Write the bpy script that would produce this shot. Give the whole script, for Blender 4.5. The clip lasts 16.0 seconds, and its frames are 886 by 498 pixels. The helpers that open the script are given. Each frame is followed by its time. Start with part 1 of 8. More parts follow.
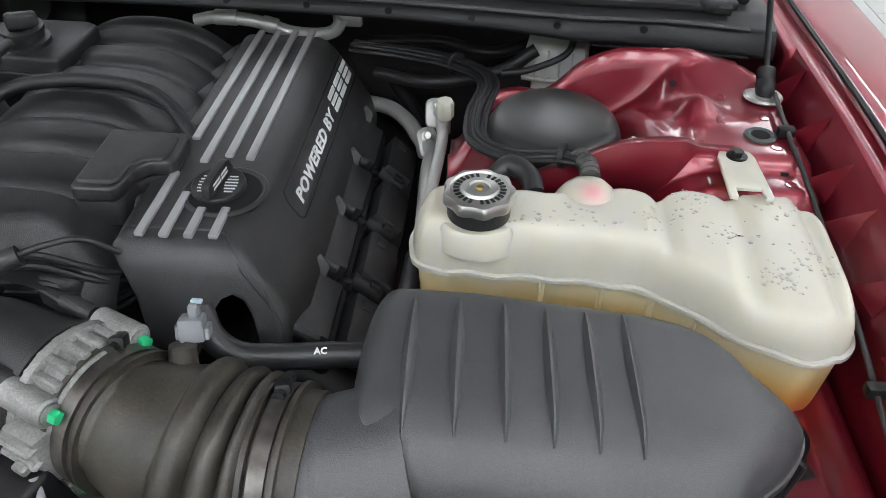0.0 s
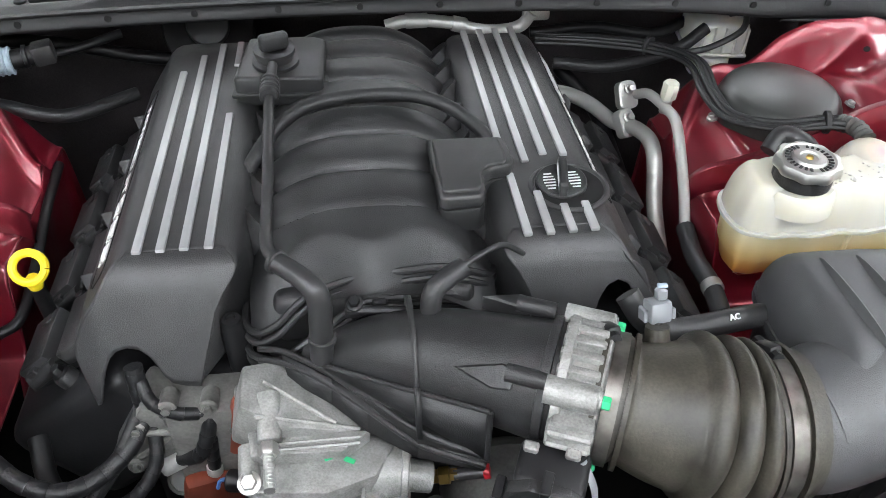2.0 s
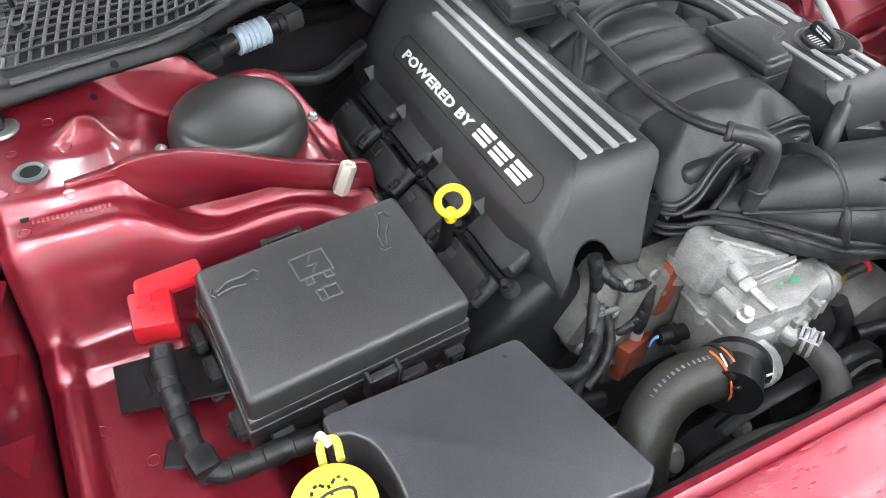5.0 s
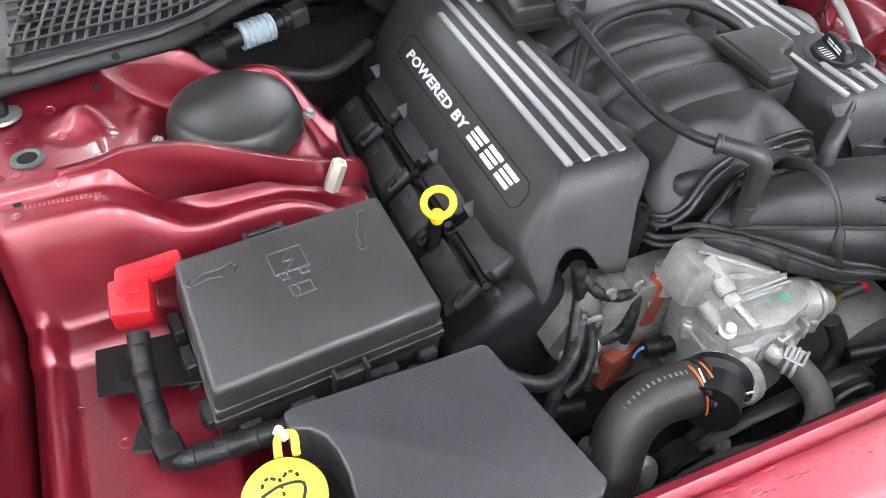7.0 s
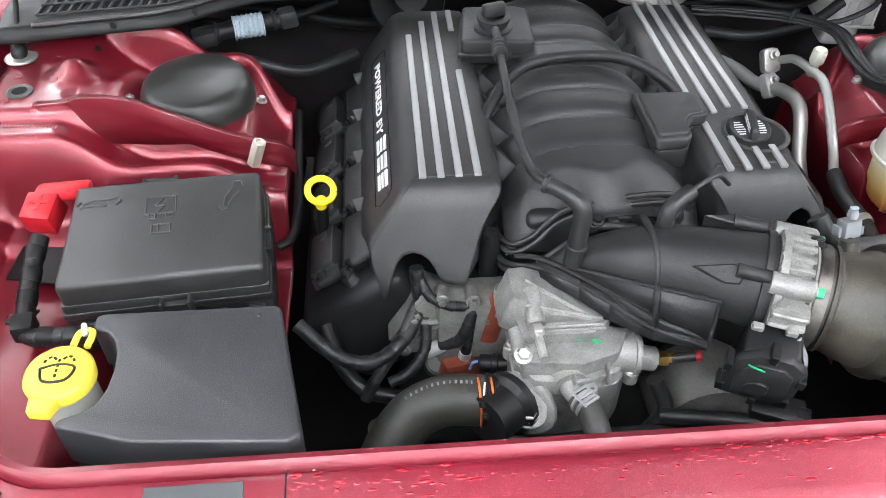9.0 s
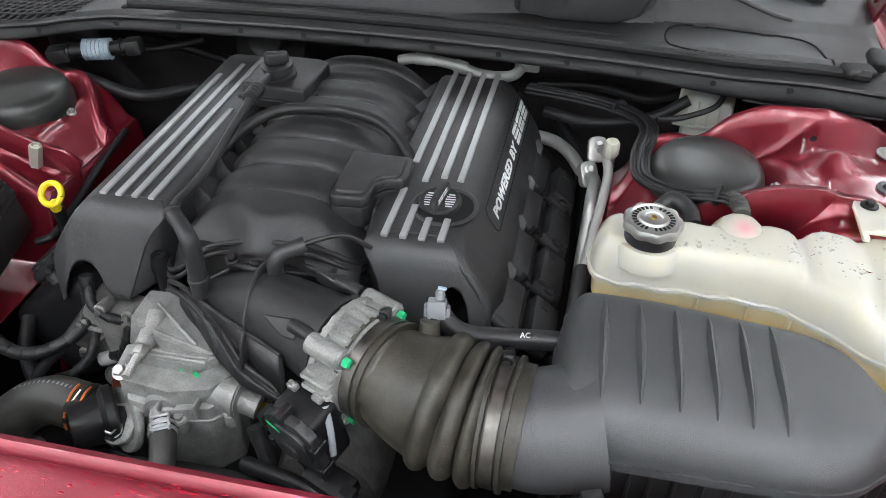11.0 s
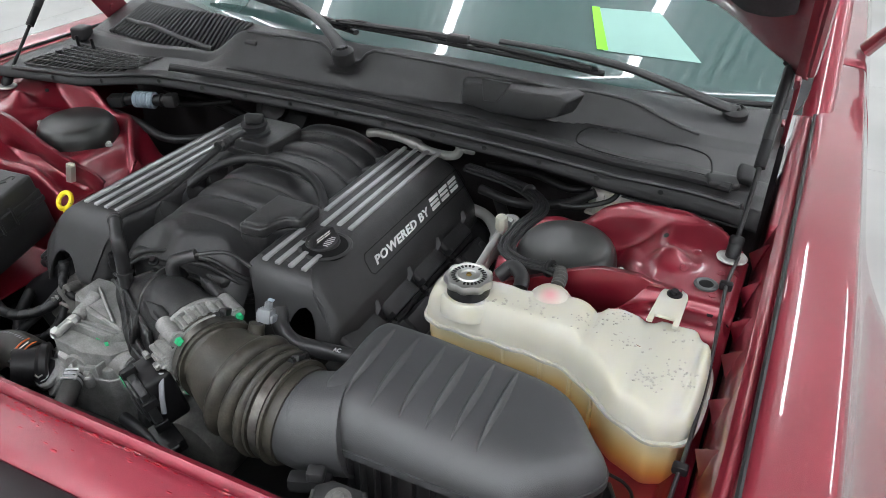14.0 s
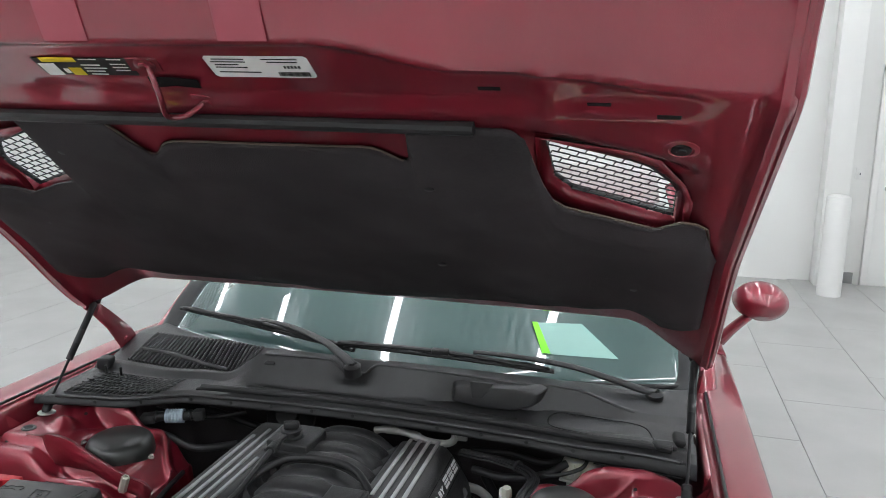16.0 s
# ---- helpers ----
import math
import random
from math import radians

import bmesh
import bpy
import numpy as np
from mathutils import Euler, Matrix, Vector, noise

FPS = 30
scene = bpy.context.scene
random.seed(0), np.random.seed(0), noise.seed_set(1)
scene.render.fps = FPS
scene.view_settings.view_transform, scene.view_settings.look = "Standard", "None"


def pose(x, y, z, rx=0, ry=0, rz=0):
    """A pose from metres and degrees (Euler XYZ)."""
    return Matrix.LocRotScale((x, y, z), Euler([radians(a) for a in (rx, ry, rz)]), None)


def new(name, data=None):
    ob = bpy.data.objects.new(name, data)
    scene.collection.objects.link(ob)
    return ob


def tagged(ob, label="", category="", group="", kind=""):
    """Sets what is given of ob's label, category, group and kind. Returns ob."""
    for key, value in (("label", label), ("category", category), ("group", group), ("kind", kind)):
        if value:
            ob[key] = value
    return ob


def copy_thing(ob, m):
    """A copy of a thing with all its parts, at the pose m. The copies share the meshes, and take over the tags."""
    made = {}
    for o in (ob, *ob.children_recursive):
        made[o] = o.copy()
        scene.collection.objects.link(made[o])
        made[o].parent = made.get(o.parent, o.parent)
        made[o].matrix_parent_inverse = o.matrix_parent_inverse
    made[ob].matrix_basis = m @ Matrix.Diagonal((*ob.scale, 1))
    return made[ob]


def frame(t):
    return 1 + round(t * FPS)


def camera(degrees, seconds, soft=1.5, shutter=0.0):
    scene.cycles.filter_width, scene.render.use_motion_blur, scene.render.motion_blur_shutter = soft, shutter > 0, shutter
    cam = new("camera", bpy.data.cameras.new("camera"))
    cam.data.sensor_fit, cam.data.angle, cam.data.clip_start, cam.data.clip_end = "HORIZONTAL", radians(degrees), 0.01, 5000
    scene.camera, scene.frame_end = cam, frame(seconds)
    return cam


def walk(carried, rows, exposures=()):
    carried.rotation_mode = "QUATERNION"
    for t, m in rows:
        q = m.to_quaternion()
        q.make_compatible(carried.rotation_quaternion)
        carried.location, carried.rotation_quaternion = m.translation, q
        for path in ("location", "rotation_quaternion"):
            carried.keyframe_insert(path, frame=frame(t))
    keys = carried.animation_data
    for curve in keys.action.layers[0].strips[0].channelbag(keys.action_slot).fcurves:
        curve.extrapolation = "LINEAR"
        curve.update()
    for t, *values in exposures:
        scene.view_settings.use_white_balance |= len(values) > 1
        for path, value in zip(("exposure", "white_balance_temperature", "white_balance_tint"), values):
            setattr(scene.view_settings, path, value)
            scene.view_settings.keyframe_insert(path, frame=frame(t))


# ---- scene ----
cam = camera(59.2, 16.0, soft=0.55)
METRES, EYE = 3.2, (0.441, -0.733, 1.326)
TILT, LEAN, TURN = -39.0, -0.85, 4.25
ROWS = [
    (0.0, 0.0, 0.0, 0.0, 0.0, 0.0, 0.0),
    (0.5, -0.0286, -0.006, 0.0042, -1.75, -1.24, 1.2),
    (1.0, -0.0646, -0.0156, 0.0108, -5.73, -2.02, 4.17),
    (1.5, -0.1098, -0.0176, 0.0093, -8.11, -2.31, 6.13),
    (2.0, -0.1436, -0.0083, 0.0124, -8.89, -2.39, 6.82),
    (2.5, -0.1821, 0.0078, 0.0189, -10.62, -3.07, 7.97),
    (3.0, -0.2165, 0.0181, 0.0281, -13.65, -4.07, 10.13),
    (3.5, -0.2537, 0.0165, 0.0346, -18.35, -5.79, 13.48),
    (4.0, -0.3043, 0.0138, 0.0412, -23.43, -7.74, 16.94),
    (4.5, -0.3296, 0.0148, 0.0417, -25.42, -9.18, 18.45),
    (5.0, -0.3395, 0.012, 0.0412, -25.73, -10.11, 18.78),
    (7.5, -0.3051, -0.004, 0.0338, -18.75, -8.52, 14.8),
    (8.0, -0.2742, -0.0167, 0.0276, -14.17, -7.11, 11.48),
    (8.5, -0.2531, -0.0349, 0.0183, -10.33, -6.06, 8.54),
    (9.0, -0.2227, -0.0563, 0.0067, -6.84, -4.2, 5.76),
    (9.5, -0.1815, -0.0653, 0.0033, -3.87, -1.6, 3.29),
    (10.0, -0.1277, -0.0531, 0.0034, -0.88, -0.52, 1.02),
    (12.5, 0.0693, -0.0728, -0.0087, 15.68, 1.64, -12.06),
    (13.0, 0.0895, -0.0763, -0.0067, 17.19, 1.44, -13.35),
    (13.5, 0.0967, -0.0815, -0.0053, 17.6, 2.21, -13.78),
    (14.0, 0.0993, -0.0968, -0.0054, 16.83, 5.46, -13.41),
    (14.5, 0.0882, -0.1357, -0.0166, 13.77, 11.22, -11.45),
    (15.0, 0.0712, -0.1812, -0.0364, 10.88, 17.77, -9.22),
    (15.5, 0.0561, -0.2158, -0.0518, 8.62, 24.31, -7.51),
    (16.0, 0.0424, -0.2377, -0.0537, 7.72, 28.22, -6.8),
]
walk(cam, [(t, pose(*EYE, TILT, LEAN, TURN) @ pose(METRES * x, METRES * y, METRES * z, 90 + pitch, roll, yaw)) for t, x, y, z, yaw, pitch, roll in ROWS],
     [(0.0, -0.38), (1.0, 0.04), (2.5, 0.48), (3.5, 0.74), (4.5, 0.76), (7.5, 0.70), (8.5, 0.61), (9.5, 0.38), (12.3, -0.27), (14.0, -0.40), (14.5, -0.54), (15.0, -0.62), (16.0, -0.76)])

# ---- light ----
world = bpy.data.worlds.new("world")
scene.world = world
world.use_nodes = True
world.node_tree.nodes["Background"].inputs[0].default_value = (0.9, 0.95, 1.0, 1)
world.node_tree.nodes["Background"].inputs[1].default_value = 0.25


# ---- materials ----
def mat(name, color, rough=0.5, metal=0.0, grain=0.0, grain_size=900.0, stain=0.15, stain_size=9.0, bump=0.0, coat=0.0,
        spec=0.5, color2=None, transmission=0.0, ior=1.45, emit=0.0, sss=0.0, coat_rough=0.03, rough_var=0.1, flakes=False):
    m = bpy.data.materials.new(name)
    m.use_nodes = True
    nt = m.node_tree
    b = nt.nodes["Principled BSDF"]
    co = nt.nodes.new("ShaderNodeTexCoord")
    big = nt.nodes.new("ShaderNodeTexNoise")
    big.inputs["Scale"].default_value = stain_size
    big.inputs["Detail"].default_value = 6
    fine = nt.nodes.new("ShaderNodeTexNoise")
    fine.inputs["Scale"].default_value = grain_size
    fine.inputs["Detail"].default_value = 2
    nt.links.new(co.outputs["Object"], big.inputs["Vector"])
    nt.links.new(co.outputs["Object"], fine.inputs["Vector"])
    ramp = nt.nodes.new("ShaderNodeMapRange")
    ramp.inputs["From Min"].default_value, ramp.inputs["From Max"].default_value = 0.35, 0.68
    nt.links.new(big.outputs["Fac"], ramp.inputs["Value"])
    mix = nt.nodes.new("ShaderNodeMix")
    mix.data_type = "RGBA"
    c2 = color2 or [c * (1 - stain) for c in color]
    mix.inputs["A"].default_value = (*color, 1)
    mix.inputs["B"].default_value = (*c2, 1)
    nt.links.new(ramp.outputs["Result"], mix.inputs["Factor"])
    out = mix.outputs["Result"]
    if grain:
        mx = nt.nodes.new("ShaderNodeMix")
        mx.data_type, mx.blend_type = "RGBA", "MULTIPLY"
        mx.inputs["Factor"].default_value = grain
        nt.links.new(out, mx.inputs["A"])
        gr = nt.nodes.new("ShaderNodeMapRange")
        gr.inputs["From Min"].default_value, gr.inputs["From Max"].default_value = 0.3, 0.7
        gr.inputs["To Min"].default_value, gr.inputs["To Max"].default_value = 0.3, 1.5
        nt.links.new(fine.outputs["Fac"], gr.inputs["Value"])
        nt.links.new(gr.outputs["Result"], mx.inputs["B"])
        out = mx.outputs["Result"]
    nt.links.new(out, b.inputs["Base Color"])
    rr = nt.nodes.new("ShaderNodeMapRange")
    rr.inputs["To Min"].default_value, rr.inputs["To Max"].default_value = max(0.02, rough - rough_var), min(1, rough + rough_var)
    nt.links.new(big.outputs["Fac"], rr.inputs["Value"])
    nt.links.new(rr.outputs["Result"], b.inputs["Roughness"])
    b.inputs["Metallic"].default_value = metal
    b.inputs["Specular IOR Level"].default_value = spec
    b.inputs["IOR"].default_value = ior
    b.inputs["Coat Weight"].default_value = coat
    b.inputs["Coat Roughness"].default_value = coat_rough
    b.inputs["Transmission Weight"].default_value = transmission
    if sss:
        b.inputs["Subsurface Weight"].default_value = sss
        b.inputs["Subsurface Radius"].default_value = (0.02, 0.018, 0.012)
        b.inputs["Subsurface Scale"].default_value = 1.0
    if emit:
        b.inputs["Emission Color"].default_value = (*color, 1)
        b.inputs["Emission Strength"].default_value = emit
    if bump:
        bp = nt.nodes.new("ShaderNodeBump")
        bp.inputs["Strength"].default_value = bump
        bp.inputs["Distance"].default_value = 0.0006
        nt.links.new(fine.outputs["Fac"], bp.inputs["Height"])
        nt.links.new(bp.outputs["Normal"], b.inputs["Normal"])
    return m


PLASTIC = mat("textured_black_plastic", (0.027, 0.027, 0.028), 0.44, grain=0.6, grain_size=1000, bump=0.7, stain=0.35, stain_size=18, spec=0.75)
SATIN = mat("satin_black_plastic", (0.025, 0.025, 0.026), 0.40, bump=0.6, grain_size=1000, grain=0.5, stain=0.35, stain_size=22)
AIRBOX = mat("grey_black_plastic", (0.054, 0.055, 0.058), 0.44, spec=0.8, bump=0.5, grain_size=1250, grain=0.6)
FUSEBOX = mat("satin_grey_black_plastic", (0.034, 0.034, 0.034), 0.44, grain=0.5, grain_size=1000, bump=0.45, stain=0.3, stain_size=18, spec=0.75)
MODULE = mat("blue_black_plastic", (0.037, 0.038, 0.043), 0.42, spec=0.8, bump=0.5, grain_size=900, grain=0.5, stain=0.25, stain_size=20)
PALEYELLOW = mat("pale_yellow_plastic", (0.82, 0.68, 0.07), 0.35, stain=0.06)
COIL = mat("dull_black_plastic", (0.027, 0.027, 0.028), 0.42, grain=0.5, grain_size=1000, bump=0.8, stain=0.35, stain_size=22)
RUBBER = mat("worn_rubber", (0.023, 0.021, 0.017), 0.38, grain=0.35, grain_size=420, stain=0.35, stain_size=34, bump=0.3, color2=(0.056, 0.051, 0.040))
HOSE = mat("black_rubber_hose", (0.026, 0.026, 0.027), 0.38, bump=0.2, grain_size=500)
GREYHOSE = mat("dusty_grey_hose", (0.062, 0.061, 0.057), 0.52, bump=0.3, grain_size=600, grain=0.3, stain=0.35, stain_size=40)
DUSTHOSE = mat("dusty_black_hose", (0.036, 0.035, 0.031), 0.46, bump=0.3, grain_size=600, grain=0.3, stain=0.4, stain_size=30)
LOOM = mat("braided_loom", (0.012, 0.012, 0.013), 0.5, bump=0.8, grain_size=420)
# near-black that stands for shade in holes, gaps and blocked views; also dark joints
DARK = mat("shade_and_joint_black", (0.007, 0.007, 0.0075), 0.75, spec=0.3)
DULL = mat("dull_black_metal", (0.010, 0.010, 0.011), 0.42, bump=0.2, grain_size=300, spec=0.35)
ALU = mat("cast_aluminium", (0.31, 0.31, 0.30), 0.50, 0.4, grain=0.25, grain_size=500, bump=0.8, stain=0.35, stain_size=45)
ALU_DARK = mat("dirty_cast_aluminium", (0.19, 0.187, 0.176), 0.55, 0.4, grain=0.2, grain_size=300, bump=0.5, stain=0.45, stain_size=30)
STEEL = mat("zinc_steel", (0.50, 0.50, 0.48), 0.42, 0.85, grain=0.15, bump=0.15)
PIPE = mat("aluminium_pipe", (0.50, 0.50, 0.48), 0.38, 0.5, bump=0.1)
BAND = mat("stained_steel_band", (0.20, 0.19, 0.175), 0.34, 0.8, stain_size=34, color2=(0.022, 0.017, 0.013), bump=0.1)
CHROME = mat("bright_metal_cap", (0.62, 0.62, 0.60), 0.33, 0.9, bump=0.1)
STRIPE = mat("silver_stripe", (0.42, 0.425, 0.43), 0.40, 0.45, bump=0.1)
WHITE = mat("white_print", (0.78, 0.78, 0.78), 0.5)
YELLOW = mat("yellow_plastic", (0.80, 0.61, 0.02), 0.35, stain=0.06)
REDPL = mat("red_plastic", (0.42, 0.010, 0.018), 0.4, stain=0.1)
GREEN = mat("green_paint_mark", (0.02, 0.42, 0.17), 0.5)
ORANGE = mat("orange_clip", (0.58, 0.13, 0.03), 0.4)
BRASS = mat("brass", (0.55, 0.38, 0.12), 0.3, 1.0)
BLUE = mat("pale_blue_plastic", (0.32, 0.39, 0.45), 0.5)
LIGHTGREY = mat("light_grey_plastic", (0.20, 0.21, 0.225), 0.45)
RUST = mat("orange_brown_block", (0.20, 0.040, 0.02), 0.6, stain=0.5, stain_size=25)
RESERVOIR = mat("milky_plastic", (0.75, 0.74, 0.70), 0.35, sss=0.3)
WALLPAINT = mat("white_wall_paint", (0.80, 0.80, 0.78), 0.6, stain=0.03, stain_size=0.6, bump=0.1, grain_size=200)
GLOVEPAPER = mat("pale_green_paper", (0.27, 0.46, 0.41), 0.5, stain=0.05)
LIME = mat("lime_edge", (0.25, 0.85, 0.05), 0.5)
RUBBERTRIM = mat("black_weatherstrip", (0.012, 0.012, 0.013), 0.5)
LABEL = mat("white_label", (0.80, 0.80, 0.78), 0.45, stain=0.04)
LABELDARK = mat("black_label_print", (0.012, 0.012, 0.012), 0.5)
TAPE = mat("frosted_tape", (0.30, 0.06, 0.08), 0.45, stain=0.08)
TANFELT = mat("tan_felt_edge", (0.13, 0.105, 0.085), 0.85, grain=0.4, grain_size=500, bump=0.5)
PAD = mat("hood_felt_pad", (0.050, 0.044, 0.047), 0.85, grain=0.45, grain_size=500, bump=0.9, stain=0.35, stain_size=5, spec=0.25)


def paint_material(name, color, rough, coat_weight, coat_rough, ior):
    m = mat(name, color, rough, 0.5, stain=0.25, stain_size=4, coat=coat_weight, coat_rough=coat_rough, rough_var=0.06, spec=0.7)
    nt = m.node_tree
    b = nt.nodes["Principled BSDF"]
    b.inputs["Coat IOR"].default_value = ior
    co = nt.nodes["Texture Coordinate"]
    vor = nt.nodes.new("ShaderNodeTexVoronoi")
    vor.inputs["Scale"].default_value = 1300
    nt.links.new(co.outputs["Object"], vor.inputs["Vector"])
    bp = nt.nodes.new("ShaderNodeBump")
    bp.inputs["Strength"].default_value, bp.inputs["Distance"].default_value = 0.35, 0.0005
    nt.links.new(vor.outputs["Distance"], bp.inputs["Height"])
    nt.links.new(bp.outputs["Normal"], b.inputs["Normal"])
    return m


PAINT = paint_material("red_metallic_paint", (0.27, 0.012, 0.030), 0.36, 1.0, 0.04, 1.72)
PAINT_BAY = paint_material("red_bay_paint", (0.235, 0.012, 0.027), 0.31, 0.85, 0.11, 1.48)
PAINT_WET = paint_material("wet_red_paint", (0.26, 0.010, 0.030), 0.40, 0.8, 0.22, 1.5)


def tank_material():
    """Milky polythene with a warm tint where the liquid stands inside."""
    m = mat("milky_polythene", (0.55, 0.535, 0.455), 0.26, stain=0.03, stain_size=14, sss=0.55, bump=0.08, grain_size=120, rough_var=0.02)
    return m


TANK = tank_material()


def liquid_material():
    """Polythene over amber liquid: paler above, reddish at the bottom."""
    m = mat("polythene_over_amber_liquid", (0.70, 0.60, 0.36), 0.3, sss=0.15, stain_size=7)
    nt = m.node_tree
    b = nt.nodes["Principled BSDF"]
    geo = nt.nodes.new("ShaderNodeNewGeometry")
    sep = nt.nodes.new("ShaderNodeSeparateXYZ")
    nt.links.new(geo.outputs["Position"], sep.inputs["Vector"])
    mr = nt.nodes.new("ShaderNodeMapRange")
    mr.inputs["From Min"].default_value, mr.inputs["From Max"].default_value = 0.768, 0.85
    nt.links.new(sep.outputs["Z"], mr.inputs["Value"])
    ramp = nt.nodes.new("ShaderNodeValToRGB")
    el = ramp.color_ramp.elements
    el[0].position, el[0].color = 0.0, (0.62, 0.10, 0.07, 1)
    el[1].position, el[1].color = 1.0, (0.72, 0.68, 0.50, 1)
    for p, c in ((0.30, (0.74, 0.33, 0.07, 1)), (0.62, (0.72, 0.53, 0.22, 1))):
        e = el.new(p)
        e.color = c
    nt.links.new(mr.outputs["Result"], ramp.inputs["Fac"])
    nt.links.new(ramp.outputs["Color"], b.inputs["Base Color"])
    return m


TANKLOW = liquid_material()


def glass_material():
    m = mat("windscreen_glass", (0.060, 0.105, 0.100), 0.03, spec=0.9, rough_var=0.0, stain=0.0)
    m.node_tree.nodes["Principled BSDF"].inputs["Coat Weight"].default_value = 1.0
    return m


GLASS = glass_material()


def floor_material():
    m = mat("grey_floor_tile", (0.40, 0.40, 0.39), 0.32, stain=0.12, stain_size=2.0, bump=0.05)
    return m


TILE = floor_material()
LAMP = mat("lamp_tube", (0.92, 0.955, 1.0), 0.5, emit=36.0, stain=0)


# ---- building blocks ----
def ss(a, b, x):
    t = min(1.0, max(0.0, (x - a) / (b - a)))
    return t * t * (3 - 2 * t)


def lerp(a, b, t):
    return a + (b - a) * t


def interp(keys, x):
    """Piecewise linear value of sorted (x, value) pairs."""
    if x <= keys[0][0]:
        return keys[0][1]
    for (x0, v0), (x1, v1) in zip(keys, keys[1:]):
        if x <= x1:
            return lerp(v0, v1, (x - x0) / (x1 - x0))
    return keys[-1][1]


def thing(name, at, label, category, group="", kind=""):
    ob = new(name)
    ob.empty_display_size = 0.02
    ob.location = at
    return tagged(ob, label, category, group, kind)


def root(ob):
    while ob.parent:
        ob = ob.parent
    return ob


def finish(me, material, sharp=35):
    me.materials.append(material)
    for p in me.polygons:
        p.use_smooth = True
    me.set_sharp_from_angle(angle=radians(sharp))


def part(name, bm, material, parent=None, label="", sharp=35):
    """Links a bmesh in world coordinates as one mesh under a thing or a part."""
    me = bpy.data.meshes.new(name)
    if parent is not None:
        bmesh.ops.translate(bm, vec=-Vector(root(parent).location), verts=bm.verts)
    bm.to_mesh(me)
    bm.free()
    finish(me, material, sharp)
    ob = new(name, me)
    if parent is not None:
        ob.parent = parent
    if label:
        ob["label"] = label
    return ob


def solid(name, bm, material, label, category, group="", kind="", sharp=35):
    """A thing of a single mesh."""
    return tagged(part(name, bm, material, None, "", sharp), label, category, group, kind)


def thicken(ob, t, offset=-1):
    mod = ob.modifiers.new("thickness", "SOLIDIFY")
    mod.thickness, mod.offset = t, offset
    return ob


def add(bm, other):
    me = bpy.data.meshes.new("tmp")
    other.to_mesh(me)
    other.free()
    bm.from_mesh(me)
    bpy.data.meshes.remove(me)
    return bm


def rbox(c, size, r=0.004, seg=2, rot=(0, 0, 0)):
    bm = bmesh.new()
    bmesh.ops.create_cube(bm, size=1)
    bmesh.ops.scale(bm, vec=size, verts=bm.verts)
    if r:
        bmesh.ops.bevel(bm, geom=bm.edges[:], offset=min(r, min(size) * 0.49), segments=seg, profile=0.5, affect="EDGES")
    bmesh.ops.transform(bm, matrix=pose(*c, *rot), verts=bm.verts)
    return bm


def prism(poly, z0, z1, r=0.004, seg=3, m=None, taper=0.0):
    """A polygon in x and y drawn up from z0 to z1, its edges rounded."""
    bm = bmesh.new()
    cx = sum(p[0] for p in poly) / len(poly)
    cy = sum(p[1] for p in poly) / len(poly)
    lo = [bm.verts.new((cx + (x - cx) * (1 + taper), cy + (y - cy) * (1 + taper), z0)) for x, y in poly]
    hi = [bm.verts.new((x, y, z1)) for x, y in poly]
    n = len(poly)
    bm.faces.new(hi)
    bm.faces.new(lo[::-1])
    for i in range(n):
        bm.faces.new((lo[i], lo[(i + 1) % n], hi[(i + 1) % n], hi[i]))
    bmesh.ops.recalc_face_normals(bm, faces=bm.faces)
    if r:
        bmesh.ops.bevel(bm, geom=bm.edges[:], offset=r, segments=seg, profile=0.5, affect="EDGES", clamp_overlap=True)
    if m is not None:
        bmesh.ops.transform(bm, matrix=m, verts=bm.verts)
    return bm


def catmull(pts, k=6):
    pts = [Vector(p) for p in pts]
    if len(pts) < 3:
        return [pts[0].lerp(pts[-1], i / k) for i in range(k + 1)]
    out = []
    ext = [2 * pts[0] - pts[1]] + pts + [2 * pts[-1] - pts[-2]]
    for i in range(1, len(ext) - 2):
        a, b, c, d = ext[i - 1:i + 3]
        for j in range(k):
            t = j / k
            out.append(0.5 * ((2 * b) + (c - a) * t + (2 * a - 5 * b + 4 * c - d) * t * t + (3 * b - a - 3 * c + d) * t ** 3))
    out.append(pts[-1])
    return out


def sweep(pts, radius, n=12, k=6, squash=1.0):
    """A tube along a smooth line. radius: a number, or a function of the way from 0 to 1."""
    line = catmull(pts, k)
    bm = bmesh.new()
    rings = []
    normal = None
    for i, p in enumerate(line):
        d = (line[min(i + 1, len(line) - 1)] - line[max(i - 1, 0)]).normalized()
        if normal is None:
            normal = d.orthogonal().normalized() if abs(d.z) > 0.9 else Vector((0, 0, 1)).cross(d).cross(d).normalized()
        normal = (normal - d * normal.dot(d)).normalized()
        side = d.cross(normal)
        r = radius(i / (len(line) - 1)) if callable(radius) else radius
        rings.append([bm.verts.new(p + (normal * math.cos(a) * squash + side * math.sin(a)) * r) for a in (2 * math.pi * j / n for j in range(n))])
    for a, b in zip(rings, rings[1:]):
        for j in range(n):
            bm.faces.new((a[j], a[(j + 1) % n], b[(j + 1) % n], b[j]))
    bm.faces.new(rings[0][::-1])
    bm.faces.new(rings[-1])
    bmesh.ops.recalc_face_normals(bm, faces=bm.faces)
    return bm


def axis_matrix(at, axis):
    return Matrix.Translation(at) @ Vector(axis).to_track_quat("Z", "Y").to_matrix().to_4x4()


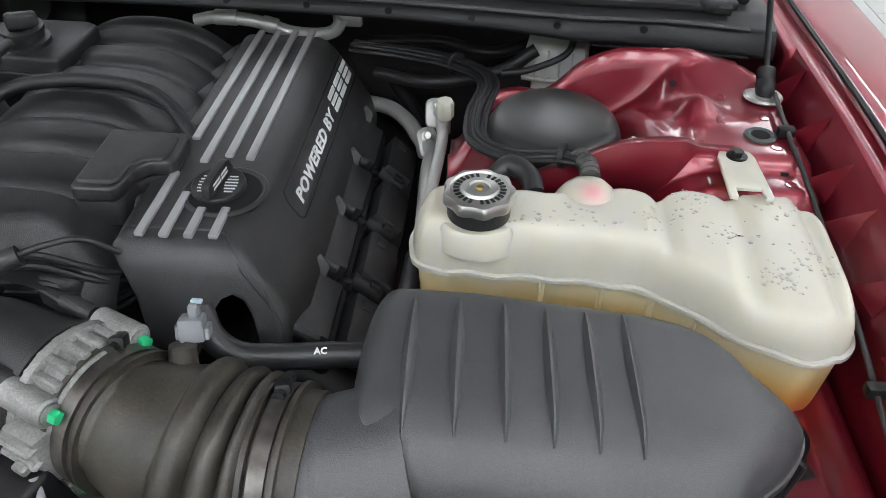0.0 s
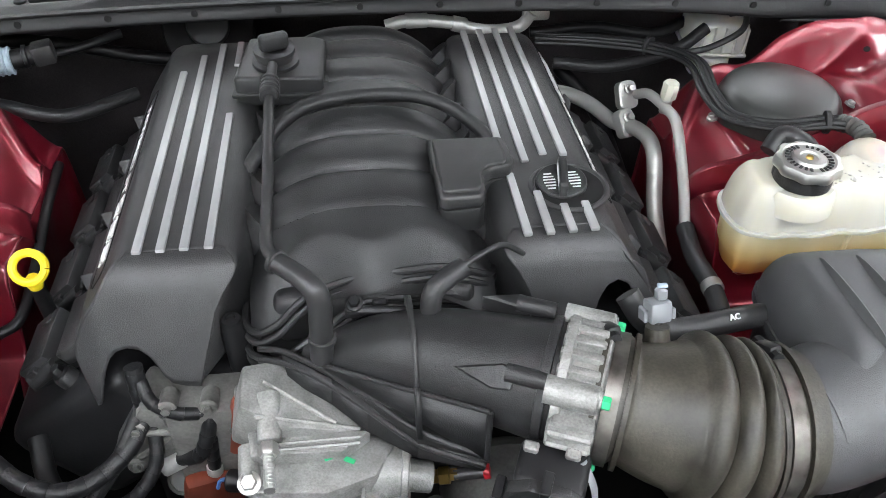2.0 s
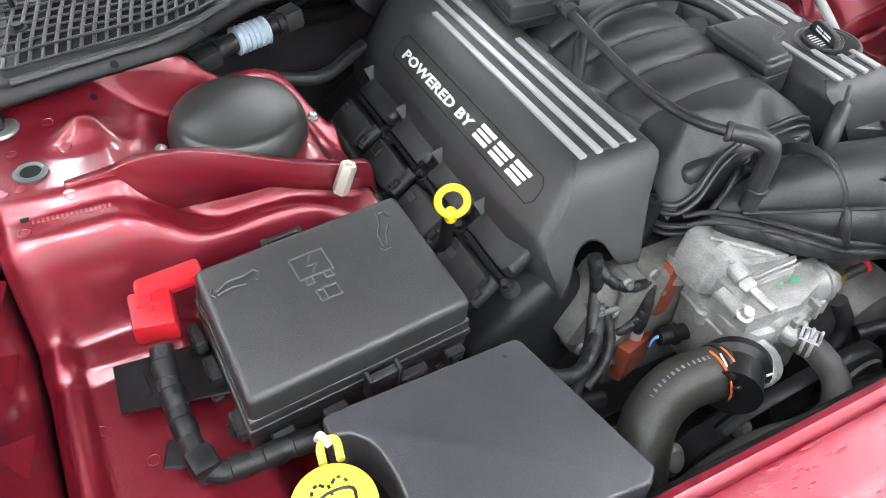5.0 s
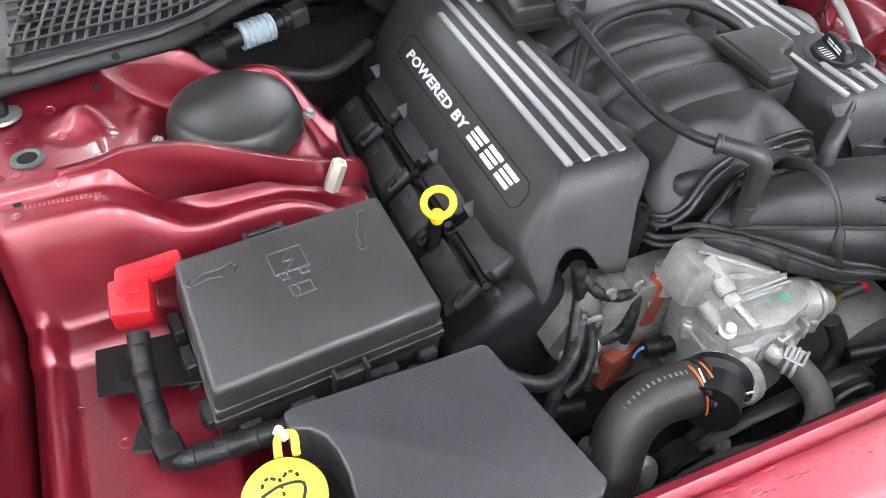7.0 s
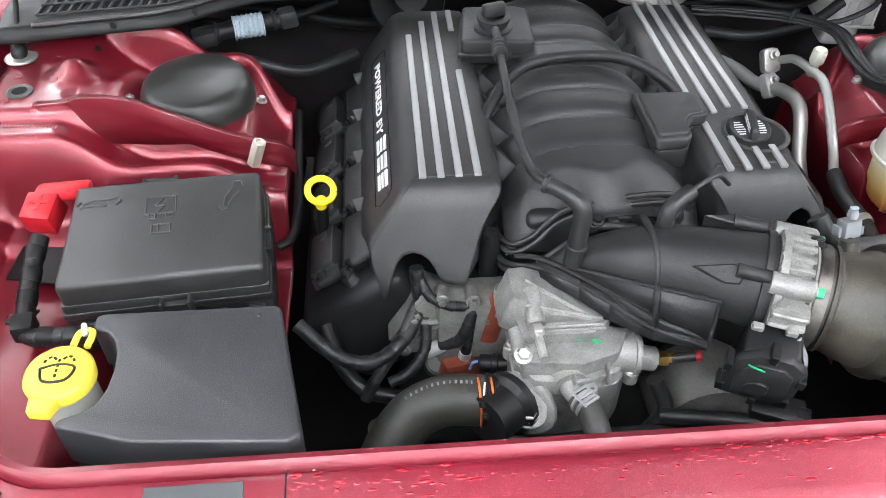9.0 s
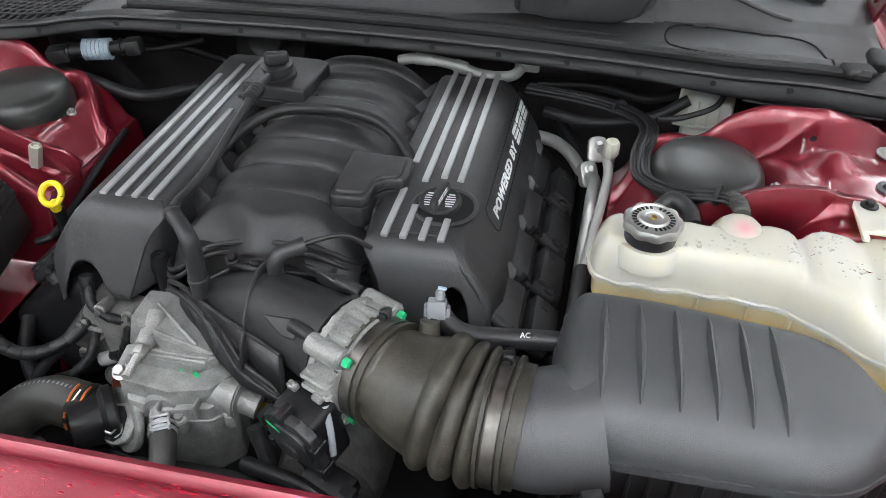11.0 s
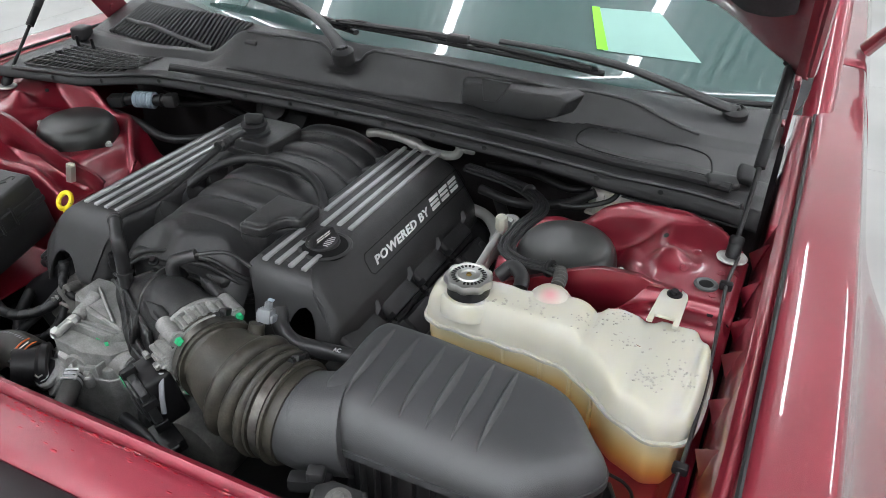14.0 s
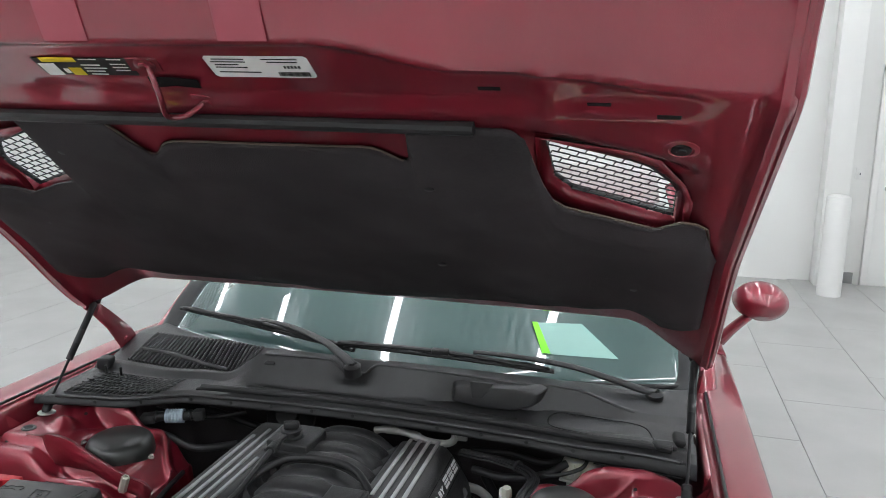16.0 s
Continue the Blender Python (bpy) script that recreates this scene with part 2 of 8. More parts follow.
def lathe(profile, at, axis=(0, 0, 1), n=32):
    """A turned shape: (radius, height) pairs round an axis."""
    bm = bmesh.new()
    rings = [[bm.verts.new((r * math.cos(2 * math.pi * j / n), r * math.sin(2 * math.pi * j / n), h)) for j in range(n)] for r, h in profile]
    for a, b in zip(rings, rings[1:]):
        for j in range(n):
            bm.faces.new((a[j], a[(j + 1) % n], b[(j + 1) % n], b[j]))
    bm.faces.new(rings[0][::-1])
    bm.faces.new(rings[-1])
    bmesh.ops.recalc_face_normals(bm, faces=bm.faces)
    bmesh.ops.transform(bm, matrix=axis_matrix(at, axis), verts=bm.verts)
    return bm


def hexbolt(at, axis=(0, 0, 1), r=0.006, h=0.006, washer=0.0):
    bm = lathe([(r, 0), (r, h * 0.85), (r * 0.85, h)], at, axis, 6)
    if washer:
        add(bm, lathe([(washer, -0.002), (washer, 0.0005), (washer * 0.9, 0.001)], at, axis, 24))
    return bm


def field(xs, ys, f):
    """A sheet over a grid of x and y; f gives the place."""
    bm = bmesh.new()
    grid = [[bm.verts.new(f(x, y)) for x in xs] for y in ys]
    for a, b in zip(grid, grid[1:]):
        for j in range(len(a) - 1):
            bm.faces.new((a[j], a[j + 1], b[j + 1], b[j]))
    return bm


def steps(a, b, n):
    return [a + (b - a) * i / n for i in range(n + 1)]


def loft(rings, cap=True):
    bm = bmesh.new()
    vs = [[bm.verts.new(p) for p in ring] for ring in rings]
    n = len(rings[0])
    for a, b in zip(vs, vs[1:]):
        for j in range(n):
            bm.faces.new((a[j], a[(j + 1) % n], b[(j + 1) % n], b[j]))
    if cap:
        bm.faces.new(vs[0][::-1])
        bm.faces.new(vs[-1])
    bmesh.ops.recalc_face_normals(bm, faces=bm.faces)
    return bm


def text_mesh(words, size, m, depth=0.0008, shear=0.0, space=1.0):
    cu = bpy.data.curves.new("letters", "FONT")
    cu.body, cu.size, cu.extrude, cu.shear, cu.space_character = words, size, depth, shear, space
    cu.offset = size * 0.030
    cu.resolution_u = 2
    ob = new("letters", cu)
    dg = bpy.context.evaluated_depsgraph_get()
    me = bpy.data.meshes.new_from_object(ob.evaluated_get(dg))
    bpy.data.objects.remove(ob)
    bm = bmesh.new()
    bm.from_mesh(me)
    bpy.data.meshes.remove(me)
    bmesh.ops.transform(bm, matrix=m, verts=bm.verts)
    return bm


def smooth_outline(pts, k=4):
    """A closed, rounded line through (x, y) points."""
    n = len(pts)
    out = []
    for i in range(n):
        a, b, c, d = (Vector(pts[(i + j - 1) % n]) for j in range(4))
        for j in range(k):
            t = j / k
            out.append(tuple(0.5 * ((2 * b) + (c - a) * t + (2 * a - 5 * b + 4 * c - d) * t * t + (3 * b - a - 3 * c + d) * t ** 3)))
    return out


def inset(pts, d):
    """The outline drawn in by d along its own normals (counter-clockwise points)."""
    n = len(pts)
    out = []
    for i in range(n):
        a, b = Vector(pts[i - 1]), Vector(pts[(i + 1) % n])
        t = (b - a).normalized()
        out.append((pts[i][0] - t.y * d, pts[i][1] + t.x * d))
    return out


def dome(outline, spine, base, top, ds, r, ks=(0.85, 0.7, 0.5, 0.25, 0.0), inner=0.0):
    """A moulded lid over an outline: rounded edges of radius r, a gently shaped top; spine gives the middle line."""
    rings = []
    for d in ds:
        ring = []
        for x, y in outline:
            c = Vector(spine(x, y))
            v = c - Vector((x, y))
            q = Vector((x, y)) + v.normalized() * min(d, v.length * 0.9)
            h = math.sqrt(max(0.0, 1 - (1 - min(d / r, 1)) ** 2))
            ring.append((q.x, q.y, lerp(base, top(q.x, q.y), h)))
        rings.append(ring)
    last = rings[-1]
    for k in ks:
        ring = []
        for x, y, z in last:
            c = spine(x, y)
            qx, qy = lerp(c[0], x, k), lerp(c[1], y, k)
            ring.append((qx, qy, top(qx, qy)))
        rings.append(ring)
    bm = loft(rings, False)
    bmesh.ops.remove_doubles(bm, verts=bm.verts, dist=0.00002)
    bmesh.ops.recalc_face_normals(bm, faces=bm.faces)
    return bm

# ---- room ----
def room():
    floor = solid("floor", rbox((0, 1, -0.05), (18, 16, 0.1), 0), mat("floor_grout", (0.36, 0.36, 0.35), 0.7), "pale grey tiled showroom floor", "floor", kind="structure")
    wt = 0.15
    y1 = 6.95
    solid("wall_north", rbox((0, y1 + wt / 2, 2.2), (18, wt, 4.4), 0), WALLPAINT, "plain white painted showroom wall", "wall", kind="structure")
    solid("wall_south", rbox((0, -6.5, 2.2), (18, wt, 4.4), 0), WALLPAINT, "plain white painted showroom wall", "wall", kind="structure")
    solid("wall_west", rbox((-9, 0.2, 2.2), (wt, 13.3, 4.4), 0), WALLPAINT, "plain white painted showroom wall", "wall", kind="structure")
    solid("wall_east", rbox((9, 0.2, 2.2), (wt, 13.3, 4.4), 0), WALLPAINT, "plain white painted showroom wall", "wall", kind="structure")
    # slab coloured darker than its decking to stand for shade between the ribs
    solid("ceiling", rbox((0, 0.2, 4.45), (18, 13.4, 0.1), 0), mat("groove_shade_grey", (0.40, 0.41, 0.41), 0.7), "pale grey ribbed metal ceiling", "ceiling", kind="structure")
    ribs = bmesh.new()
    for i in range(120):
        x = -8.9 + 0.15 * i
        vs = [ribs.verts.new((x + dx, y, z)) for y in (-6.4, 6.9) for dx, z in ((0, 4.399), (0.02, 4.36), (0.055, 4.36), (0.075, 4.399))]
        for k in range(3):
            ribs.faces.new((vs[k], vs[k + 1], vs[k + 5], vs[k + 4]))
    solid("ceiling_decking", ribs, mat("grey_ceiling", (0.80, 0.81, 0.81), 0.7), "pale grey ribbed metal decking", "ceiling", kind="structure")
    # a projecting pier, base strip, door and switch on the far wall
    solid("wall_pier", rbox((2.42, y1 - 0.12, 2.2), (0.22, 0.24, 4.4), 0.004), WALLPAINT, "white wall pier beside the door", "wall", kind="structure")
    solid("baseboard", rbox((2.62, y1 - 0.008, 0.06), (0.16, 0.016, 0.12), 0.002), mat("grey_base", (0.25, 0.25, 0.25), 0.6), "grey rubber base strip along wall", "baseboard", kind="structure")
    door = tagged(thing("door_1", (3.2, y1 - 0.02, 0), "white painted steel door with lever handle, closed", "door", kind="structure"))
    part("door_leaf", rbox((3.28, y1 - 0.02, 1.03), (0.92, 0.04, 2.06), 0.002), WALLPAINT, door)
    for x, w, z, h in ((2.79, 0.06, 1.06, 2.12), (3.77, 0.06, 1.06, 2.12)):
        part("door_frame", rbox((x, y1 - 0.03, z), (w, 0.06, h), 0.003), WALLPAINT, door)
    part("door_frame", rbox((3.28, y1 - 0.03, 2.11), (1.04, 0.06, 0.06), 0.003), WALLPAINT, door)
    part("door_handle", add(lathe([(0.03, 0), (0.03, 0.012), (0.026, 0.016)], (2.91, y1 - 0.045, 0.97), (0, -1, 0), 20),
                            sweep([(2.91, y1 - 0.05, 0.97), (2.91, y1 - 0.10, 0.97), (2.97, y1 - 0.105, 0.97), (3.02, y1 - 0.10, 0.97)], 0.01, 8)), STEEL, door, "steel lever handle")
    sw = thing("light_switch", (2.66, y1 - 0.004, 1.1), "white wall switch plate with dark toggle", "switch")
    part("plate", rbox((2.66, y1 - 0.005, 1.1), (0.075, 0.01, 0.115), 0.003), LABEL, sw)
    part("toggle", rbox((2.66, y1 - 0.014, 1.1), (0.01, 0.014, 0.022), 0.002), LIGHTGREY, sw)
    solid("bollard", lathe([(0.105, 0), (0.105, 0.9), (0.10, 0.93), (0.06, 0.945), (0.01, 0.95)], (2.36, 6.32, 0), n=32), WALLPAINT, "white sleeve bollard on the floor before the wall", "bollard")
    # strip lamps in rows
    lamp = thing("ceiling_light", (0, 0, 4.1), "long white fluorescent strip lamp under the ceiling", "ceiling light", "ceiling lights")
    part("housing", rbox((0, 0, 4.135), (0.05, 3.6, 0.03), 0.01), WALLPAINT, lamp)
    part("tube", rbox((0, 0, 4.10), (0.11, 3.5, 0.03), 0.01), LAMP, lamp, "glowing white tube")
    for y in (-1.4, 1.4):
        part("suspension_rod", sweep([(0, y, 4.14), (0, y, 4.405)], 0.006, 6, 1), STEEL, lamp)
    for x in (-7.0, -5.0, -3.0, -1.0, 1.0, 3.0, 5.0, 7.0):
        for y in (-4.2, 0.0, 4.2):
            if (x, y) != (-1.0, 0.0):
                copy_thing(lamp, Matrix.Translation((x, y, 4.1)))
    lamp.location = (-1.0, 0.0, 4.1)
    for x, y in ((-2.0, -2.3), (2.0, -2.3), (0.0, -2.3), (-2.0, -4.6), (2.0, -4.6), (0.0, -4.6)):
        copy_thing(lamp, Matrix.Translation((x, y, 4.1)) @ pose(0, 0, 0, 0, 0, 90) @ Matrix.Diagonal((1, 0.5, 1, 1)))
    return floor


FLOOR = room()


# ---- car body ----
def apron_z(u, y):
    """Height of the inner apron pressing at a distance u from the middle."""
    shelf = 0.906 + 0.022 * ss(0.07, 0.14, y)
    tower = lerp(0.857, shelf, ss(0.585, 0.66, u))
    tower -= 0.06 * (1 - ss(0.395, 0.45, u))
    tower += 0.021 * math.exp(-((u - 0.668) ** 2 / 0.0006 + (y - 0.045) ** 2 / 0.0004))
    tower += 0.018 * math.exp(-(((u - 0.612 + 0.25 * (y - 0.06)) / 0.014) ** 2 + ((y - 0.06) / 0.05) ** 2))
    tower += 0.024 * math.exp(-((y - 0.137 + 0.07 * (1 - ss(0.395, 0.50, u)) ** 2) / 0.012) ** 2) * (1 - ss(0.47, 0.55, u))
    rim = lerp(0.885, 0.940, ss(0.47, 0.60, u)) - 0.012 * ss(0.66, 0.715, u)
    tower = lerp(tower, rim, math.exp(-((y - 0.133 - 0.008 * ss(0.62, 0.71, u)) / 0.0095) ** 2) * ss(0.47, 0.55, u) * (1 - ss(0.72, 0.75, u)))
    valley = 0.830 + 0.019 * math.exp(-((y + 0.100 - 0.012 * math.sin((u - 0.45) * 22)) / 0.015) ** 2) - 0.03 * (1 - ss(0.40, 0.5, u))
    front = lerp(valley, 0.892, ss(0.56, 0.672, u))
    floor = lerp(0.70, 0.772, ss(0.575, 0.615, u))
    floor += 0.014 * ss(0.735, 0.752, u) + 0.012 * ss(-0.170, -0.15, y) * ss(0.62, 0.65, u)
    mid = -0.100 - 0.012 * (1 - ss(0.55, 0.68, u))
    front = lerp(floor, front, ss(mid - 0.026, mid + 0.024, y))
    z = lerp(front, tower, ss(-0.052, -0.036, y))
    z = lerp(z, 0.66, ss(0.143, 0.165, y) * (1 - ss(0.70, 0.74, u)))
    z -= 0.09 * ss(0.0, 0.012, y - 0.148 + 0.85 * (u - 0.705)) * ss(0.70, 0.71, u)
    return z - 0.010 * ss(0.757, 0.770, u)


def rail_edge(x):
    """Inner edge of the front panel."""
    a = abs(x)
    return -0.52 + 0.13 * ss(0.56, 0.80, a)


def body():
    car = thing("car_body", (0, 0, 0), "dark red metallic car body with pressed engine bay aprons", "car body")
    for s, tag in ((-1, "apron"), (1, "apron")):
        us = steps(0.395, 0.771, 120)
        ys = steps(-0.56, 0.165, 190)
        ob = part(tag, field(us, ys, lambda u, y: (s * u, y, apron_z(u, y))), PAINT_BAY, car, "red pressed inner apron", 85)
        thicken(ob, 0.002, 1 if s > 0 else -1)
        # skirt of the tower towards the engine
        sk = field(steps(-0.16, 0.165, 24), steps(0, 1, 6), lambda y, v: (s * (0.396 + 0.05 * v), y, lerp(apron_z(0.396, y), 0.45, v)))
        thicken(part("tower_skirt", sk, PAINT_BAY, car), 0.002)
        # upright flange before the damper
        line = [(0.70, -0.036, 0.909), (0.66, -0.034, 0.911), (0.635, -0.042, 0.921), (0.58, -0.049, 0.919), (0.53, -0.053, 0.899), (0.48, -0.05, 0.872), (0.43, -0.043, 0.848), (0.398, -0.04, 0.838), (0.385, -0.03, 0.815)]
        top = catmull([(s * x, y, z) for x, y, z in line], 5)
        bm = bmesh.new()
        prev = None
        for p in top:
            row = [bm.verts.new(p + Vector((0, 0.007, 0.001))), bm.verts.new(p), bm.verts.new(p + Vector((0, -0.003, -0.012))), bm.verts.new((p.x, p.y - 0.006, min(p.z - 0.03, 0.86)))]
            if prev:
                for i in range(3):
                    bm.faces.new((prev[i], row[i], row[i + 1], prev[i + 1]))
            prev = row
        bmesh.ops.recalc_face_normals(bm, faces=bm.faces)
        thicken(part("flange", bm, PAINT_BAY, car), 0.0025, 0)
        # fender skin
        prof = [(0.806, 0.915), (0.8125, 0.945), (0.818, 0.951), (0.83, 0.954), (0.862, 0.9535), (0.892, 0.9515), (0.9035, 0.949), (0.908, 0.943), (0.914, 0.922), (0.924, 0.88), (0.945, 0.82), (0.966, 0.74), (0.982, 0.66), (0.985, 0.54), (0.975, 0.42), (0.955, 0.30)]

        def skin(i, y, s=s):
            u, z = prof[i]
            flare = 0.085 * ss(0.83, 0.71, z) * (1 - ss(0.64, 0.50, z)) * ss(0.46, 0.14, y) * ss(-0.75, -0.45, y)
            drop = 0.05 * ss(0.05, -0.75, y) * (1 if z > 0.5 else 0.3) + (0.02 * ss(0.4, 1.4, y))
            tuck = 0.16 * ss(-0.45, -1.0, y) * ss(0.80, 0.96, u) + 0.05 * ss(-0.3, -1.0, y)
            return (s * (u + flare - tuck), y, z - drop)
        fn = field(list(range(len(prof))), steps(-0.95, 1.02, 80), lambda i, y: skin(int(i), y))
        ob = part("fender", fn, PAINT, car, "glossy red front fender")
        thicken(ob, 0.002, 1 if s < 0 else -1)
        ob.modifiers.new("round", "SUBSURF").levels = 1
        ob.modifiers["round"].render_levels = 1
        dr = field(list(range(len(prof))), steps(1.026, 2.4, 20), lambda i, y: skin(int(i), y))
        thicken(part("door", dr, PAINT, car, "glossy red front door"), 0.004, 1 if s < 0 else -1)
        part("weatherstrip", sweep([(s * 0.817, y, 0.9515 - 0.05 * ss(0.05, -0.75, y)) for y in steps(-0.6, 0.62, 12)], 0.0035, 6, 2), RUBBERTRIM, car, "black rubber weatherstrip")
        part("cowl_side", rbox((s * 0.800, 0.40, 0.915), (0.03, 0.50, 0.05), 0.008, 3), PAINT_BAY, car)
        # black sheet added under the apron so no room floor shows
        part("side_blocker", rbox((s * 0.80, -0.05, 0.54), (0.02, 1.3, 0.34), 0.004, 1), DARK, car, "black sheet added to block the view under the apron")
        # steep inner wall behind a dark gap, with folded tabs along it
        wall = [(0.7725, 0.70), (0.776, 0.82), (0.780, 0.872), (0.787, 0.912), (0.7935, 0.934), (0.7965, 0.9395), (0.801, 0.942), (0.813, 0.9445)]

        def wall_at(i, y, s=s):
            return (s * (wall[i][0] - 0.05 * ss(-0.3, -1.0, y)), y, wall[i][1] - 0.05 * ss(0.05, -0.75, y))
        wl = part("inner_wall", field(list(range(len(wall))), steps(-0.60, 0.64, 60), lambda i, y: wall_at(int(i), y)), PAINT_BAY, car, "dark red inner fender wall", 28)
        thicken(wl, 0.0015, 1 if s < 0 else -1)
        # black strip added for the shade at the bottom of the gap
        part("gap_shade_strip", rbox((s * 0.768, -0.18, 0.70), (0.03, 0.84, 0.02), 0.002, 1), DARK, car)
        for y in (0.115, 0.018, -0.058, -0.125, -0.21, -0.29, -0.37):
            z = 0.898 - 0.05 * ss(0.05, -0.75, y) - 0.012 * ss(0.1, -0.1, y)
            bm = bmesh.new()
            a, b, c = bm.verts.new((s * 0.768, y + 0.017, z)), bm.verts.new((s * 0.792, y - 0.018, z + 0.042)), bm.verts.new((s * 0.780, y - 0.014, z - 0.010))
            d = bm.verts.new((s * 0.796, y + 0.002, z + 0.006))
            for f in ((a, b, c), (b, d, c), (d, a, c), (a, d, b)):
                bm.faces.new(f)
            bmesh.ops.recalc_face_normals(bm, faces=bm.faces)
            part("tab", bm, PAINT_BAY, car)
    # front panel over the radiator
    xs = steps(-0.8, 0.8, 80)
    prof = [(0.0, 0.80), (0.0, 0.838), (-0.002, 0.843), (-0.006, 0.844), (-0.009, 0.842), (-0.011, 0.8375), (-0.0125, 0.8335), (-0.0155, 0.8325), (-0.0175, 0.8345), (-0.021, 0.8345), (-0.03, 0.8318), (-0.055, 0.8265), (-0.072, 0.8215), (-0.078, 0.816), (-0.08, 0.79)]
    bm = field(list(range(len(prof))), xs, lambda i, x: (x, rail_edge(x) + prof[int(i)][0], prof[int(i)][1] + 0.03 * ss(0.6, 0.8, abs(x))))
    bmesh.ops.recalc_face_normals(bm, faces=bm.faces)
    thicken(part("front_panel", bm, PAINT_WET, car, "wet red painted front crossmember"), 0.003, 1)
    bm = field(steps(-0.86, 0.86, 40), steps(0, 1, 5), lambda x, v: (x, lerp(rail_edge(x) - 0.0815, -0.95, v), lerp(0.812, 0.76, v * v)))
    thicken(part("front_closeout", bm, AIRBOX, car, "black plastic closing panel"), 0.004)
    return car


body()
for s, x in ((-1, -0.44), (1, 0.535)):
    solid("rubber_buffer_plate", rbox((x, -0.562, 0.8315), (0.085, 0.045, 0.007), 0.001, 1, (11.5, 0, 0)), mat("grey_buffer", (0.07, 0.075, 0.08), 0.6), "dark grey rubber pad on the red front panel", "rubber pad", "rubber pads")
solid("panel_seam", rbox((-0.362, -0.5575, 0.8305), (0.0015, 0.07, 0.008), 0.0004, 1, (11.5, 0, 0)), DARK, "dark seam across the front panel", "seam")
solid("panel_seam", rbox((0.445, -0.5575, 0.8305), (0.0015, 0.07, 0.008), 0.0004, 1, (11.5, 0, 0)), DARK, "dark seam across the front panel", "seam")
solid("panel_hole", rbox((-0.618, -0.535, 0.8365), (0.03, 0.014, 0.006), 0.003, 3, (0, 0, -25)), DARK, "dark oval hole in the front panel", "hole")


def drops():
    """Beads of water left along the front panel."""
    rng = random.Random(11)
    bm = bmesh.new()
    for i in range(1500):
        x = rng.uniform(-0.37, 0.45)
        clump = 0.5 + 0.5 * math.sin(31 * x) * math.sin(13 * x + 1)
        y = -0.5445 + 0.004 * math.sin(9 * x) + rng.gauss(0, 0.0025 + 0.003 * clump)
        if rng.random() < 0.06:
            y = -0.570 + 0.006 * math.sin(5 * x) + rng.gauss(0, 0.007)
        if rng.random() > 0.10 + 0.75 * clump:
            continue
        r = rng.choice((0.0005, 0.0007, 0.0009, 0.0012, 0.0016, 0.0021))
        z = 0.0031 + interp([(-0.592, 0.8215), (-0.575, 0.8265), (-0.55, 0.8315), (-0.532, 0.836)], y)
        sx = rng.uniform(1, 4.0)
        top = bm.verts.new((x, y, z + r * 0.25))
        ring = [bm.verts.new((x + sx * r * math.cos(a) * rng.uniform(0.8, 1.2), y + r * math.sin(a), z - 0.0004)) for a in (k * math.pi / 4 for k in range(8))]
        mid = [bm.verts.new((lerp(v.co.x, x, 0.35), lerp(v.co.y, y, 0.35), z + r * 0.2)) for v in ring]
        for k in range(8):
            bm.faces.new((ring[k], ring[(k + 1) % 8], mid[(k + 1) % 8], mid[k]))
            bm.faces.new((mid[k], mid[(k + 1) % 8], top))
    solid("water_drop", bm, mat("water_on_paint", (0.34, 0.007, 0.02), 0.12, spec=0.8, rough_var=0.02), "scattered water drops on the red front panel", "water drops", kind="stuff", sharp=80)


drops()
def mirror_and_pillar():
    m = thing("door_mirror", (0.96, 1.2, 0.95), "glossy red door mirror housing on a stalk", "door mirror")
    prof = [(0.0, 0.0), (0.05, 0.012), (0.078, 0.04), (0.086, 0.075), (0.084, 0.10), (0.07, 0.115), (0.0, 0.118)]
    bm = lathe(prof, (0, 0, 0), (0, 1, 0), 32)
    bmesh.ops.scale(bm, vec=(1.0, 1.0, 0.74), verts=bm.verts)
    bmesh.ops.transform(bm, matrix=pose(1.025, 1.12, 1.075, 0, 4, 8), verts=bm.verts)
    part("housing", bm, PAINT, m)
    part("stalk", sweep([(0.9, 1.18, 0.935), (0.94, 1.18, 0.985), (0.985, 1.18, 1.03)], lambda t: 0.030 - 0.006 * t, 14, 6, 0.6), PAINT, m)
    return m


mirror_and_pillar()


# ---- hood ----
def hood_z(x, y):
    z = 1.205 - 0.62 * (y - 0.33)
    return z - 0.10 * ss(0.60, 0.79, abs(x)) * ss(-0.05, 0.30, y)


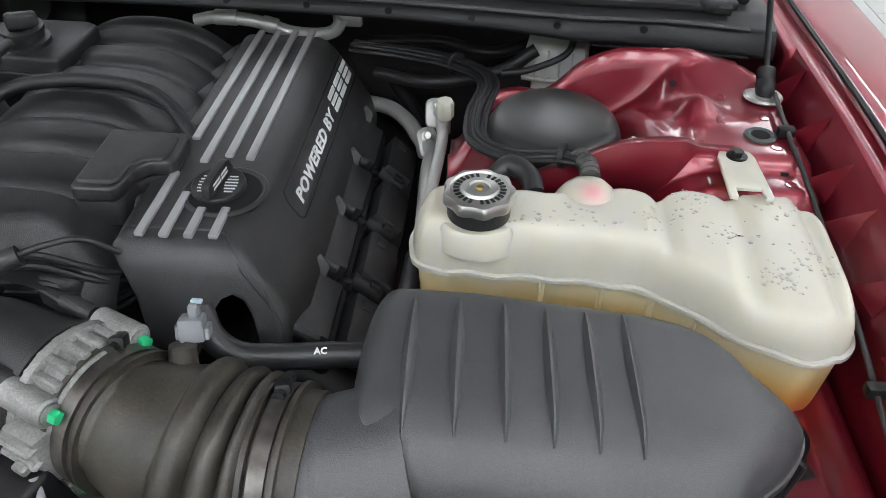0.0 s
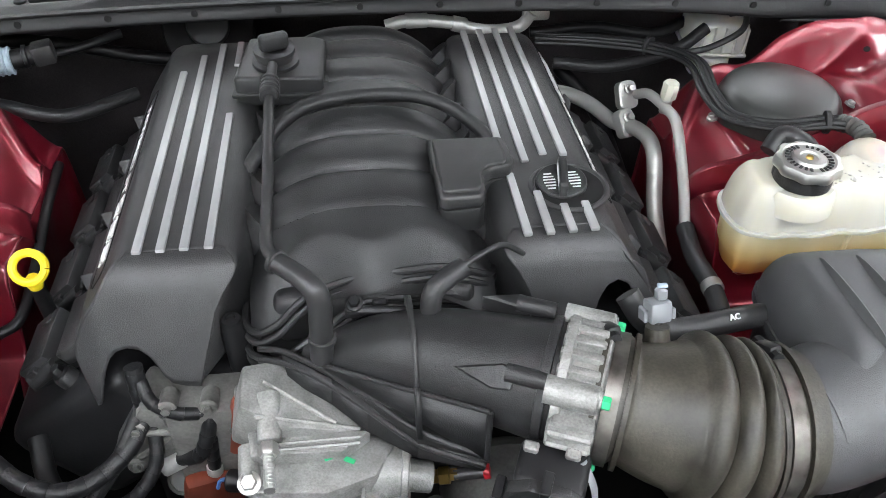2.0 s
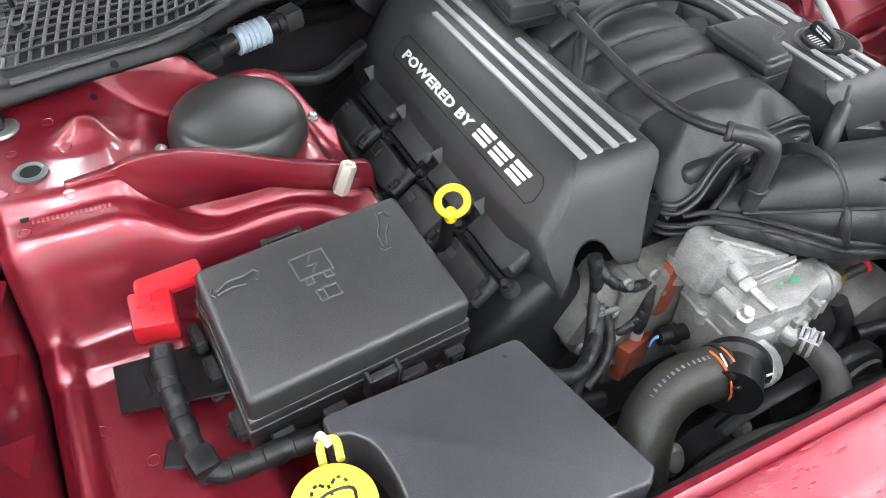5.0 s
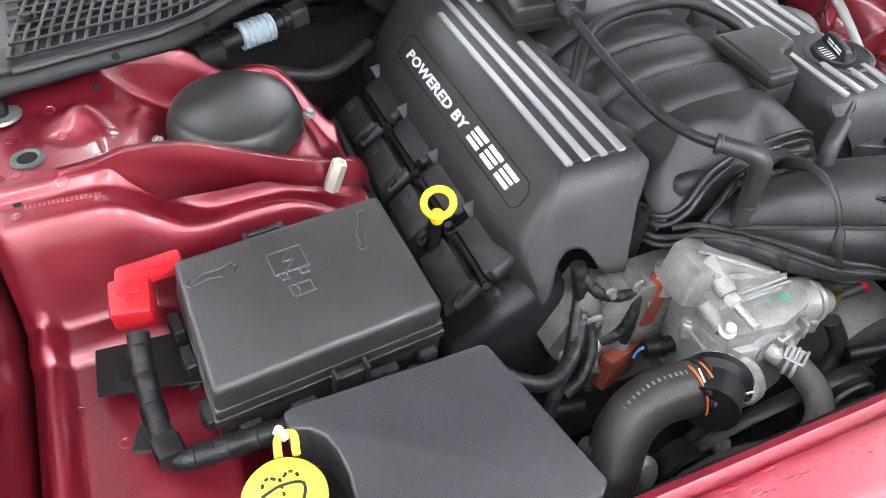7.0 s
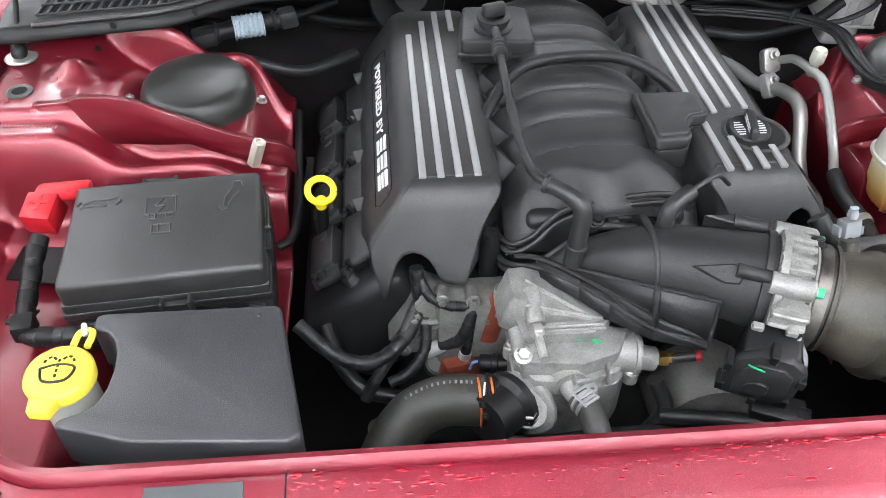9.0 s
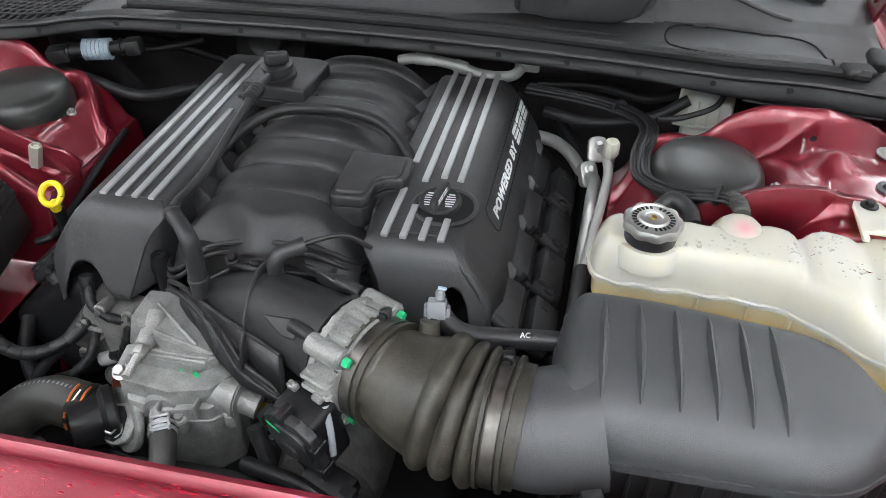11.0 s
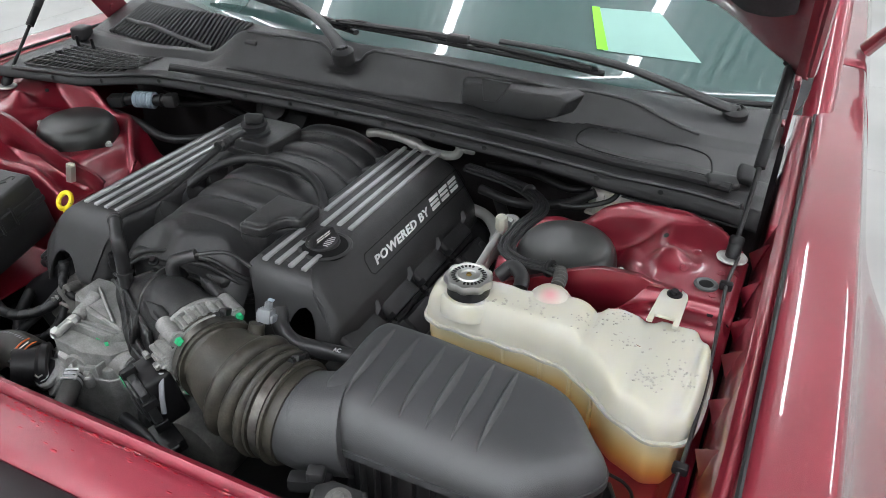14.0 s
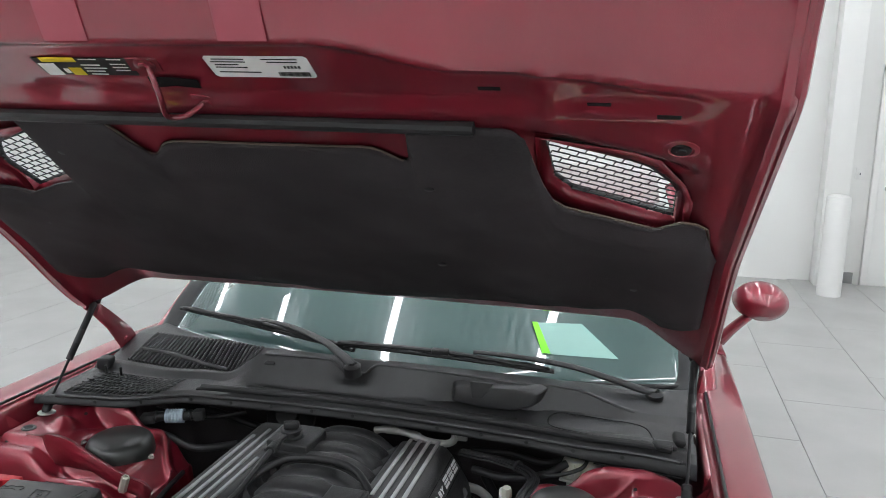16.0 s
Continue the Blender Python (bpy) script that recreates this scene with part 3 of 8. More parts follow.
def hood():
    h = thing("hood", (0, 0.33, 1.2), "open red hood raised on two gas struts", "hood")
    n = Vector((0, 0.527, 0.85))

    def at(x, y, lift=0.0):
        return Vector((x, y, hood_z(x, y))) + n * lift

    def rear(x):
        return 0.305 + 0.02 * (abs(x) / 0.75) ** 2 - 0.045 * ss(0.6, 0.79, abs(x))
    # outer skin above, inner frame below
    xs = steps(-0.79, 0.79, 120)
    sk = field(xs, steps(0, 1, 80), lambda x, v: at(x, lerp(rear(x), -0.78, v), 0.045 * (1 - (abs(x) / 0.80) ** 6) + 0.004 + 0.03 * math.exp(-(x / 0.4) ** 4) * ss(0.1, 0.4, v) + 0.45 * max(0.0, -0.43 - lerp(rear(x), -0.78, v)) + 0.38 * min(0.08, max(0.0, -0.43 - lerp(rear(x), -0.78, v)))))
    thicken(part("outer_skin", open_vents(sk, 0.03, 0.04), PAINT, h), 0.002)

    def press(x, y):
        """Crisp fold behind the front lip, and the shallow recess that holds the labels."""
        a = abs(x)
        fold = -0.531 + 0.045 * ss(0.22, 0.40, a) + 0.035 * ss(0.45, 0.70, a)
        low = 0.009 * ss(fold - 0.002, fold + 0.012, y) * (1 - ss(-0.44, -0.40, y)) * (1 - ss(0.64, 0.72, a))
        low += 0.008 * math.exp(-(((x + 0.215) / 0.045) ** 2 + ((y + 0.425) / 0.022) ** 2))
        low -= 0.010 * math.exp(-(((x - 0.50) / 0.022) ** 2 + ((y + 0.43) / 0.045) ** 2))
        ahead = 0.5 * (fold - y + math.hypot(fold - y, 0.006)) - 0.0002
        return low + 0.45 * ahead + 0.38 * min(ahead, 0.08)

    def vent_dip(x, y):
        a = abs(x)
        return 0.034 * math.exp(-(((a - (0.578 if x > 0 else 0.475)) / 0.115) ** 6 + ((y + 0.235 - 0.35 * (a - (0.57 if x > 0 else 0.465))) / 0.095) ** 6))

    def inner(x, v):
        y = lerp(rear(x), -0.78, v)
        a = abs(x)
        lift = press(x, y)
        lift += vent_dip(x, y)
        lift -= 0.012 * ss(0.755, 0.77, a)
        return at(x, y, lift)
    inn = open_vents(field(steps(-0.785, 0.785, 190), steps(0, 1, 220), inner), 0.016, 0.004)
    thicken(part("inner_frame", inn, PAINT, h, "red pressed inner hood frame"), 0.0015, 1)
    for s in (-1, 1):
        edge = sweep([at(s * 0.786, y, press(0.786, y) - 0.006) for y in steps(-0.76, 0.27, 24)], 0.009, 8, 2)
        part("rolled_edge", edge, PAINT, h)
    # felt pad with cut-outs for vents
    def pad_front(x):
        a = abs(x) if x > 0 else abs(x) + 0.10 * ss(0.25, 0.36, abs(x)) * (1 - ss(0.55, 0.70, abs(x)))
        keys = [(0, -0.375), (0.10, -0.375), (0.44, -0.383), (0.462, -0.37), (0.474, -0.26), (0.486, -0.205), (0.506, -0.182), (0.648, -0.126), (0.668, -0.140), (0.685, -0.153), (0.71, -0.148), (0.728, -0.132), (0.738, -0.06), (0.75, -0.035)]
        return interp(keys, a)

    def pad_cut(x):
        return pad_front(x) + (0.048 + 0.042 * math.exp(-((x + 0.16) / 0.035) ** 2) + 0.034 * math.exp(-((x - 0.275) / 0.025) ** 2)) * ss(-0.195, -0.165, x) * (1 - ss(0.285, 0.305, x))

    def pad_rear(x):
        return interp([(0, 0.262), (0.2, 0.265), (0.5, 0.255), (0.68, 0.235), (0.75, 0.16)], abs(x))
    def pad_pt(x, v):
        y = lerp(pad_rear(x), pad_cut(x), v)
        edge = min(1, 8 * v, 8 * (1 - v), (0.75 - abs(x)) / 0.03)
        puff = -0.012 * ss(0, 1, edge) - 0.006 * noise.noise(Vector((x * 5, y * 5, 0))) - 0.003 * noise.noise(Vector((x * 14 + 3, y * 14, 1)))
        return at(x, y, puff - 0.003)
    pd = field(steps(-0.75, 0.75, 110), steps(0, 1, 50), pad_pt)
    thicken(part("insulation_pad", pd, PAD, h, "black felt insulation pad"), 0.006, 1)
    for x0, x1 in ((-0.19, 0.30), (0.468, 0.738)):
        part("pad_edging", sweep([at(x, pad_cut(x), -0.006) for x in steps(x0, x1, 70)], 0.0022, 6, 1), TANFELT, h, "pale tan pressed edge of the pad")
    part("front_seal", sweep([at(x, -0.388, -0.010) for x in steps(-0.42, 0.40, 10)], 0.010, 10, 2), RUBBERTRIM, h, "black rubber seal strip")
    for x, y in ((0.25, 0.05), (-0.35, 0.02), (0.62, 0.10), (-0.15, -0.2), (0.3, -0.24), (-0.6, -0.02), (0.10, -0.12), (-0.32, -0.30)):
        part("clip", lathe([(0.009, 0), (0.008, 0.003), (0.002, 0.004)], at(x, y, -0.017), -n, 16), DULL, h)
    for s in (-1, 1):
        vent(h, at, s, lambda x, y: press(x, y) + vent_dip(x, y))
        part("stop_boss", lathe([(0.026, 0.0), (0.023, 0.003), (0.017, 0.004), (0.015, 0.002)], at(s * 0.669, -0.343, 0.001), -n, 28), PAINT, h)
        part("rubber_stop", lathe([(0.014, 0.0), (0.013, 0.0025), (0.007, 0.003), (0.006, 0.005), (0.001, 0.0055)], at(s * 0.669, -0.343, -0.001), -n, 24), DULL, h, "flat black rubber stop")
        part("hinge", rbox((s * 0.772, 0.30, 1.135), (0.010, 0.05, 0.06), 0.004, 2, (-35, 0, 0)), PAINT, h)
        plate_yz = prism([(0.470, 0.930), (0.505, 0.948), (0.450, 1.025), (0.365, 1.095), (0.305, 1.140), (0.285, 1.112), (0.355, 1.045), (0.415, 0.965)], s * 0.774 - 0.004, s * 0.774 + 0.004, 0.002, 2, pose(0, 0, 0, 90, 0, 90))
        arm = part("hinge_arm", plate_yz, PAINT, h, "red hinge plate")
        for y, z in ((0.462, 0.962), (0.420, 1.000)):
            part("hinge_bolt", hexbolt((s * 0.770, y, z), (-s, 0, 0), 0.007, 0.006, 0.011), PAINT, arm)
    for x, y in ((0.429, -0.448), (0.564, -0.424), (0.649, -0.409), (-0.429, -0.448)):
        part("slot", rbox(at(x, y, press(x, y) - 0.0005), (0.030, 0.009, 0.003), 0.001, 1, (-31.8, 0, 0)), DARK, h, "dark oblong slot")
    # striker loop with its feet and the dark opening
    hole = prism([(-0.040, -0.013), (0.0, -0.007), (0.036, -0.012), (0.040, 0.008), (0.012, 0.012), (-0.034, 0.014)], 0, 0.0015, 0.0004, 1, Matrix.Translation(at(-0.012, -0.452, 0.0055)) @ pose(0, 0, 0, -31.8 + 180, 0, 0))
    part("striker_hole", hole, DARK, h, "dark opening behind the striker")
    part("striker", sweep([at(-0.030, -0.487, 0.008), at(-0.020, -0.478, -0.012), at(-0.018, -0.460, -0.026), at(-0.026, -0.436, -0.032), at(-0.030, -0.420, -0.028), at(-0.018, -0.408, -0.017), at(0.0, -0.410, -0.005), at(0.012, -0.414, 0.004)], 0.0042, 10), PAINT, h, "red painted striker loop")
    for x, y in ((-0.034, -0.487), (0.016, -0.413)):
        part("striker_foot", hexbolt(at(x, y, 0.004), -n, 0.008, 0.005, 0.015), PAINT, h)
        part("foot_plate", rbox(at(x, y, 0.006), (0.044, 0.030, 0.003), 0.001, 1, (-31.8, 0, 12)), PAINT, h)
    # labels and two strips of clear tape
    def plate(name, x, y, w, d, lift, material, label, corner=0.0003):
        k = min(corner, d / 2.2)
        c = [(w / 2 - k, d / 2), (w / 2, d / 2 - k)] if k > 0.001 else [(w / 2, d / 2)]
        quarter = c + [(px, -py) for px, py in reversed(c)]
        bm = prism(quarter + [(-px, -py) for px, py in quarter], -0.0004, 0.0004, 0.0001, 1, Matrix.Translation(at(x, y, press(x, y) + lift)) @ pose(0, 0, 0, -31.8, 0, 0))
        return part(name, bm, material, h, label)
    plate("emission_label", 0.134, -0.484, 0.146, 0.046, -0.0025, LABEL, "white printed information label", 0.004)
    for x, w, y in ((0.096, 0.046, -0.499), (0.168, 0.050, -0.499), (0.094, 0.050, -0.494), (0.170, 0.042, -0.494), (0.090, 0.034, -0.489), (0.094, 0.046, -0.484), (0.102, 0.060, -0.475)):
        plate("print_line", x, y, w, 0.0014, -0.0036, LABELDARK, "")
    for i in range(14):
        plate("barcode_bar", 0.157 + 0.0032 * i, -0.472, 0.0012 + 0.0008 * (i * 7 % 3), 0.009, -0.0036, LABELDARK, "")
    for i in range(5):
        plate("print_mark", 0.170 + 0.005 * i, -0.485, 0.0028, 0.005, -0.0036, LABELDARK, "")
    plate("warning_label", -0.132, -0.481, 0.150, 0.040, -0.0025, LABELDARK, "black and yellow warning label", 0.002)
    plate("warning_band", -0.165, -0.495, 0.056, 0.010, -0.0036, YELLOW, "yellow band")
    plate("warning_white", -0.190, -0.476, 0.026, 0.027, -0.0036, LABEL, "white panel")
    plate("warning_square", -0.150, -0.472, 0.020, 0.017, -0.0036, YELLOW, "yellow square")
    plate("warning_sign", -0.166, -0.473, 0.008, 0.010, -0.0036, LABEL, "white sign")
    for x, w, y in ((-0.116, 0.028, -0.496), (-0.120, 0.030, -0.485), (-0.116, 0.036, -0.479), (-0.120, 0.030, -0.473), (-0.118, 0.026, -0.467), (-0.075, 0.022, -0.496), (-0.075, 0.024, -0.487), (-0.075, 0.024, -0.481), (-0.075, 0.022, -0.475)):
        plate("print_line", x, y, w, 0.0018, -0.0036, LABEL, "")
    for x0 in (-0.145, 0.107):
        part("clear_tape", field(steps(x0, x0 + 0.066, 8), steps(-0.600, -0.536, 10), lambda x, y: at(x, y, press(x, y) - 0.004)), TAPE, h, "strip of frosted tape")
    return h


def vent_quad(s):
    quad = [(0.484, -0.319), (0.600, -0.272), (0.630, -0.256), (0.665, -0.214), (0.675, -0.190), (0.675, -0.112), (0.665, -0.115), (0.515, -0.184), (0.490, -0.220)]
    return quad if s > 0 else [(x - 0.105, y + 0.012) for x, y in quad]


def in_vent(x, y, grow=0.0):
    """Whether a place on the hood lies within a vent's outline, drawn out by grow."""
    quad = vent_quad(1 if x > 0 else -1)
    for (x0, y0), (x1, y1) in zip(quad, quad[1:] + quad[:1]):
        if ((x1 - x0) * (y - y0) - (y1 - y0) * (abs(x) - x0)) / math.hypot(x1 - x0, y1 - y0) < -grow:
            return False
    return True


def open_vents(bm, back, grow):
    """Cuts the vent openings through a sheet of the hood."""
    gone = [f for f in bm.faces if in_vent(f.calc_center_median().x, f.calc_center_median().y - back, grow)]
    bmesh.ops.delete(bm, geom=gone, context="FACES")
    return bm


def vent(h, at, s, depth):
    """Vent opening with a brick-pattern mesh, open to the room behind it."""
    quad = vent_quad(s)
    lift = 0.027
    mid = (sum(x for x, y in quad) / len(quad), sum(y for x, y in quad) / len(quad))
    ring = [at(s * lerp(mid[0], x, 1.05), lerp(mid[1], y, 1.06), lift + 0.004) for x, y in quad]
    part("vent_frame", sweep(ring + ring[:1], 0.0065, 10, 1), RUBBERTRIM, h, "black vent frame")
    rim = bmesh.new()
    wide = inset(quad, -0.024)
    rows = [[rim.verts.new(at(s * x, y, depth(s * x, y) - 0.003)) for x, y in wide], [rim.verts.new(at(s * x, y, lift)) for x, y in quad]]
    for i in range(len(quad)):
        k = (i + 1) % len(quad)
        rim.faces.new((rows[0][i], rows[0][k], rows[1][k], rows[1][i]))
    bmesh.ops.recalc_face_normals(rim, faces=rim.faces)
    thicken(part("vent_surround", rim, PAINT, h, "red flange round the vent"), 0.0015)
    dx, dy = 0.026, 0.0135
    bars = bmesh.new()
    for r in range(-2, 18):
        for c in range(-1, 11):
            x = (0.45 if s > 0 else 0.345) + dx * (c + 0.5 * (r % 2))
            y = -0.312 + dy * r + 0.40 * (x - (0.487 if s > 0 else 0.382))
            if not in_vent(s * x, y, 0.006):
                continue
            m = Matrix.Translation(at(s * x, y, lift - 0.001)) @ pose(0, 0, 0, -31.8, 0, 0) @ pose(0, 0, 0, 0, 0, s * 22.5)
            for size, off in (((0.0290, 0.0017, 0.0024), (0, -0.0065, 0)), ((0.0017, 0.0125, 0.0024), (-s * 0.0135, 0, 0))):
                b = rbox(off, size, 0.0006, 1)
                bmesh.ops.transform(b, matrix=m, verts=b.verts)
                add(bars, b)
    part("vent_mesh", bars, RUBBERTRIM, h, "black brick-pattern mesh")


hood()


def gas_strut(s):
    g = thing("gas_strut", (s * 0.748, 0.084, 0.915), "black gas strut holding the hood up", "gas strut", "hood struts")
    a, b = Vector((s * 0.748, 0.084, 0.922)), Vector((s * 0.758, 0.30, 1.15))
    d = (b - a).normalized()
    part("rod", sweep([a + d * 0.02, a.lerp(b, 0.45)], 0.0036, 12, 2), DULL, g, "dark polished rod")
    part("cylinder", sweep([a.lerp(b, 0.42), b - d * 0.02], 0.0085, 16, 2), DULL, g)
    part("cylinder_label", lathe([(0.0086, -0.02), (0.0088, -0.019), (0.0088, 0.019), (0.0086, 0.02)], a.lerp(b, 0.62), d, 16), SATIN, g, "dark printed band")
    part("end_socket", lathe([(0.006, -0.012), (0.0095, -0.008), (0.0105, -0.002), (0.0105, 0.007), (0.0098, 0.008), (0.0098, 0.010), (0.0105, 0.011), (0.0105, 0.021), (0.009, 0.023), (0.0045, 0.024)], a, d, 24), DULL, g, "black plastic ball socket")
    part("end_socket", lathe([(0.012, -0.014), (0.012, 0.01), (0.008, 0.015)], b, d, 20), DULL, g)
    part("mount_washer", lathe([(0.021, -0.012), (0.022, -0.010), (0.020, -0.008), (0.006, -0.006), (0.005, 0.0)], (s * 0.748, 0.084, 0.9225), (0, 0, 1), 28), STEEL, g, "zinc washer and ball stud")
    return g


for s in (-1, 1):
    gas_strut(s)


# ---- cowl and windscreen ----
def cowl_front(x):
    return 0.215 - 0.13 * x * x - 0.058 * ss(-0.42, -0.57, x) + 0.020 * ss(0.52, 0.68, x)


def cowl_back(x):
    return 0.42 + 0.34 * x * x


def cowl_z(x, s):
    a = x * x
    ridge = 1.044 - 0.10 * a
    deck = 0.982 - 0.03 * a
    low = ss(0.50, 0.68, x)
    foot_at = lerp(lerp(0.27, 0.41, ss(0.08, 0.22, x)), 0.475 - 0.04 * ss(0.49, 0.62, x), ss(0.39, 0.45, x))
    rise = max(0.455, foot_at + 0.05)
    face = lerp(ridge, deck, low)
    z = interp([(0, 0.955), (0.06, 0.966), (0.18, 0.966), (0.23, deck - 0.012), (foot_at, deck - 0.006), (rise, face), (rise + 0.015, face + 0.002), (max(0.54, rise + 0.03), lerp(ridge - 0.012, deck + 0.004, low)), (0.8, lerp(ridge - 0.012, 0.985, low)), (1.0, ridge - 0.035)], s)
    z -= 0.034 * math.exp(-((x + 0.036) / 0.045) ** 4) * ss(0.30, 0.44, s) * (1 - ss(0.75, 0.9, s))
    if x < -0.28:
        k = ss(-0.28, -0.40, x)
        z = lerp(z, interp([(0, 0.945), (0.10, 0.957), (0.38, 0.957), (0.42, 0.972), (0.46, 0.974), (0.50, 0.962), (0.74, 1.022 - 0.07 * max(0.0, -x - 0.45)), (0.80, 1.024 - 0.07 * max(0.0, -x - 0.45)), (1, 0.99)], s), k)
    return z


def cowl_at(x, s, up=0.0):
    return Vector((x, lerp(cowl_front(x), cowl_back(x), s), cowl_z(x, s) + up))


def cowl():
    c = thing("cowl_cover", (0, 0.3, 0.95), "black plastic cowl cover below the windscreen", "cowl cover")
    xs = steps(-0.77, 0.77, 100)
    bm = field(xs, steps(0, 1, 120), lambda x, s: (x, lerp(cowl_front(x), cowl_back(x), s), cowl_z(x, s)))
    thicken(part("deck", bm, PLASTIC, c, "textured black plastic deck"), 0.003, -1)
    # lower metal flange with holes and the rubber seal
    bm = field(xs, steps(0, 1, 6), lambda x, v: (x, cowl_front(x) - 0.012 + 0.012 * v * v, lerp(0.938 - 0.012 * ss(0.35, 0.7, x), 0.957, v)))
    thicken(part("front_flange", bm, DULL, c, "black painted metal flange with holes"), 0.002)
    part("seal", sweep([(x, cowl_front(x) + 0.016, 0.972) for x in steps(-0.40, 0.72, 30)], 0.008, 10, 1), RUBBERTRIM, c, "black rubber hood seal")
    for x in steps(-0.62, 0.62, 12):
        part("hole", lathe([(0.0045, 0), (0.0045, 0.001)], (x, cowl_front(x) - 0.0095, 0.948), (0, -1, 0.15), 12), DARK, c)
    part("end_plate", prism([(0.560, 0.168), (0.62, 0.160), (0.744, 0.150), (0.744, 0.225), (0.60, 0.225)], 0.9245, 0.9275, 0.001, 1), DULL, c, "flat black metal end of the flange")
    for x, y, z in ((0.682, 0.190, 0.929), (0.726, 0.178, 0.929), (-0.70, 0.19, 0.962)):
        part("bolt", hexbolt((x, y, z), (0, 0, 1), 0.007, 0.006, 0.010), ALU_DARK if x > 0 else DULL, c)
    # raised pocket and access door
    part("pocket", prism([(0.226, 1.020), (0.221, 0.982), (0.286, 0.973), (0.364, 0.974), (0.407, 0.989), (0.421, 1.020), (0.405, 1.026), (0.240, 1.024)], -0.335, -0.286, 0.006, 3, pose(0, 0, 0, 90, 0, 0), 0.22), PLASTIC, c, "raised moulded pocket", 20)
    part("pocket_clip", prism([(0.262, 1.036), (0.267, 0.996), (0.294, 0.998), (0.318, 1.036)], -0.290, -0.2825, 0.001, 1, pose(0, 0, 0, 90, 0, 0)), PLASTIC, c, "moulded clip over the pocket")

    def on_deck(x, y, up):
        return cowl_at(x, (y - cowl_front(x)) / (cowl_back(x) - cowl_front(x)), up)
    door = smooth_outline([(0.45, 0.268), (0.453, 0.305), (0.475, 0.324), (0.53, 0.325), (0.584, 0.323), (0.627, 0.325), (0.662, 0.316), (0.678, 0.285), (0.682, 0.226), (0.66, 0.224), (0.56, 0.224), (0.475, 0.239)], 3)
    part("door_seam", sweep([on_deck(x, y, 0.0004) for x, y in door + door[:1]], 0.0016, 6, 1), DARK, c, "dark seam round the access door")
    for x in (0.50, 0.60):
        part("door_tab", rbox(on_deck(x, 0.324, 0.001), (0.018, 0.008, 0.004), 0.001, 1), SATIN, c)
    part("deck_step", sweep([cowl_at(x, 0.245, 0.001) for x in steps(-0.30, 0.38, 24)], 0.0022, 6, 1), PLASTIC, c)
    part("crest", sweep([cowl_at(x, lerp(0.46, 0.53 - 0.04 * ss(0.49, 0.62, x), ss(0.39, 0.45, x)), 0.0) for x in steps(-0.28, 0.64, 60)], 0.0035, 8, 1), PLASTIC, c, "rolled crest of the cowl")
    for x in (-0.42, -0.15, 0.12, 0.40):
        part("push_pin", lathe([(0.008, 0), (0.0075, 0.002), (0.004, 0.0032), (0.001, 0.0034)], cowl_at(x, 0.13, 0.001), (0, -0.1, 1), 16), DULL, c)
    for x in (-0.26,):
        part("deck_slot", rbox(cowl_at(x, 0.40, 0.001), (0.030, 0.012, 0.006), 0.002, 1, (25, 0, 0)), SATIN, c)
    part("front_lip", sweep([(x, cowl_front(x) - 0.004, 0.958) for x in steps(-0.72, 0.74, 30)], 0.0045, 8, 1), PLASTIC, c)
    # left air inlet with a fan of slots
    # the deck is uncut here; a black sheet stands for shade behind the slats
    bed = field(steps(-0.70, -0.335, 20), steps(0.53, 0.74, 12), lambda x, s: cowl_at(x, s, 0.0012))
    part("louvre_shade_bed", bed, DARK, c, "black sheet drawn for the shaded inlet behind louvres")
    for i in range(30):
        x = lerp(-0.70, -0.335, i / 29)
        pts = [cowl_at(x + 0.05 * (s - 0.63), s, 0.004) for s in steps(0.51, 0.76, 5)]
        part("louvre", sweep(pts, 0.0038, 6, 1, 1.3), PLASTIC, c)
    part("louvre_rib", sweep([cowl_at(x, 0.60 - 0.08 * ss(-0.6, -0.4, x), 0.007) for x in steps(-0.69, -0.40, 10)], 0.006, 8, 2), SATIN, c)
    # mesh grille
    # black sheet laid below the bars in place of the opening's shade
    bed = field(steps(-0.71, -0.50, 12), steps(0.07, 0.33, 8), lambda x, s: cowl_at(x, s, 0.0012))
    part("grille_shade_bed", bed, DARK, c, "black sheet drawn for the shaded opening under the grille")
    for i in range(17):
        x = lerp(-0.71, -0.50, i / 16)
        part("grille_bar", sweep([cowl_at(x + 0.10 * (s - 0.2), s, 0.0035) for s in steps(0.06, 0.34, 4)], 0.0024, 6, 1, 0.7), PLASTIC, c)
    for i in range(8):
        s = lerp(0.06, 0.34, i / 7)
        part("grille_bar", sweep([cowl_at(x, s, 0.0035) for x in (-0.722, -0.65, -0.6, -0.55, -0.487)], 0.0024, 6, 2, 0.7), PLASTIC, c)
    part("corner_seal", rbox((0.705, 0.195, 0.975), (0.050, 0.026, 0.012), 0.005, 3, (10, 8, 25)), RUBBERTRIM, c, "soft foam corner seal")
    part("corner_seal", rbox((0.735, 0.225, 0.98), (0.026, 0.036, 0.018), 0.006, 3, (20, 12, 10)), RUBBERTRIM, c, "soft foam corner seal")
    part("corner_seal", rbox((-0.735, 0.29, 0.975), (0.035, 0.04, 0.03), 0.006, 3, (0, 0, 10)), RUBBERTRIM, c)
    for x in (-0.70, -0.655):
        part("stud", sweep([(x, 0.245, 0.96), (x, 0.243, 0.985)], 0.0035, 8, 2), DULL, c)
    return c


cowl()


def on_glass(x, v, up=0.0):
    return Vector((x * (1 - 0.12 * v), cowl_back(x) - 0.01 + 0.80 * v - 0.45 * up, 0.985 - 0.06 * x * x + 0.40 * v + 0.05 * math.sin(math.pi * v) + up))



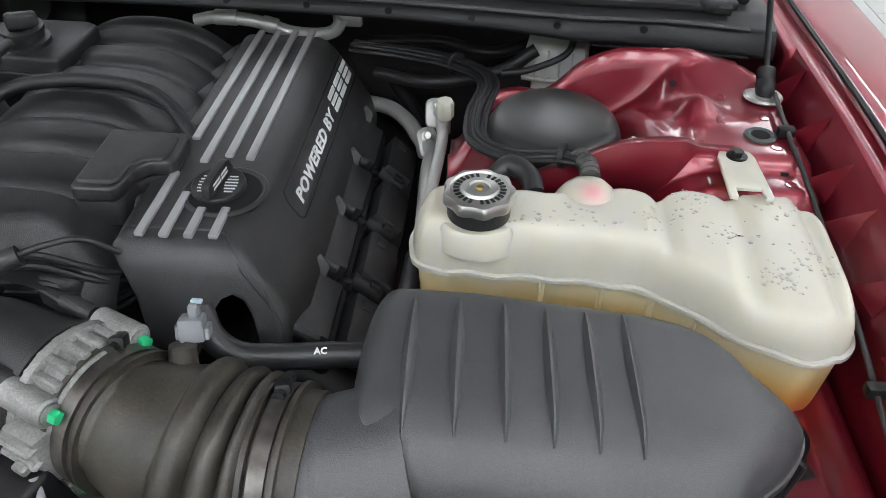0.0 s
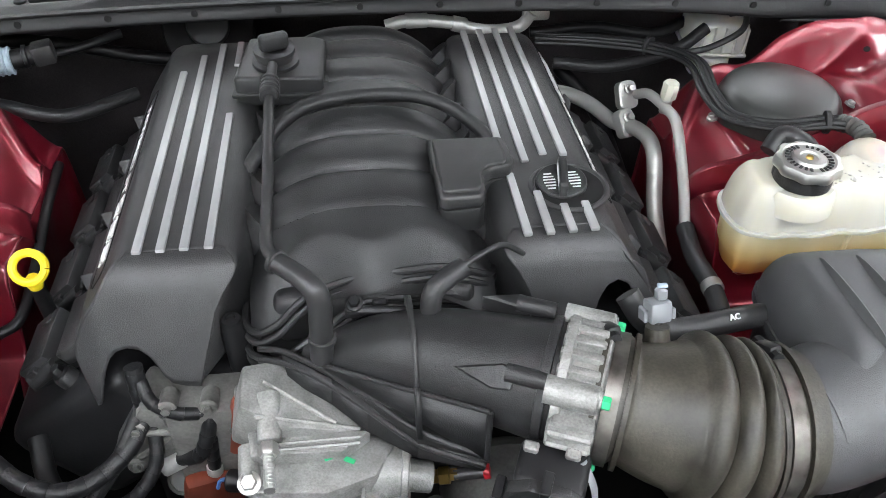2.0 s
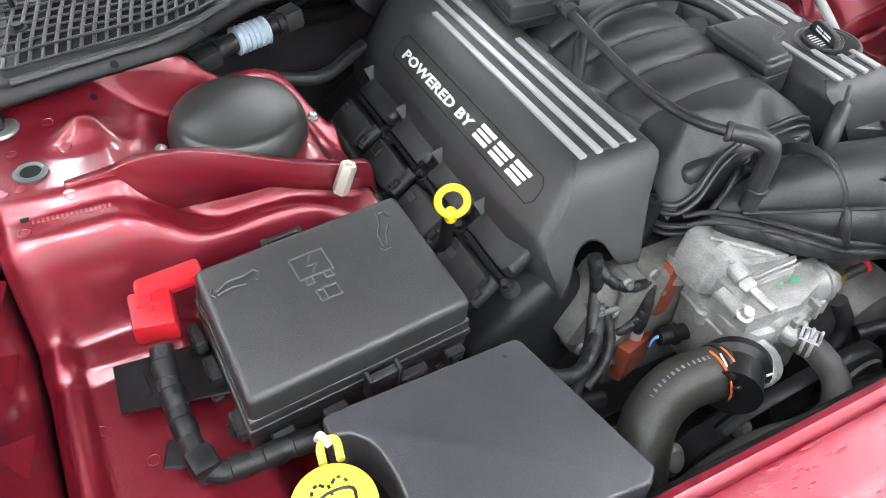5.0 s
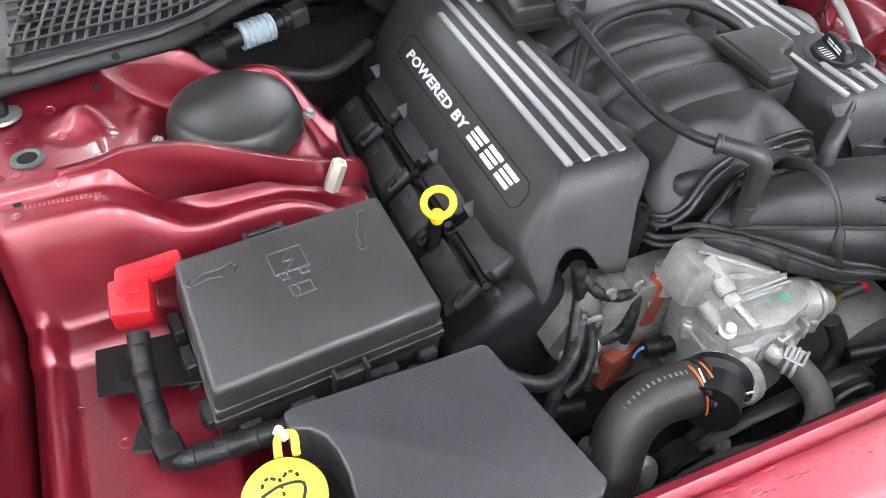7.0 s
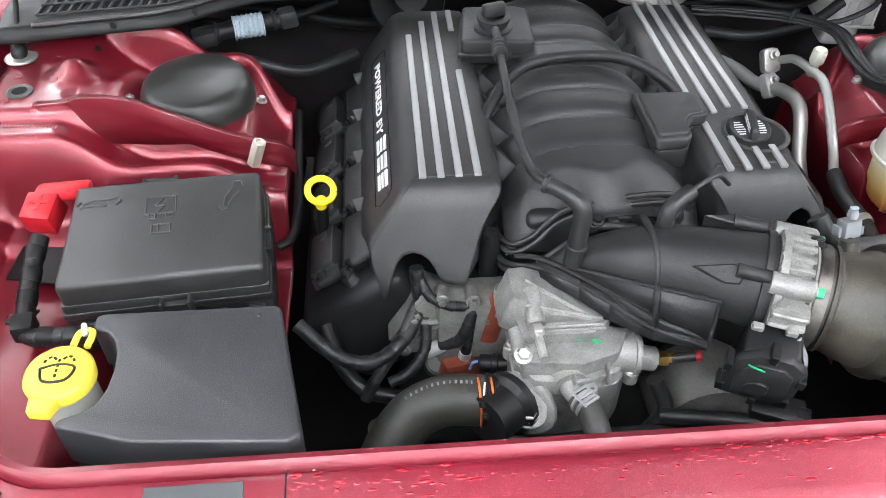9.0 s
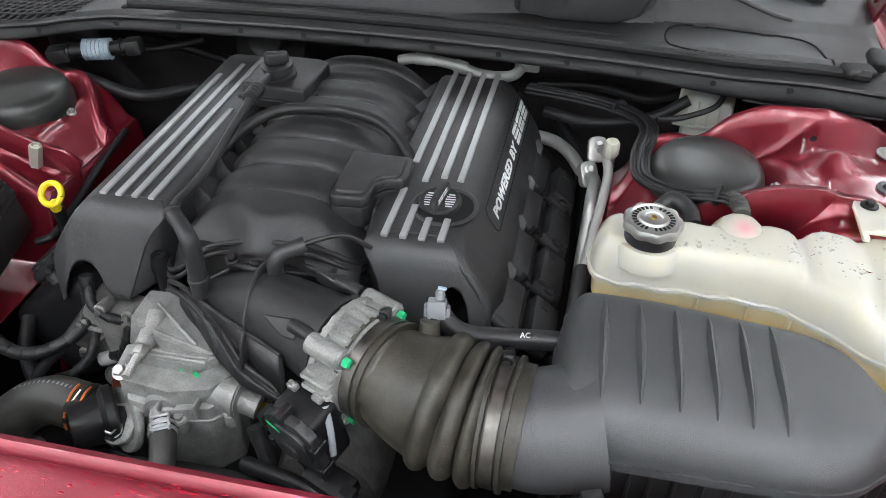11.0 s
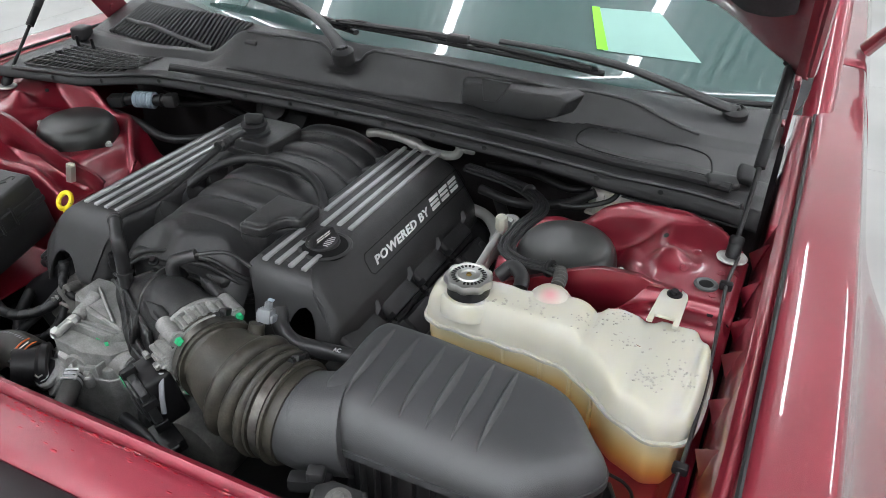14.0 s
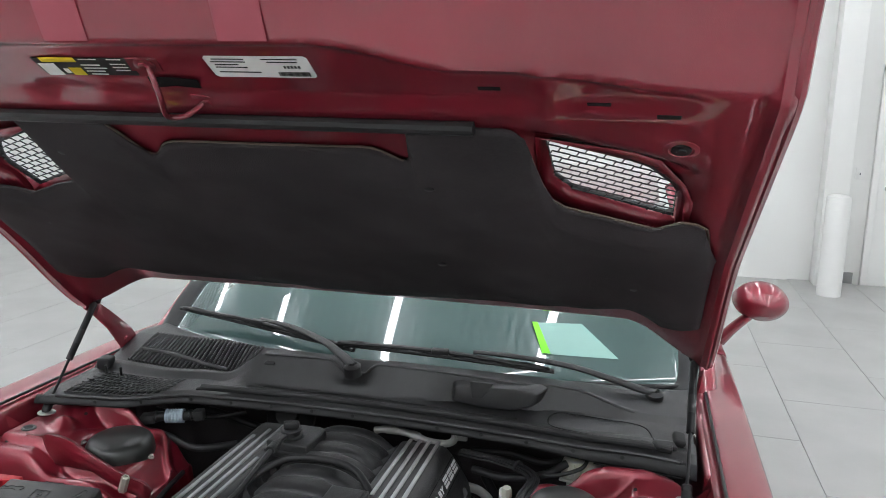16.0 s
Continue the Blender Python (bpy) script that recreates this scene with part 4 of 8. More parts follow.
def windscreen():
    w = thing("windscreen", (0, 0.5, 1.0), "tinted windscreen reflecting the ceiling lamps", "windscreen")
    bm = field(steps(-0.795, 0.795, 32), steps(0, 1, 20), lambda x, v: (x * (1 - 0.12 * v), cowl_back(x) - 0.01 + 0.80 * v, 0.985 - 0.06 * x * x + 0.40 * v + 0.05 * math.sin(math.pi * v)))
    thicken(part("glass", bm, GLASS, w, "dark tinted glass"), 0.005)
    part("lower_trim", sweep([on_glass(x, 0.012, 0.004) for x in steps(-0.785, 0.785, 32)], 0.006, 8, 1), RUBBERTRIM, w, "black rubber edge trim")
    for s in (-1, 1):
        part("side_trim", sweep([on_glass(s * 0.745, -0.01, 0.006), on_glass(s * 0.772, 0.04, 0.006), on_glass(s * 0.785, 0.2, 0.006), on_glass(s * 0.785, 0.5, 0.006), on_glass(s * 0.785, 0.9, 0.006)], 0.030, 10, 5, 0.3), RUBBERTRIM, w, "black rubber edge trim")
        part("pillar", sweep([(s * 0.822, 0.64, 0.93), (s * 0.80, 1.02, 1.15), (s * 0.73, 1.5, 1.40)], 0.03, 12, 6, 0.6), PAINT, w, "red windscreen pillar")
    solid("roof", field(steps(-0.68, 0.68, 16), steps(1.2, 2.6, 12), lambda x, y: (x, y, 1.42 - 0.08 * x * x - 0.03 * ((y - 1.8) ** 2))), PAINT, "dark red car roof panel", "roof")
    return w


windscreen()


def wiper(pivot, arm, name_label, blade):
    w = thing("windscreen_wiper", pivot, name_label, "wiper", "wipers")
    p = Vector(pivot)
    part("arm", sweep([p + Vector((0, 0, 0.012))] + [Vector(v) for v in arm], lambda t: 0.0155 - 0.0075 * t, 12, 8, 0.6), SATIN, w)
    part("pivot_cap", lathe([(0.022, -0.02), (0.022, 0.004), (0.015, 0.010), (0.012, 0.011), (0.011, 0.007), (0.007, 0.007), (0.006, 0.013), (0.001, 0.014)], p + Vector((0, 0, 0.008)), (0, -0.2, 1), 24), SATIN, w)
    a, b = (Vector(v) for v in blade)
    part("blade", sweep([a, a.lerp(b, 0.5) + Vector((0, -0.004, 0.004)), b], 0.008, 8, 8, 0.7), RUBBERTRIM, w, "black rubber blade")
    part("blade_frame", sweep([a.lerp(b, 0.04) + Vector((0, -0.010, 0.008)), a.lerp(b, 0.5) + Vector((0, -0.016, 0.020)), a.lerp(b, 0.96) + Vector((0, -0.010, 0.008))], 0.0062, 8, 8), SATIN, w)
    for t0, t1 in ((0.02, 0.24), (0.28, 0.46), (0.54, 0.72), (0.76, 0.98)):
        tm = (t0 + t1) / 2
        part("claw", sweep([a.lerp(b, t0) + Vector((0, -0.004, 0.006)), a.lerp(b, tm) + Vector((0, -0.011, 0.015)), a.lerp(b, t1) + Vector((0, -0.004, 0.006))], 0.004, 6, 6), DULL, w)
    m_ = a.lerp(b, 0.5)
    part("blade_joint", rbox(m_ + Vector((0, -0.016, 0.02)), (0.045, 0.018, 0.016), 0.004, 2, (0, 0, math.degrees(math.atan2((b - a).y, (b - a).x)))), SATIN, w)
    return w


wiper((-0.036, 0.295, 1.026), ((-0.075, 0.325, 1.052), (-0.15, 0.38, 1.066), (-0.27, 0.46, 1.068), (-0.40, 0.525, 1.062)), "black wiper arm with its blade on the windscreen", ((-0.08, 0.42, 1.035), (-0.71, 0.61, 1.045)))
wiper((0.685, 0.462, 0.980), ((0.645, 0.460, 1.000), (0.57, 0.452, 1.022), (0.48, 0.447, 1.043), (0.36, 0.435, 1.057), (0.24, 0.42, 1.064)), "black wiper arm lying along the cowl", ((0.44, 0.455, 1.022), (-0.13, 0.41, 1.052)))


def sheet_at(a, b, up):
    """Corners of the sheet on the screen: across a, down b."""
    x = lerp(lerp(0.375, 0.50, a), lerp(0.415, 0.60, a), b)
    v = lerp(lerp(0.215, 0.22, a), lerp(0.105, 0.10, a), b)
    return on_glass(x, v, 0.002 + up)


paper = thing("paper_sheet", (0.45, 0.62, 1.05), "pale green paper sheet with a lime edge on the windscreen", "paper")
part("sheet", field(steps(0, 1, 4), steps(0, 1, 4), lambda a, b: sheet_at(a, b, 0.0)), GLOVEPAPER, paper)
part("edge_strip", field(steps(-0.07, 0.05, 2), steps(0, 1, 4), lambda a, b: sheet_at(a, b, 0.002)), LIME, paper, "bright lime edge")

# ---- engine ----
MID = -0.0085


def cover(s):
    """Engine cover over one bank; s is -1 or 1 for its side of the middle."""
    label = "black textured engine cover with silver stripes" + (" and filler opening" if s > 0 else " and white lettering")
    e = thing("engine_cover", (MID + s * 0.19, 0, 0.8), label, "engine cover", "engine covers")
    # section from the inner edge outwards: distance from the middle, height
    sec = [(0.116, 0.79), (0.1165, 0.85), (0.118, 0.872), (0.1205, 0.8855), (0.1245, 0.893), (0.131, 0.8972), (0.142, 0.8985), (0.18, 0.8988), (0.212, 0.8985), (0.224, 0.8975), (0.233, 0.8935), (0.240, 0.887), (0.246, 0.878), (0.2715, 0.8420), (0.280, 0.828), (0.287, 0.81), (0.291, 0.79), (0.293, 0.77)]
    under = [(0.1665, 0.789), (0.180, 0.7905), (0.1905, 0.794), (0.1975, 0.802), (0.2025, 0.812), (0.2085, 0.821), (0.216, 0.827), (0.2265, 0.8295), (0.237, 0.827), (0.2445, 0.820), (0.250, 0.808), (0.2545, 0.793), (0.258, 0.780), (0.261, 0.7735), (0.2645, 0.772)]
    if s > 0:
        under = [(u + 0.006 * ss(0.18, 0.20, u) * (1 - ss(0.25, 0.264, u)), z + 0.80 * max(0.0, z - 0.792)) for u, z in under]
    inner_u = [(0.789, 0.1665), (0.855, 0.1455), (0.872, 0.136), (0.884, 0.1255), (0.890, 0.1235), (0.896, 0.128), (0.8985, 0.135)]
    outer_u = [(0.772, 0.2645), (0.795, 0.271), (0.815, 0.2765), (0.828, 0.2765), (0.840, 0.271), (0.878, 0.2455), (0.887, 0.239), (0.894, 0.2315), (0.8985, 0.222)]

    def front_y(u, z):
        y = interp([(0.77, -0.2755), (0.80, -0.266), (0.86, -0.2385), (0.876, -0.231), (0.886, -0.2245), (0.893, -0.2165), (0.897, -0.208), (0.8985, -0.200)], z)
        return y + 0.010 * ss(0.235, 0.277, u) ** 2 + 0.004 * ss(0.14, 0.122, u)

    def dense(sec, step):
        out = []
        for a, b in zip(sec, sec[1:]):
            n = max(1, int(math.hypot(b[0] - a[0], b[1] - a[1]) / step))
            out += [(lerp(a[0], b[0], i / n), lerp(a[1], b[1], i / n)) for i in range(n)]
        return out + [sec[-1]]
    at = lambda u, y, z: (MID + s * u, y, z)
    line = dense(sec, 0.0045)
    bm = bmesh.new()
    rows = []
    for u, z in line:
        if 0.135 <= u <= 0.222 and z > 0.897:
            end = -0.200
        else:
            end = front_y(u, z)
        ys = steps(0.245, -0.19, 16) + [lerp(-0.19, end, 0.5), end]
        col = []
        for i, y in enumerate(ys):
            uu = u
            if i >= len(ys) - 2 and z < 0.8984:
                k = 1.0 if i == len(ys) - 1 else 0.6
                uu = lerp(u, interp(inner_u, z) if u < 0.18 else interp(outer_u, z), k)
            col.append(at(uu, y, z - 0.02 * ss(0.225, 0.245, y)))
        rows.append([bm.verts.new(p) for p in col])
    for a, b in zip(rows, rows[1:]):
        for j in range(len(a) - 1):
            bm.faces.new((a[j], a[j + 1], b[j + 1], b[j]))
    # smooth raked front with its arch
    qs = [0, 0.006, 0.015, 0.03, 0.05, 0.075, 0.105, 0.14] + steps(0.2, 1.0, 16)
    grid = []
    for q in qs:
        row = []
        for p in steps(0, 1, 52):
            z0 = lerp(0.8985, lerp(0.789, 0.772, p), q)
            u = lerp(interp(inner_u, z0), interp(outer_u, z0), p)
            z = lerp(0.8985, interp(under, lerp(0.1665, 0.2645, p)), q)
            row.append(bm.verts.new(at(u, front_y(u, z), z)))
        grid.append(row)
    for a, b in zip(grid, grid[1:]):
        for j in range(len(a) - 1):
            bm.faces.new((a[j], a[j + 1], b[j + 1], b[j]))
    bmesh.ops.remove_doubles(bm, verts=bm.verts, dist=0.00015)
    bmesh.ops.recalc_face_normals(bm, faces=bm.faces)
    shell = part("shell", bm, PLASTIC, e, "black textured plastic shell", 62)
    thicken(shell, 0.0012, -1)
    # silver stripes
    if s < 0:
        bars = [(-0.221, 0.139, -0.203), (-0.200, 0.18, -0.2025), (-0.179, 0.21, -0.202), (-0.157, 0.035, -0.2015), (-0.157, 0.215, 0.15)]
    else:
        bars = [(0.138, 0.225, -0.049), (0.160, 0.228, -0.092), (0.182, 0.23, -0.080), (0.204, 0.233, -0.083), (0.139, -0.112, -0.212), (0.161, -0.145, -0.212), (0.183, -0.168, -0.211), (0.205, -0.166, -0.21)]
    for x, a, b in bars:
        part("stripe", rbox((x, (a + b) / 2, 0.8993), (0.0085, a - b, 0.005), 0.0015, 2), STRIPE, e, "silver stripe")
    # raised lettering on the sloped side, the maker's mark as plain bars
    th = math.atan2(0.036, 0.0255)
    ax = Matrix(((0, s * -1 * math.cos(th), s * math.sin(th)), (s, 0, 0), (0, math.sin(th), math.cos(th)))).to_4x4()
    m = Matrix.Translation((MID + s * 0.2635, 0.131 if s < 0 else -0.090, 0.8533)) @ ax
    w = text_mesh("POWERED BY", 0.0185, Matrix.Diagonal((1.0, 1.0, 1.0, 1.0)), 0.0007, 0.22, 1.06)
    wide = max(v.co.x for v in w.verts)
    bmesh.ops.transform(w, matrix=m @ Matrix.Diagonal((0.186 / wide, 1.0, 1.0, 1.0)), verts=w.verts)
    part("lettering", w, WHITE, e, "white raised words POWERED BY")
    for i in range(3):
        x = 0.194 + 0.037 * i
        for y0, y1, w0 in ((-0.001, 0.0048, 0.029), (0.0072, 0.0118, 0.029), (0.0142, 0.0200, 0.031)):
            sh = 0.3
            bar = prism([(x + sh * y0, y0), (x + w0 + sh * y0, y0), (x + w0 + sh * y1, y1), (x + sh * y1, y1)], 0, 0.0016, 0.0004, 1, m)
            part("mark_bar", bar, WHITE, e, "plain white mark")
    corners = [(-0.014, -0.0085), (0.318, -0.0085), (0.326, 0.0), (0.326, 0.018), (0.318, 0.0265), (-0.010, 0.0265), (-0.018, 0.018), (-0.020, -0.002)]
    line = [m @ Vector((x, y, 0.0001)) for x, y in corners + corners[:1]]
    # no groove is cut; thin dark beads stand for its shade
    for a, b in zip(line, line[1:]):
        part("groove_shade_line", sweep([a, b], 0.0007, 6, 1), DARK, e, "dark line drawn for the shade of the groove round the words")
    return e


for s in (-1, 1):
    cover(s)


def oil_cap():
    c = thing("oil_filler_cap", (0.194, -0.128, 0.88), "black oil filler cap with a grip bar and white print", "oil cap")
    p = (0.190, -0.131, 0.863)
    # the cover is whole; a dark disc stands for the shaded opening
    part("well", lathe([(0.036, 0.030), (0.036, 0.0365), (0.0345, 0.0371), (0.0005, 0.0371)], (p[0] + 0.006, p[1] - 0.009, p[2]), n=48), DARK, c, "dark disc drawn for the shaded opening in the cover")
    part("well_rim", lathe([(0.036, 0.0355), (0.0415, 0.0355), (0.0415, 0.0365), (0.0395, 0.0382), (0.0375, 0.0384), (0.036, 0.0370)], (p[0] + 0.006, p[1] - 0.008, p[2]), n=48), PLASTIC, c)
    tilt = (-0.03, -0.10, 1)
    part("cap", lathe([(0.0245, 0.012), (0.0255, 0.020), (0.0262, 0.0395), (0.0258, 0.0420), (0.0245, 0.0430), (0.0235, 0.0425), (0.0005, 0.0425)], p, tilt, 40), SATIN, c)
    m = pose(*p, 5.7, -1.7, 0)
    turn = m @ Matrix.Translation((0, 0, 0.040)) @ pose(0, 0, 0, 0, 0, 80) @ pose(0, 0, 0, 90, 0, 0)
    part("grip", prism(smooth_outline([(-0.022, 0.0), (0.022, 0.0), (0.0235, 0.010), (0.019, 0.0165), (0.0, 0.018), (-0.019, 0.0165), (-0.0235, 0.010)], 3), -0.0042, 0.0042, 0.0018, 2, turn), SATIN, c, "upright grip paddle")
    for x, w in ((-0.010, 0.014), (0.006, 0.012)):
        for y in (0.0065, 0.0105):
            for face in (-0.0047, 0.0040):
                part("mark_bar", prism([(x - 0.005, y), (x + w - 0.005, y), (x + w - 0.004, y + 0.0024), (x - 0.004, y + 0.0024)], face, face + 0.0007, 0.0002, 1, turn), WHITE, c)
    for i in range(6):
        for sx in (-1, 1):
            w = 0.0125 - 0.0007 * (i - 2.5) ** 2
            y = -0.0125 + 0.0044 * i
            part("print_bar", prism([(sx * 0.0128 - w / 2, y), (sx * 0.0128 + w / 2, y), (sx * 0.0128 + w / 2, y + 0.0019), (sx * 0.0128 - w / 2, y + 0.0019)], 0.0423, 0.0429, 0.0002, 1, m), WHITE, c)
    return c


oil_cap()


def manifold():
    m = thing("intake_manifold", (MID, 0, 0.8), "black plastic intake manifold with ribbed runners", "intake manifold")
    grooves = [-0.165, -0.098, -0.036, 0.022, 0.085, 0.14, 0.19, 0.235]

    def z(x, y):
        a = (x - MID) / 0.118
        arch = 0.918 - 0.06 * abs(a) ** 2.6
        # rounded runners between the grooves
        q = y - 0.018 * abs(a) ** 2
        run = 0.0
        for g0, g1 in zip(grooves, grooves[1:]):
            if g0 <= q <= g1:
                t = abs(2 * (q - g0) / (g1 - g0) - 1)
                run = -0.0115 * t ** 3.2 - 0.004 * math.exp(-((1 - t) * (g1 - g0) / 2 / 0.0016) ** 2)
        if y < -0.19:
            run = 0.0
        fall = 0.05 * ss(0.20, 0.29, y) ** 1.5
        front = 0.035 * ss(-0.195, -0.245, y + 0.012 * math.cos(a * 7))
        tilt = 0.02 * ss(-0.05, -0.2, y)
        return arch + run - fall - front - tilt * 0.5
    xs = [MID + 0.118 * math.sin(t) for t in steps(-math.pi / 2, math.pi / 2, 40)]
    top = field(xs, steps(0.29, -0.25, 300), lambda x, y: (x, y, z(x, y)))
    part("manifold_shell", top, SATIN, m, "ribbed black runner shell", 75)
    for s in (-1, 1):
        for g0, g1 in zip(grooves, grooves[1:]):
            c = (g0 + g1) / 2
            part("runner_end", sweep([(MID + s * 0.100, c + 0.004, 0.868), (MID + s * 0.118, c - 0.004, 0.845), (MID + s * 0.122, c - 0.01, 0.80)], lambda t: 0.030 - 0.003 * t, 14, 4), SATIN, m)
    part("lower_shell", rbox((MID, 0.02, 0.80), (0.235, 0.50, 0.10), 0.03, 4), SATIN, m)
    part("front_wall", rbox((MID, -0.228, 0.835), (0.19, 0.03, 0.06), 0.012, 3), SATIN, m)
    # throat widening towards the throttle body
    part("throat", sweep([(-0.072, -0.268, 0.818), (-0.04, -0.278, 0.829), (0.0, -0.292, 0.842), (0.05, -0.314, 0.852), (0.10, -0.338, 0.856), (0.138, -0.3555, 0.857)], lambda t: interp([(0, 0.014), (0.34, 0.032), (0.44, 0.037), (0.58, 0.0435), (0.70, 0.046), (0.82, 0.049), (1, 0.053)], t), 36, 6), SATIN, m)
    part("throat_ring", lathe([(0.050, 0), (0.0565, 0.001), (0.0570, 0.008), (0.050, 0.009)], (0.127, -0.351, 0.8565), (0.91, -0.42, 0.03), 40), SATIN, m)

    def sheet(pts, t=0.004, name="web"):
        bm = bmesh.new()
        bm.faces.new([bm.verts.new(p) for p in pts])
        return thicken(part(name, bm, SATIN, m, "flat stiffening web", 8), t, 0)
    # thin upright rib across the throat
    rib = bmesh.new()
    prev = None
    for a in steps(-75, 112, 22):
        sn, cs = math.sin(radians(a)), math.cos(radians(a))
        row = [rib.verts.new((0.020, -0.298 - k * sn, 0.845 + h * cs)) for k, h in ((0.034, 0.030), (0.0530, 0.0490))]
        if prev:
            rib.faces.new((prev[0], prev[1], row[1], row[0]))
        prev = row
    thicken(part("upright_rib", rib, SATIN, m, "thin upright rib", 30), 0.0048, 0)
    sheet([(0.0205, -0.346, 0.860), (0.0205, -0.358, 0.850), (0.0205, -0.372, 0.812), (0.02, -0.34, 0.812)], 0.0048, "upright_rib")
    # wing before the throat: a long triangle with two rims
    sheet([(-0.063, -0.296, 0.836), (0.075, -0.381, 0.861), (0.074, -0.388, 0.807), (0.02, -0.371, 0.814)], 0.005)
    part("web_rim", sweep([(-0.066, -0.294, 0.837), (-0.02, -0.3235, 0.8445), (0.021, -0.349, 0.852), (0.076, -0.383, 0.8615)], 0.0024, 8, 6), SATIN, m)
    part("web_rim", sweep([(0.0758, -0.383, 0.8615), (0.075, -0.389, 0.807)], 0.0028, 8, 1), SATIN, m)
    for d, r in ((0.0, 0.0032), (0.0075, 0.0030)):
        part("flange_rim", sweep([(-0.118, -0.262 - d, 0.826 - d), (-0.098, -0.272 - d, 0.832 - d), (-0.078, -0.284 - d, 0.832 - d), (-0.05, -0.304 - d, 0.829 - d), (-0.02, -0.329 - d, 0.824 - d), (0.02, -0.363 - d, 0.817 - d), (0.074, -0.387 - d * 0.7, 0.806 - d * 0.7)], r, 8, 6), SATIN, m)
    for quad in (((-0.095, -0.274, 0.830), (-0.05, -0.306, 0.826), (-0.052, -0.318, 0.808), (-0.09, -0.290, 0.812)), ((-0.05, -0.306, 0.826), (-0.02, -0.331, 0.821), (-0.022, -0.345, 0.800), (-0.052, -0.318, 0.808)), ((-0.02, -0.331, 0.821), (0.02, -0.365, 0.814), (0.019, -0.374, 0.797), (-0.022, -0.345, 0.800)), ((0.02, -0.365, 0.814), (0.074, -0.388, 0.804), (0.073, -0.392, 0.796), (0.019, -0.374, 0.797))):
        sheet(quad, 0.006)
    # arrow-shaped rib and the two bolt sleeves
    part("arrow_rib", prism([(0, 0), (0.040, 0.011), (0.052, 0.004), (0.050, -0.009), (0.034, -0.011)], -0.012, 0.006, 0.0015, 1, pose(0.049, -0.353, 0.886, 42, 0, -22)), SATIN, m)
    part("arrow_rib", prism([(0, 0), (0.034, 0.014), (0.045, 0.006), (0.045, -0.004)], -0.012, 0.005, 0.0015, 1, pose(0.082, -0.285, 0.892, 0, 0, -24)), SATIN, m)
    for a in ((0.088, -0.372, 0.8965), (0.112, -0.297, 0.8965)):
        part("bolt_sleeve", sweep([a, Vector(a) + Vector((0.909, -0.416, 0)) * 0.034], 0.0075, 14, 2), SATIN, m)
    # layered wavy rims of the shell halves
    for k, (dz, dy, r) in enumerate(((0.0, 0.0, 0.0036), (-0.0085, -0.005, 0.0034), (-0.024, -0.010, 0.0036), (-0.033, -0.012, 0.0034))):
        lo = 0.0 if k < 2 else 0.010
        pts = [(-0.131, -0.165, 0.818 + dz), (-0.133, -0.20, 0.824 + dz), (-0.131, -0.232 + dy, 0.829 + dz), (-0.118, -0.249 + dy, 0.833 + dz), (-0.098, -0.252 + dy - lo, 0.846 + dz - lo * 0.3), (-0.080, -0.247 + dy - lo, 0.863 + dz - lo), (-0.060, -0.240 + dy - lo, 0.873 + dz - lo), (-0.02, -0.232 + dy, 0.879 + dz), (0.03, -0.230 + dy, 0.882 + dz), (0.058, -0.230 + dy, 0.883 + dz), (0.082, -0.226 + dy, 0.872 + dz), (0.105, -0.21 + dy, 0.852 + dz), (0.117, -0.18, 0.842 + dz)]
        part("flange_rim", sweep(pts, r, 8, 6), SATIN, m)
    for x, y, zz in ((-0.005, -0.252, 0.862), (-0.03, -0.255, 0.858), (0.005, -0.262, 0.858)):
        part("lug", rbox((x, y, zz), (0.014, 0.010, 0.010), 0.003, 2), SATIN, m)
    part("cross_tube", sweep([(-0.035, -0.262, 0.868), (0.018, -0.268, 0.868)], 0.004, 10, 2), SATIN, m)
    part("bolt", hexbolt((-0.028, -0.262, 0.876), (0, -0.4, 1), 0.0055, 0.006, 0.008), DULL, m)
    part("column_bolt", lathe([(0.012, -0.08), (0.012, -0.012), (0.010, -0.008), (0.010, 0.0), (0.0085, 0.004), (0.005, 0.0045), (0.0045, 0.001)], (-0.143, -0.236, 0.838), (0, -0.1, 1), 20), DULL, m, "black bolt with a socket head")
    # small lid
    lid = [(0.058, -0.062), (0.060, -0.166), (0.066, -0.17), (0.100, -0.168), (0.106, -0.160), (0.108, -0.135), (0.118, -0.122), (0.138, -0.118), (0.143, -0.110), (0.141, -0.070), (0.136, -0.064)]
    b = part("lid_base", prism(lid, 0.872, 0.900, 0.003, 2), SATIN, m)
    part("lid", prism(lid, 0.900, 0.916, 0.004, 3), PLASTIC, m, "flat black lid")
    small = [(0.066 + (x - 0.066) * 0.86 + 0.003, -0.115 + (y + 0.115) * 0.86) for x, y in lid]
    part("lid_panel", prism(small, 0.913, 0.9195, 0.003, 3), PLASTIC, m)
    return m


manifold()


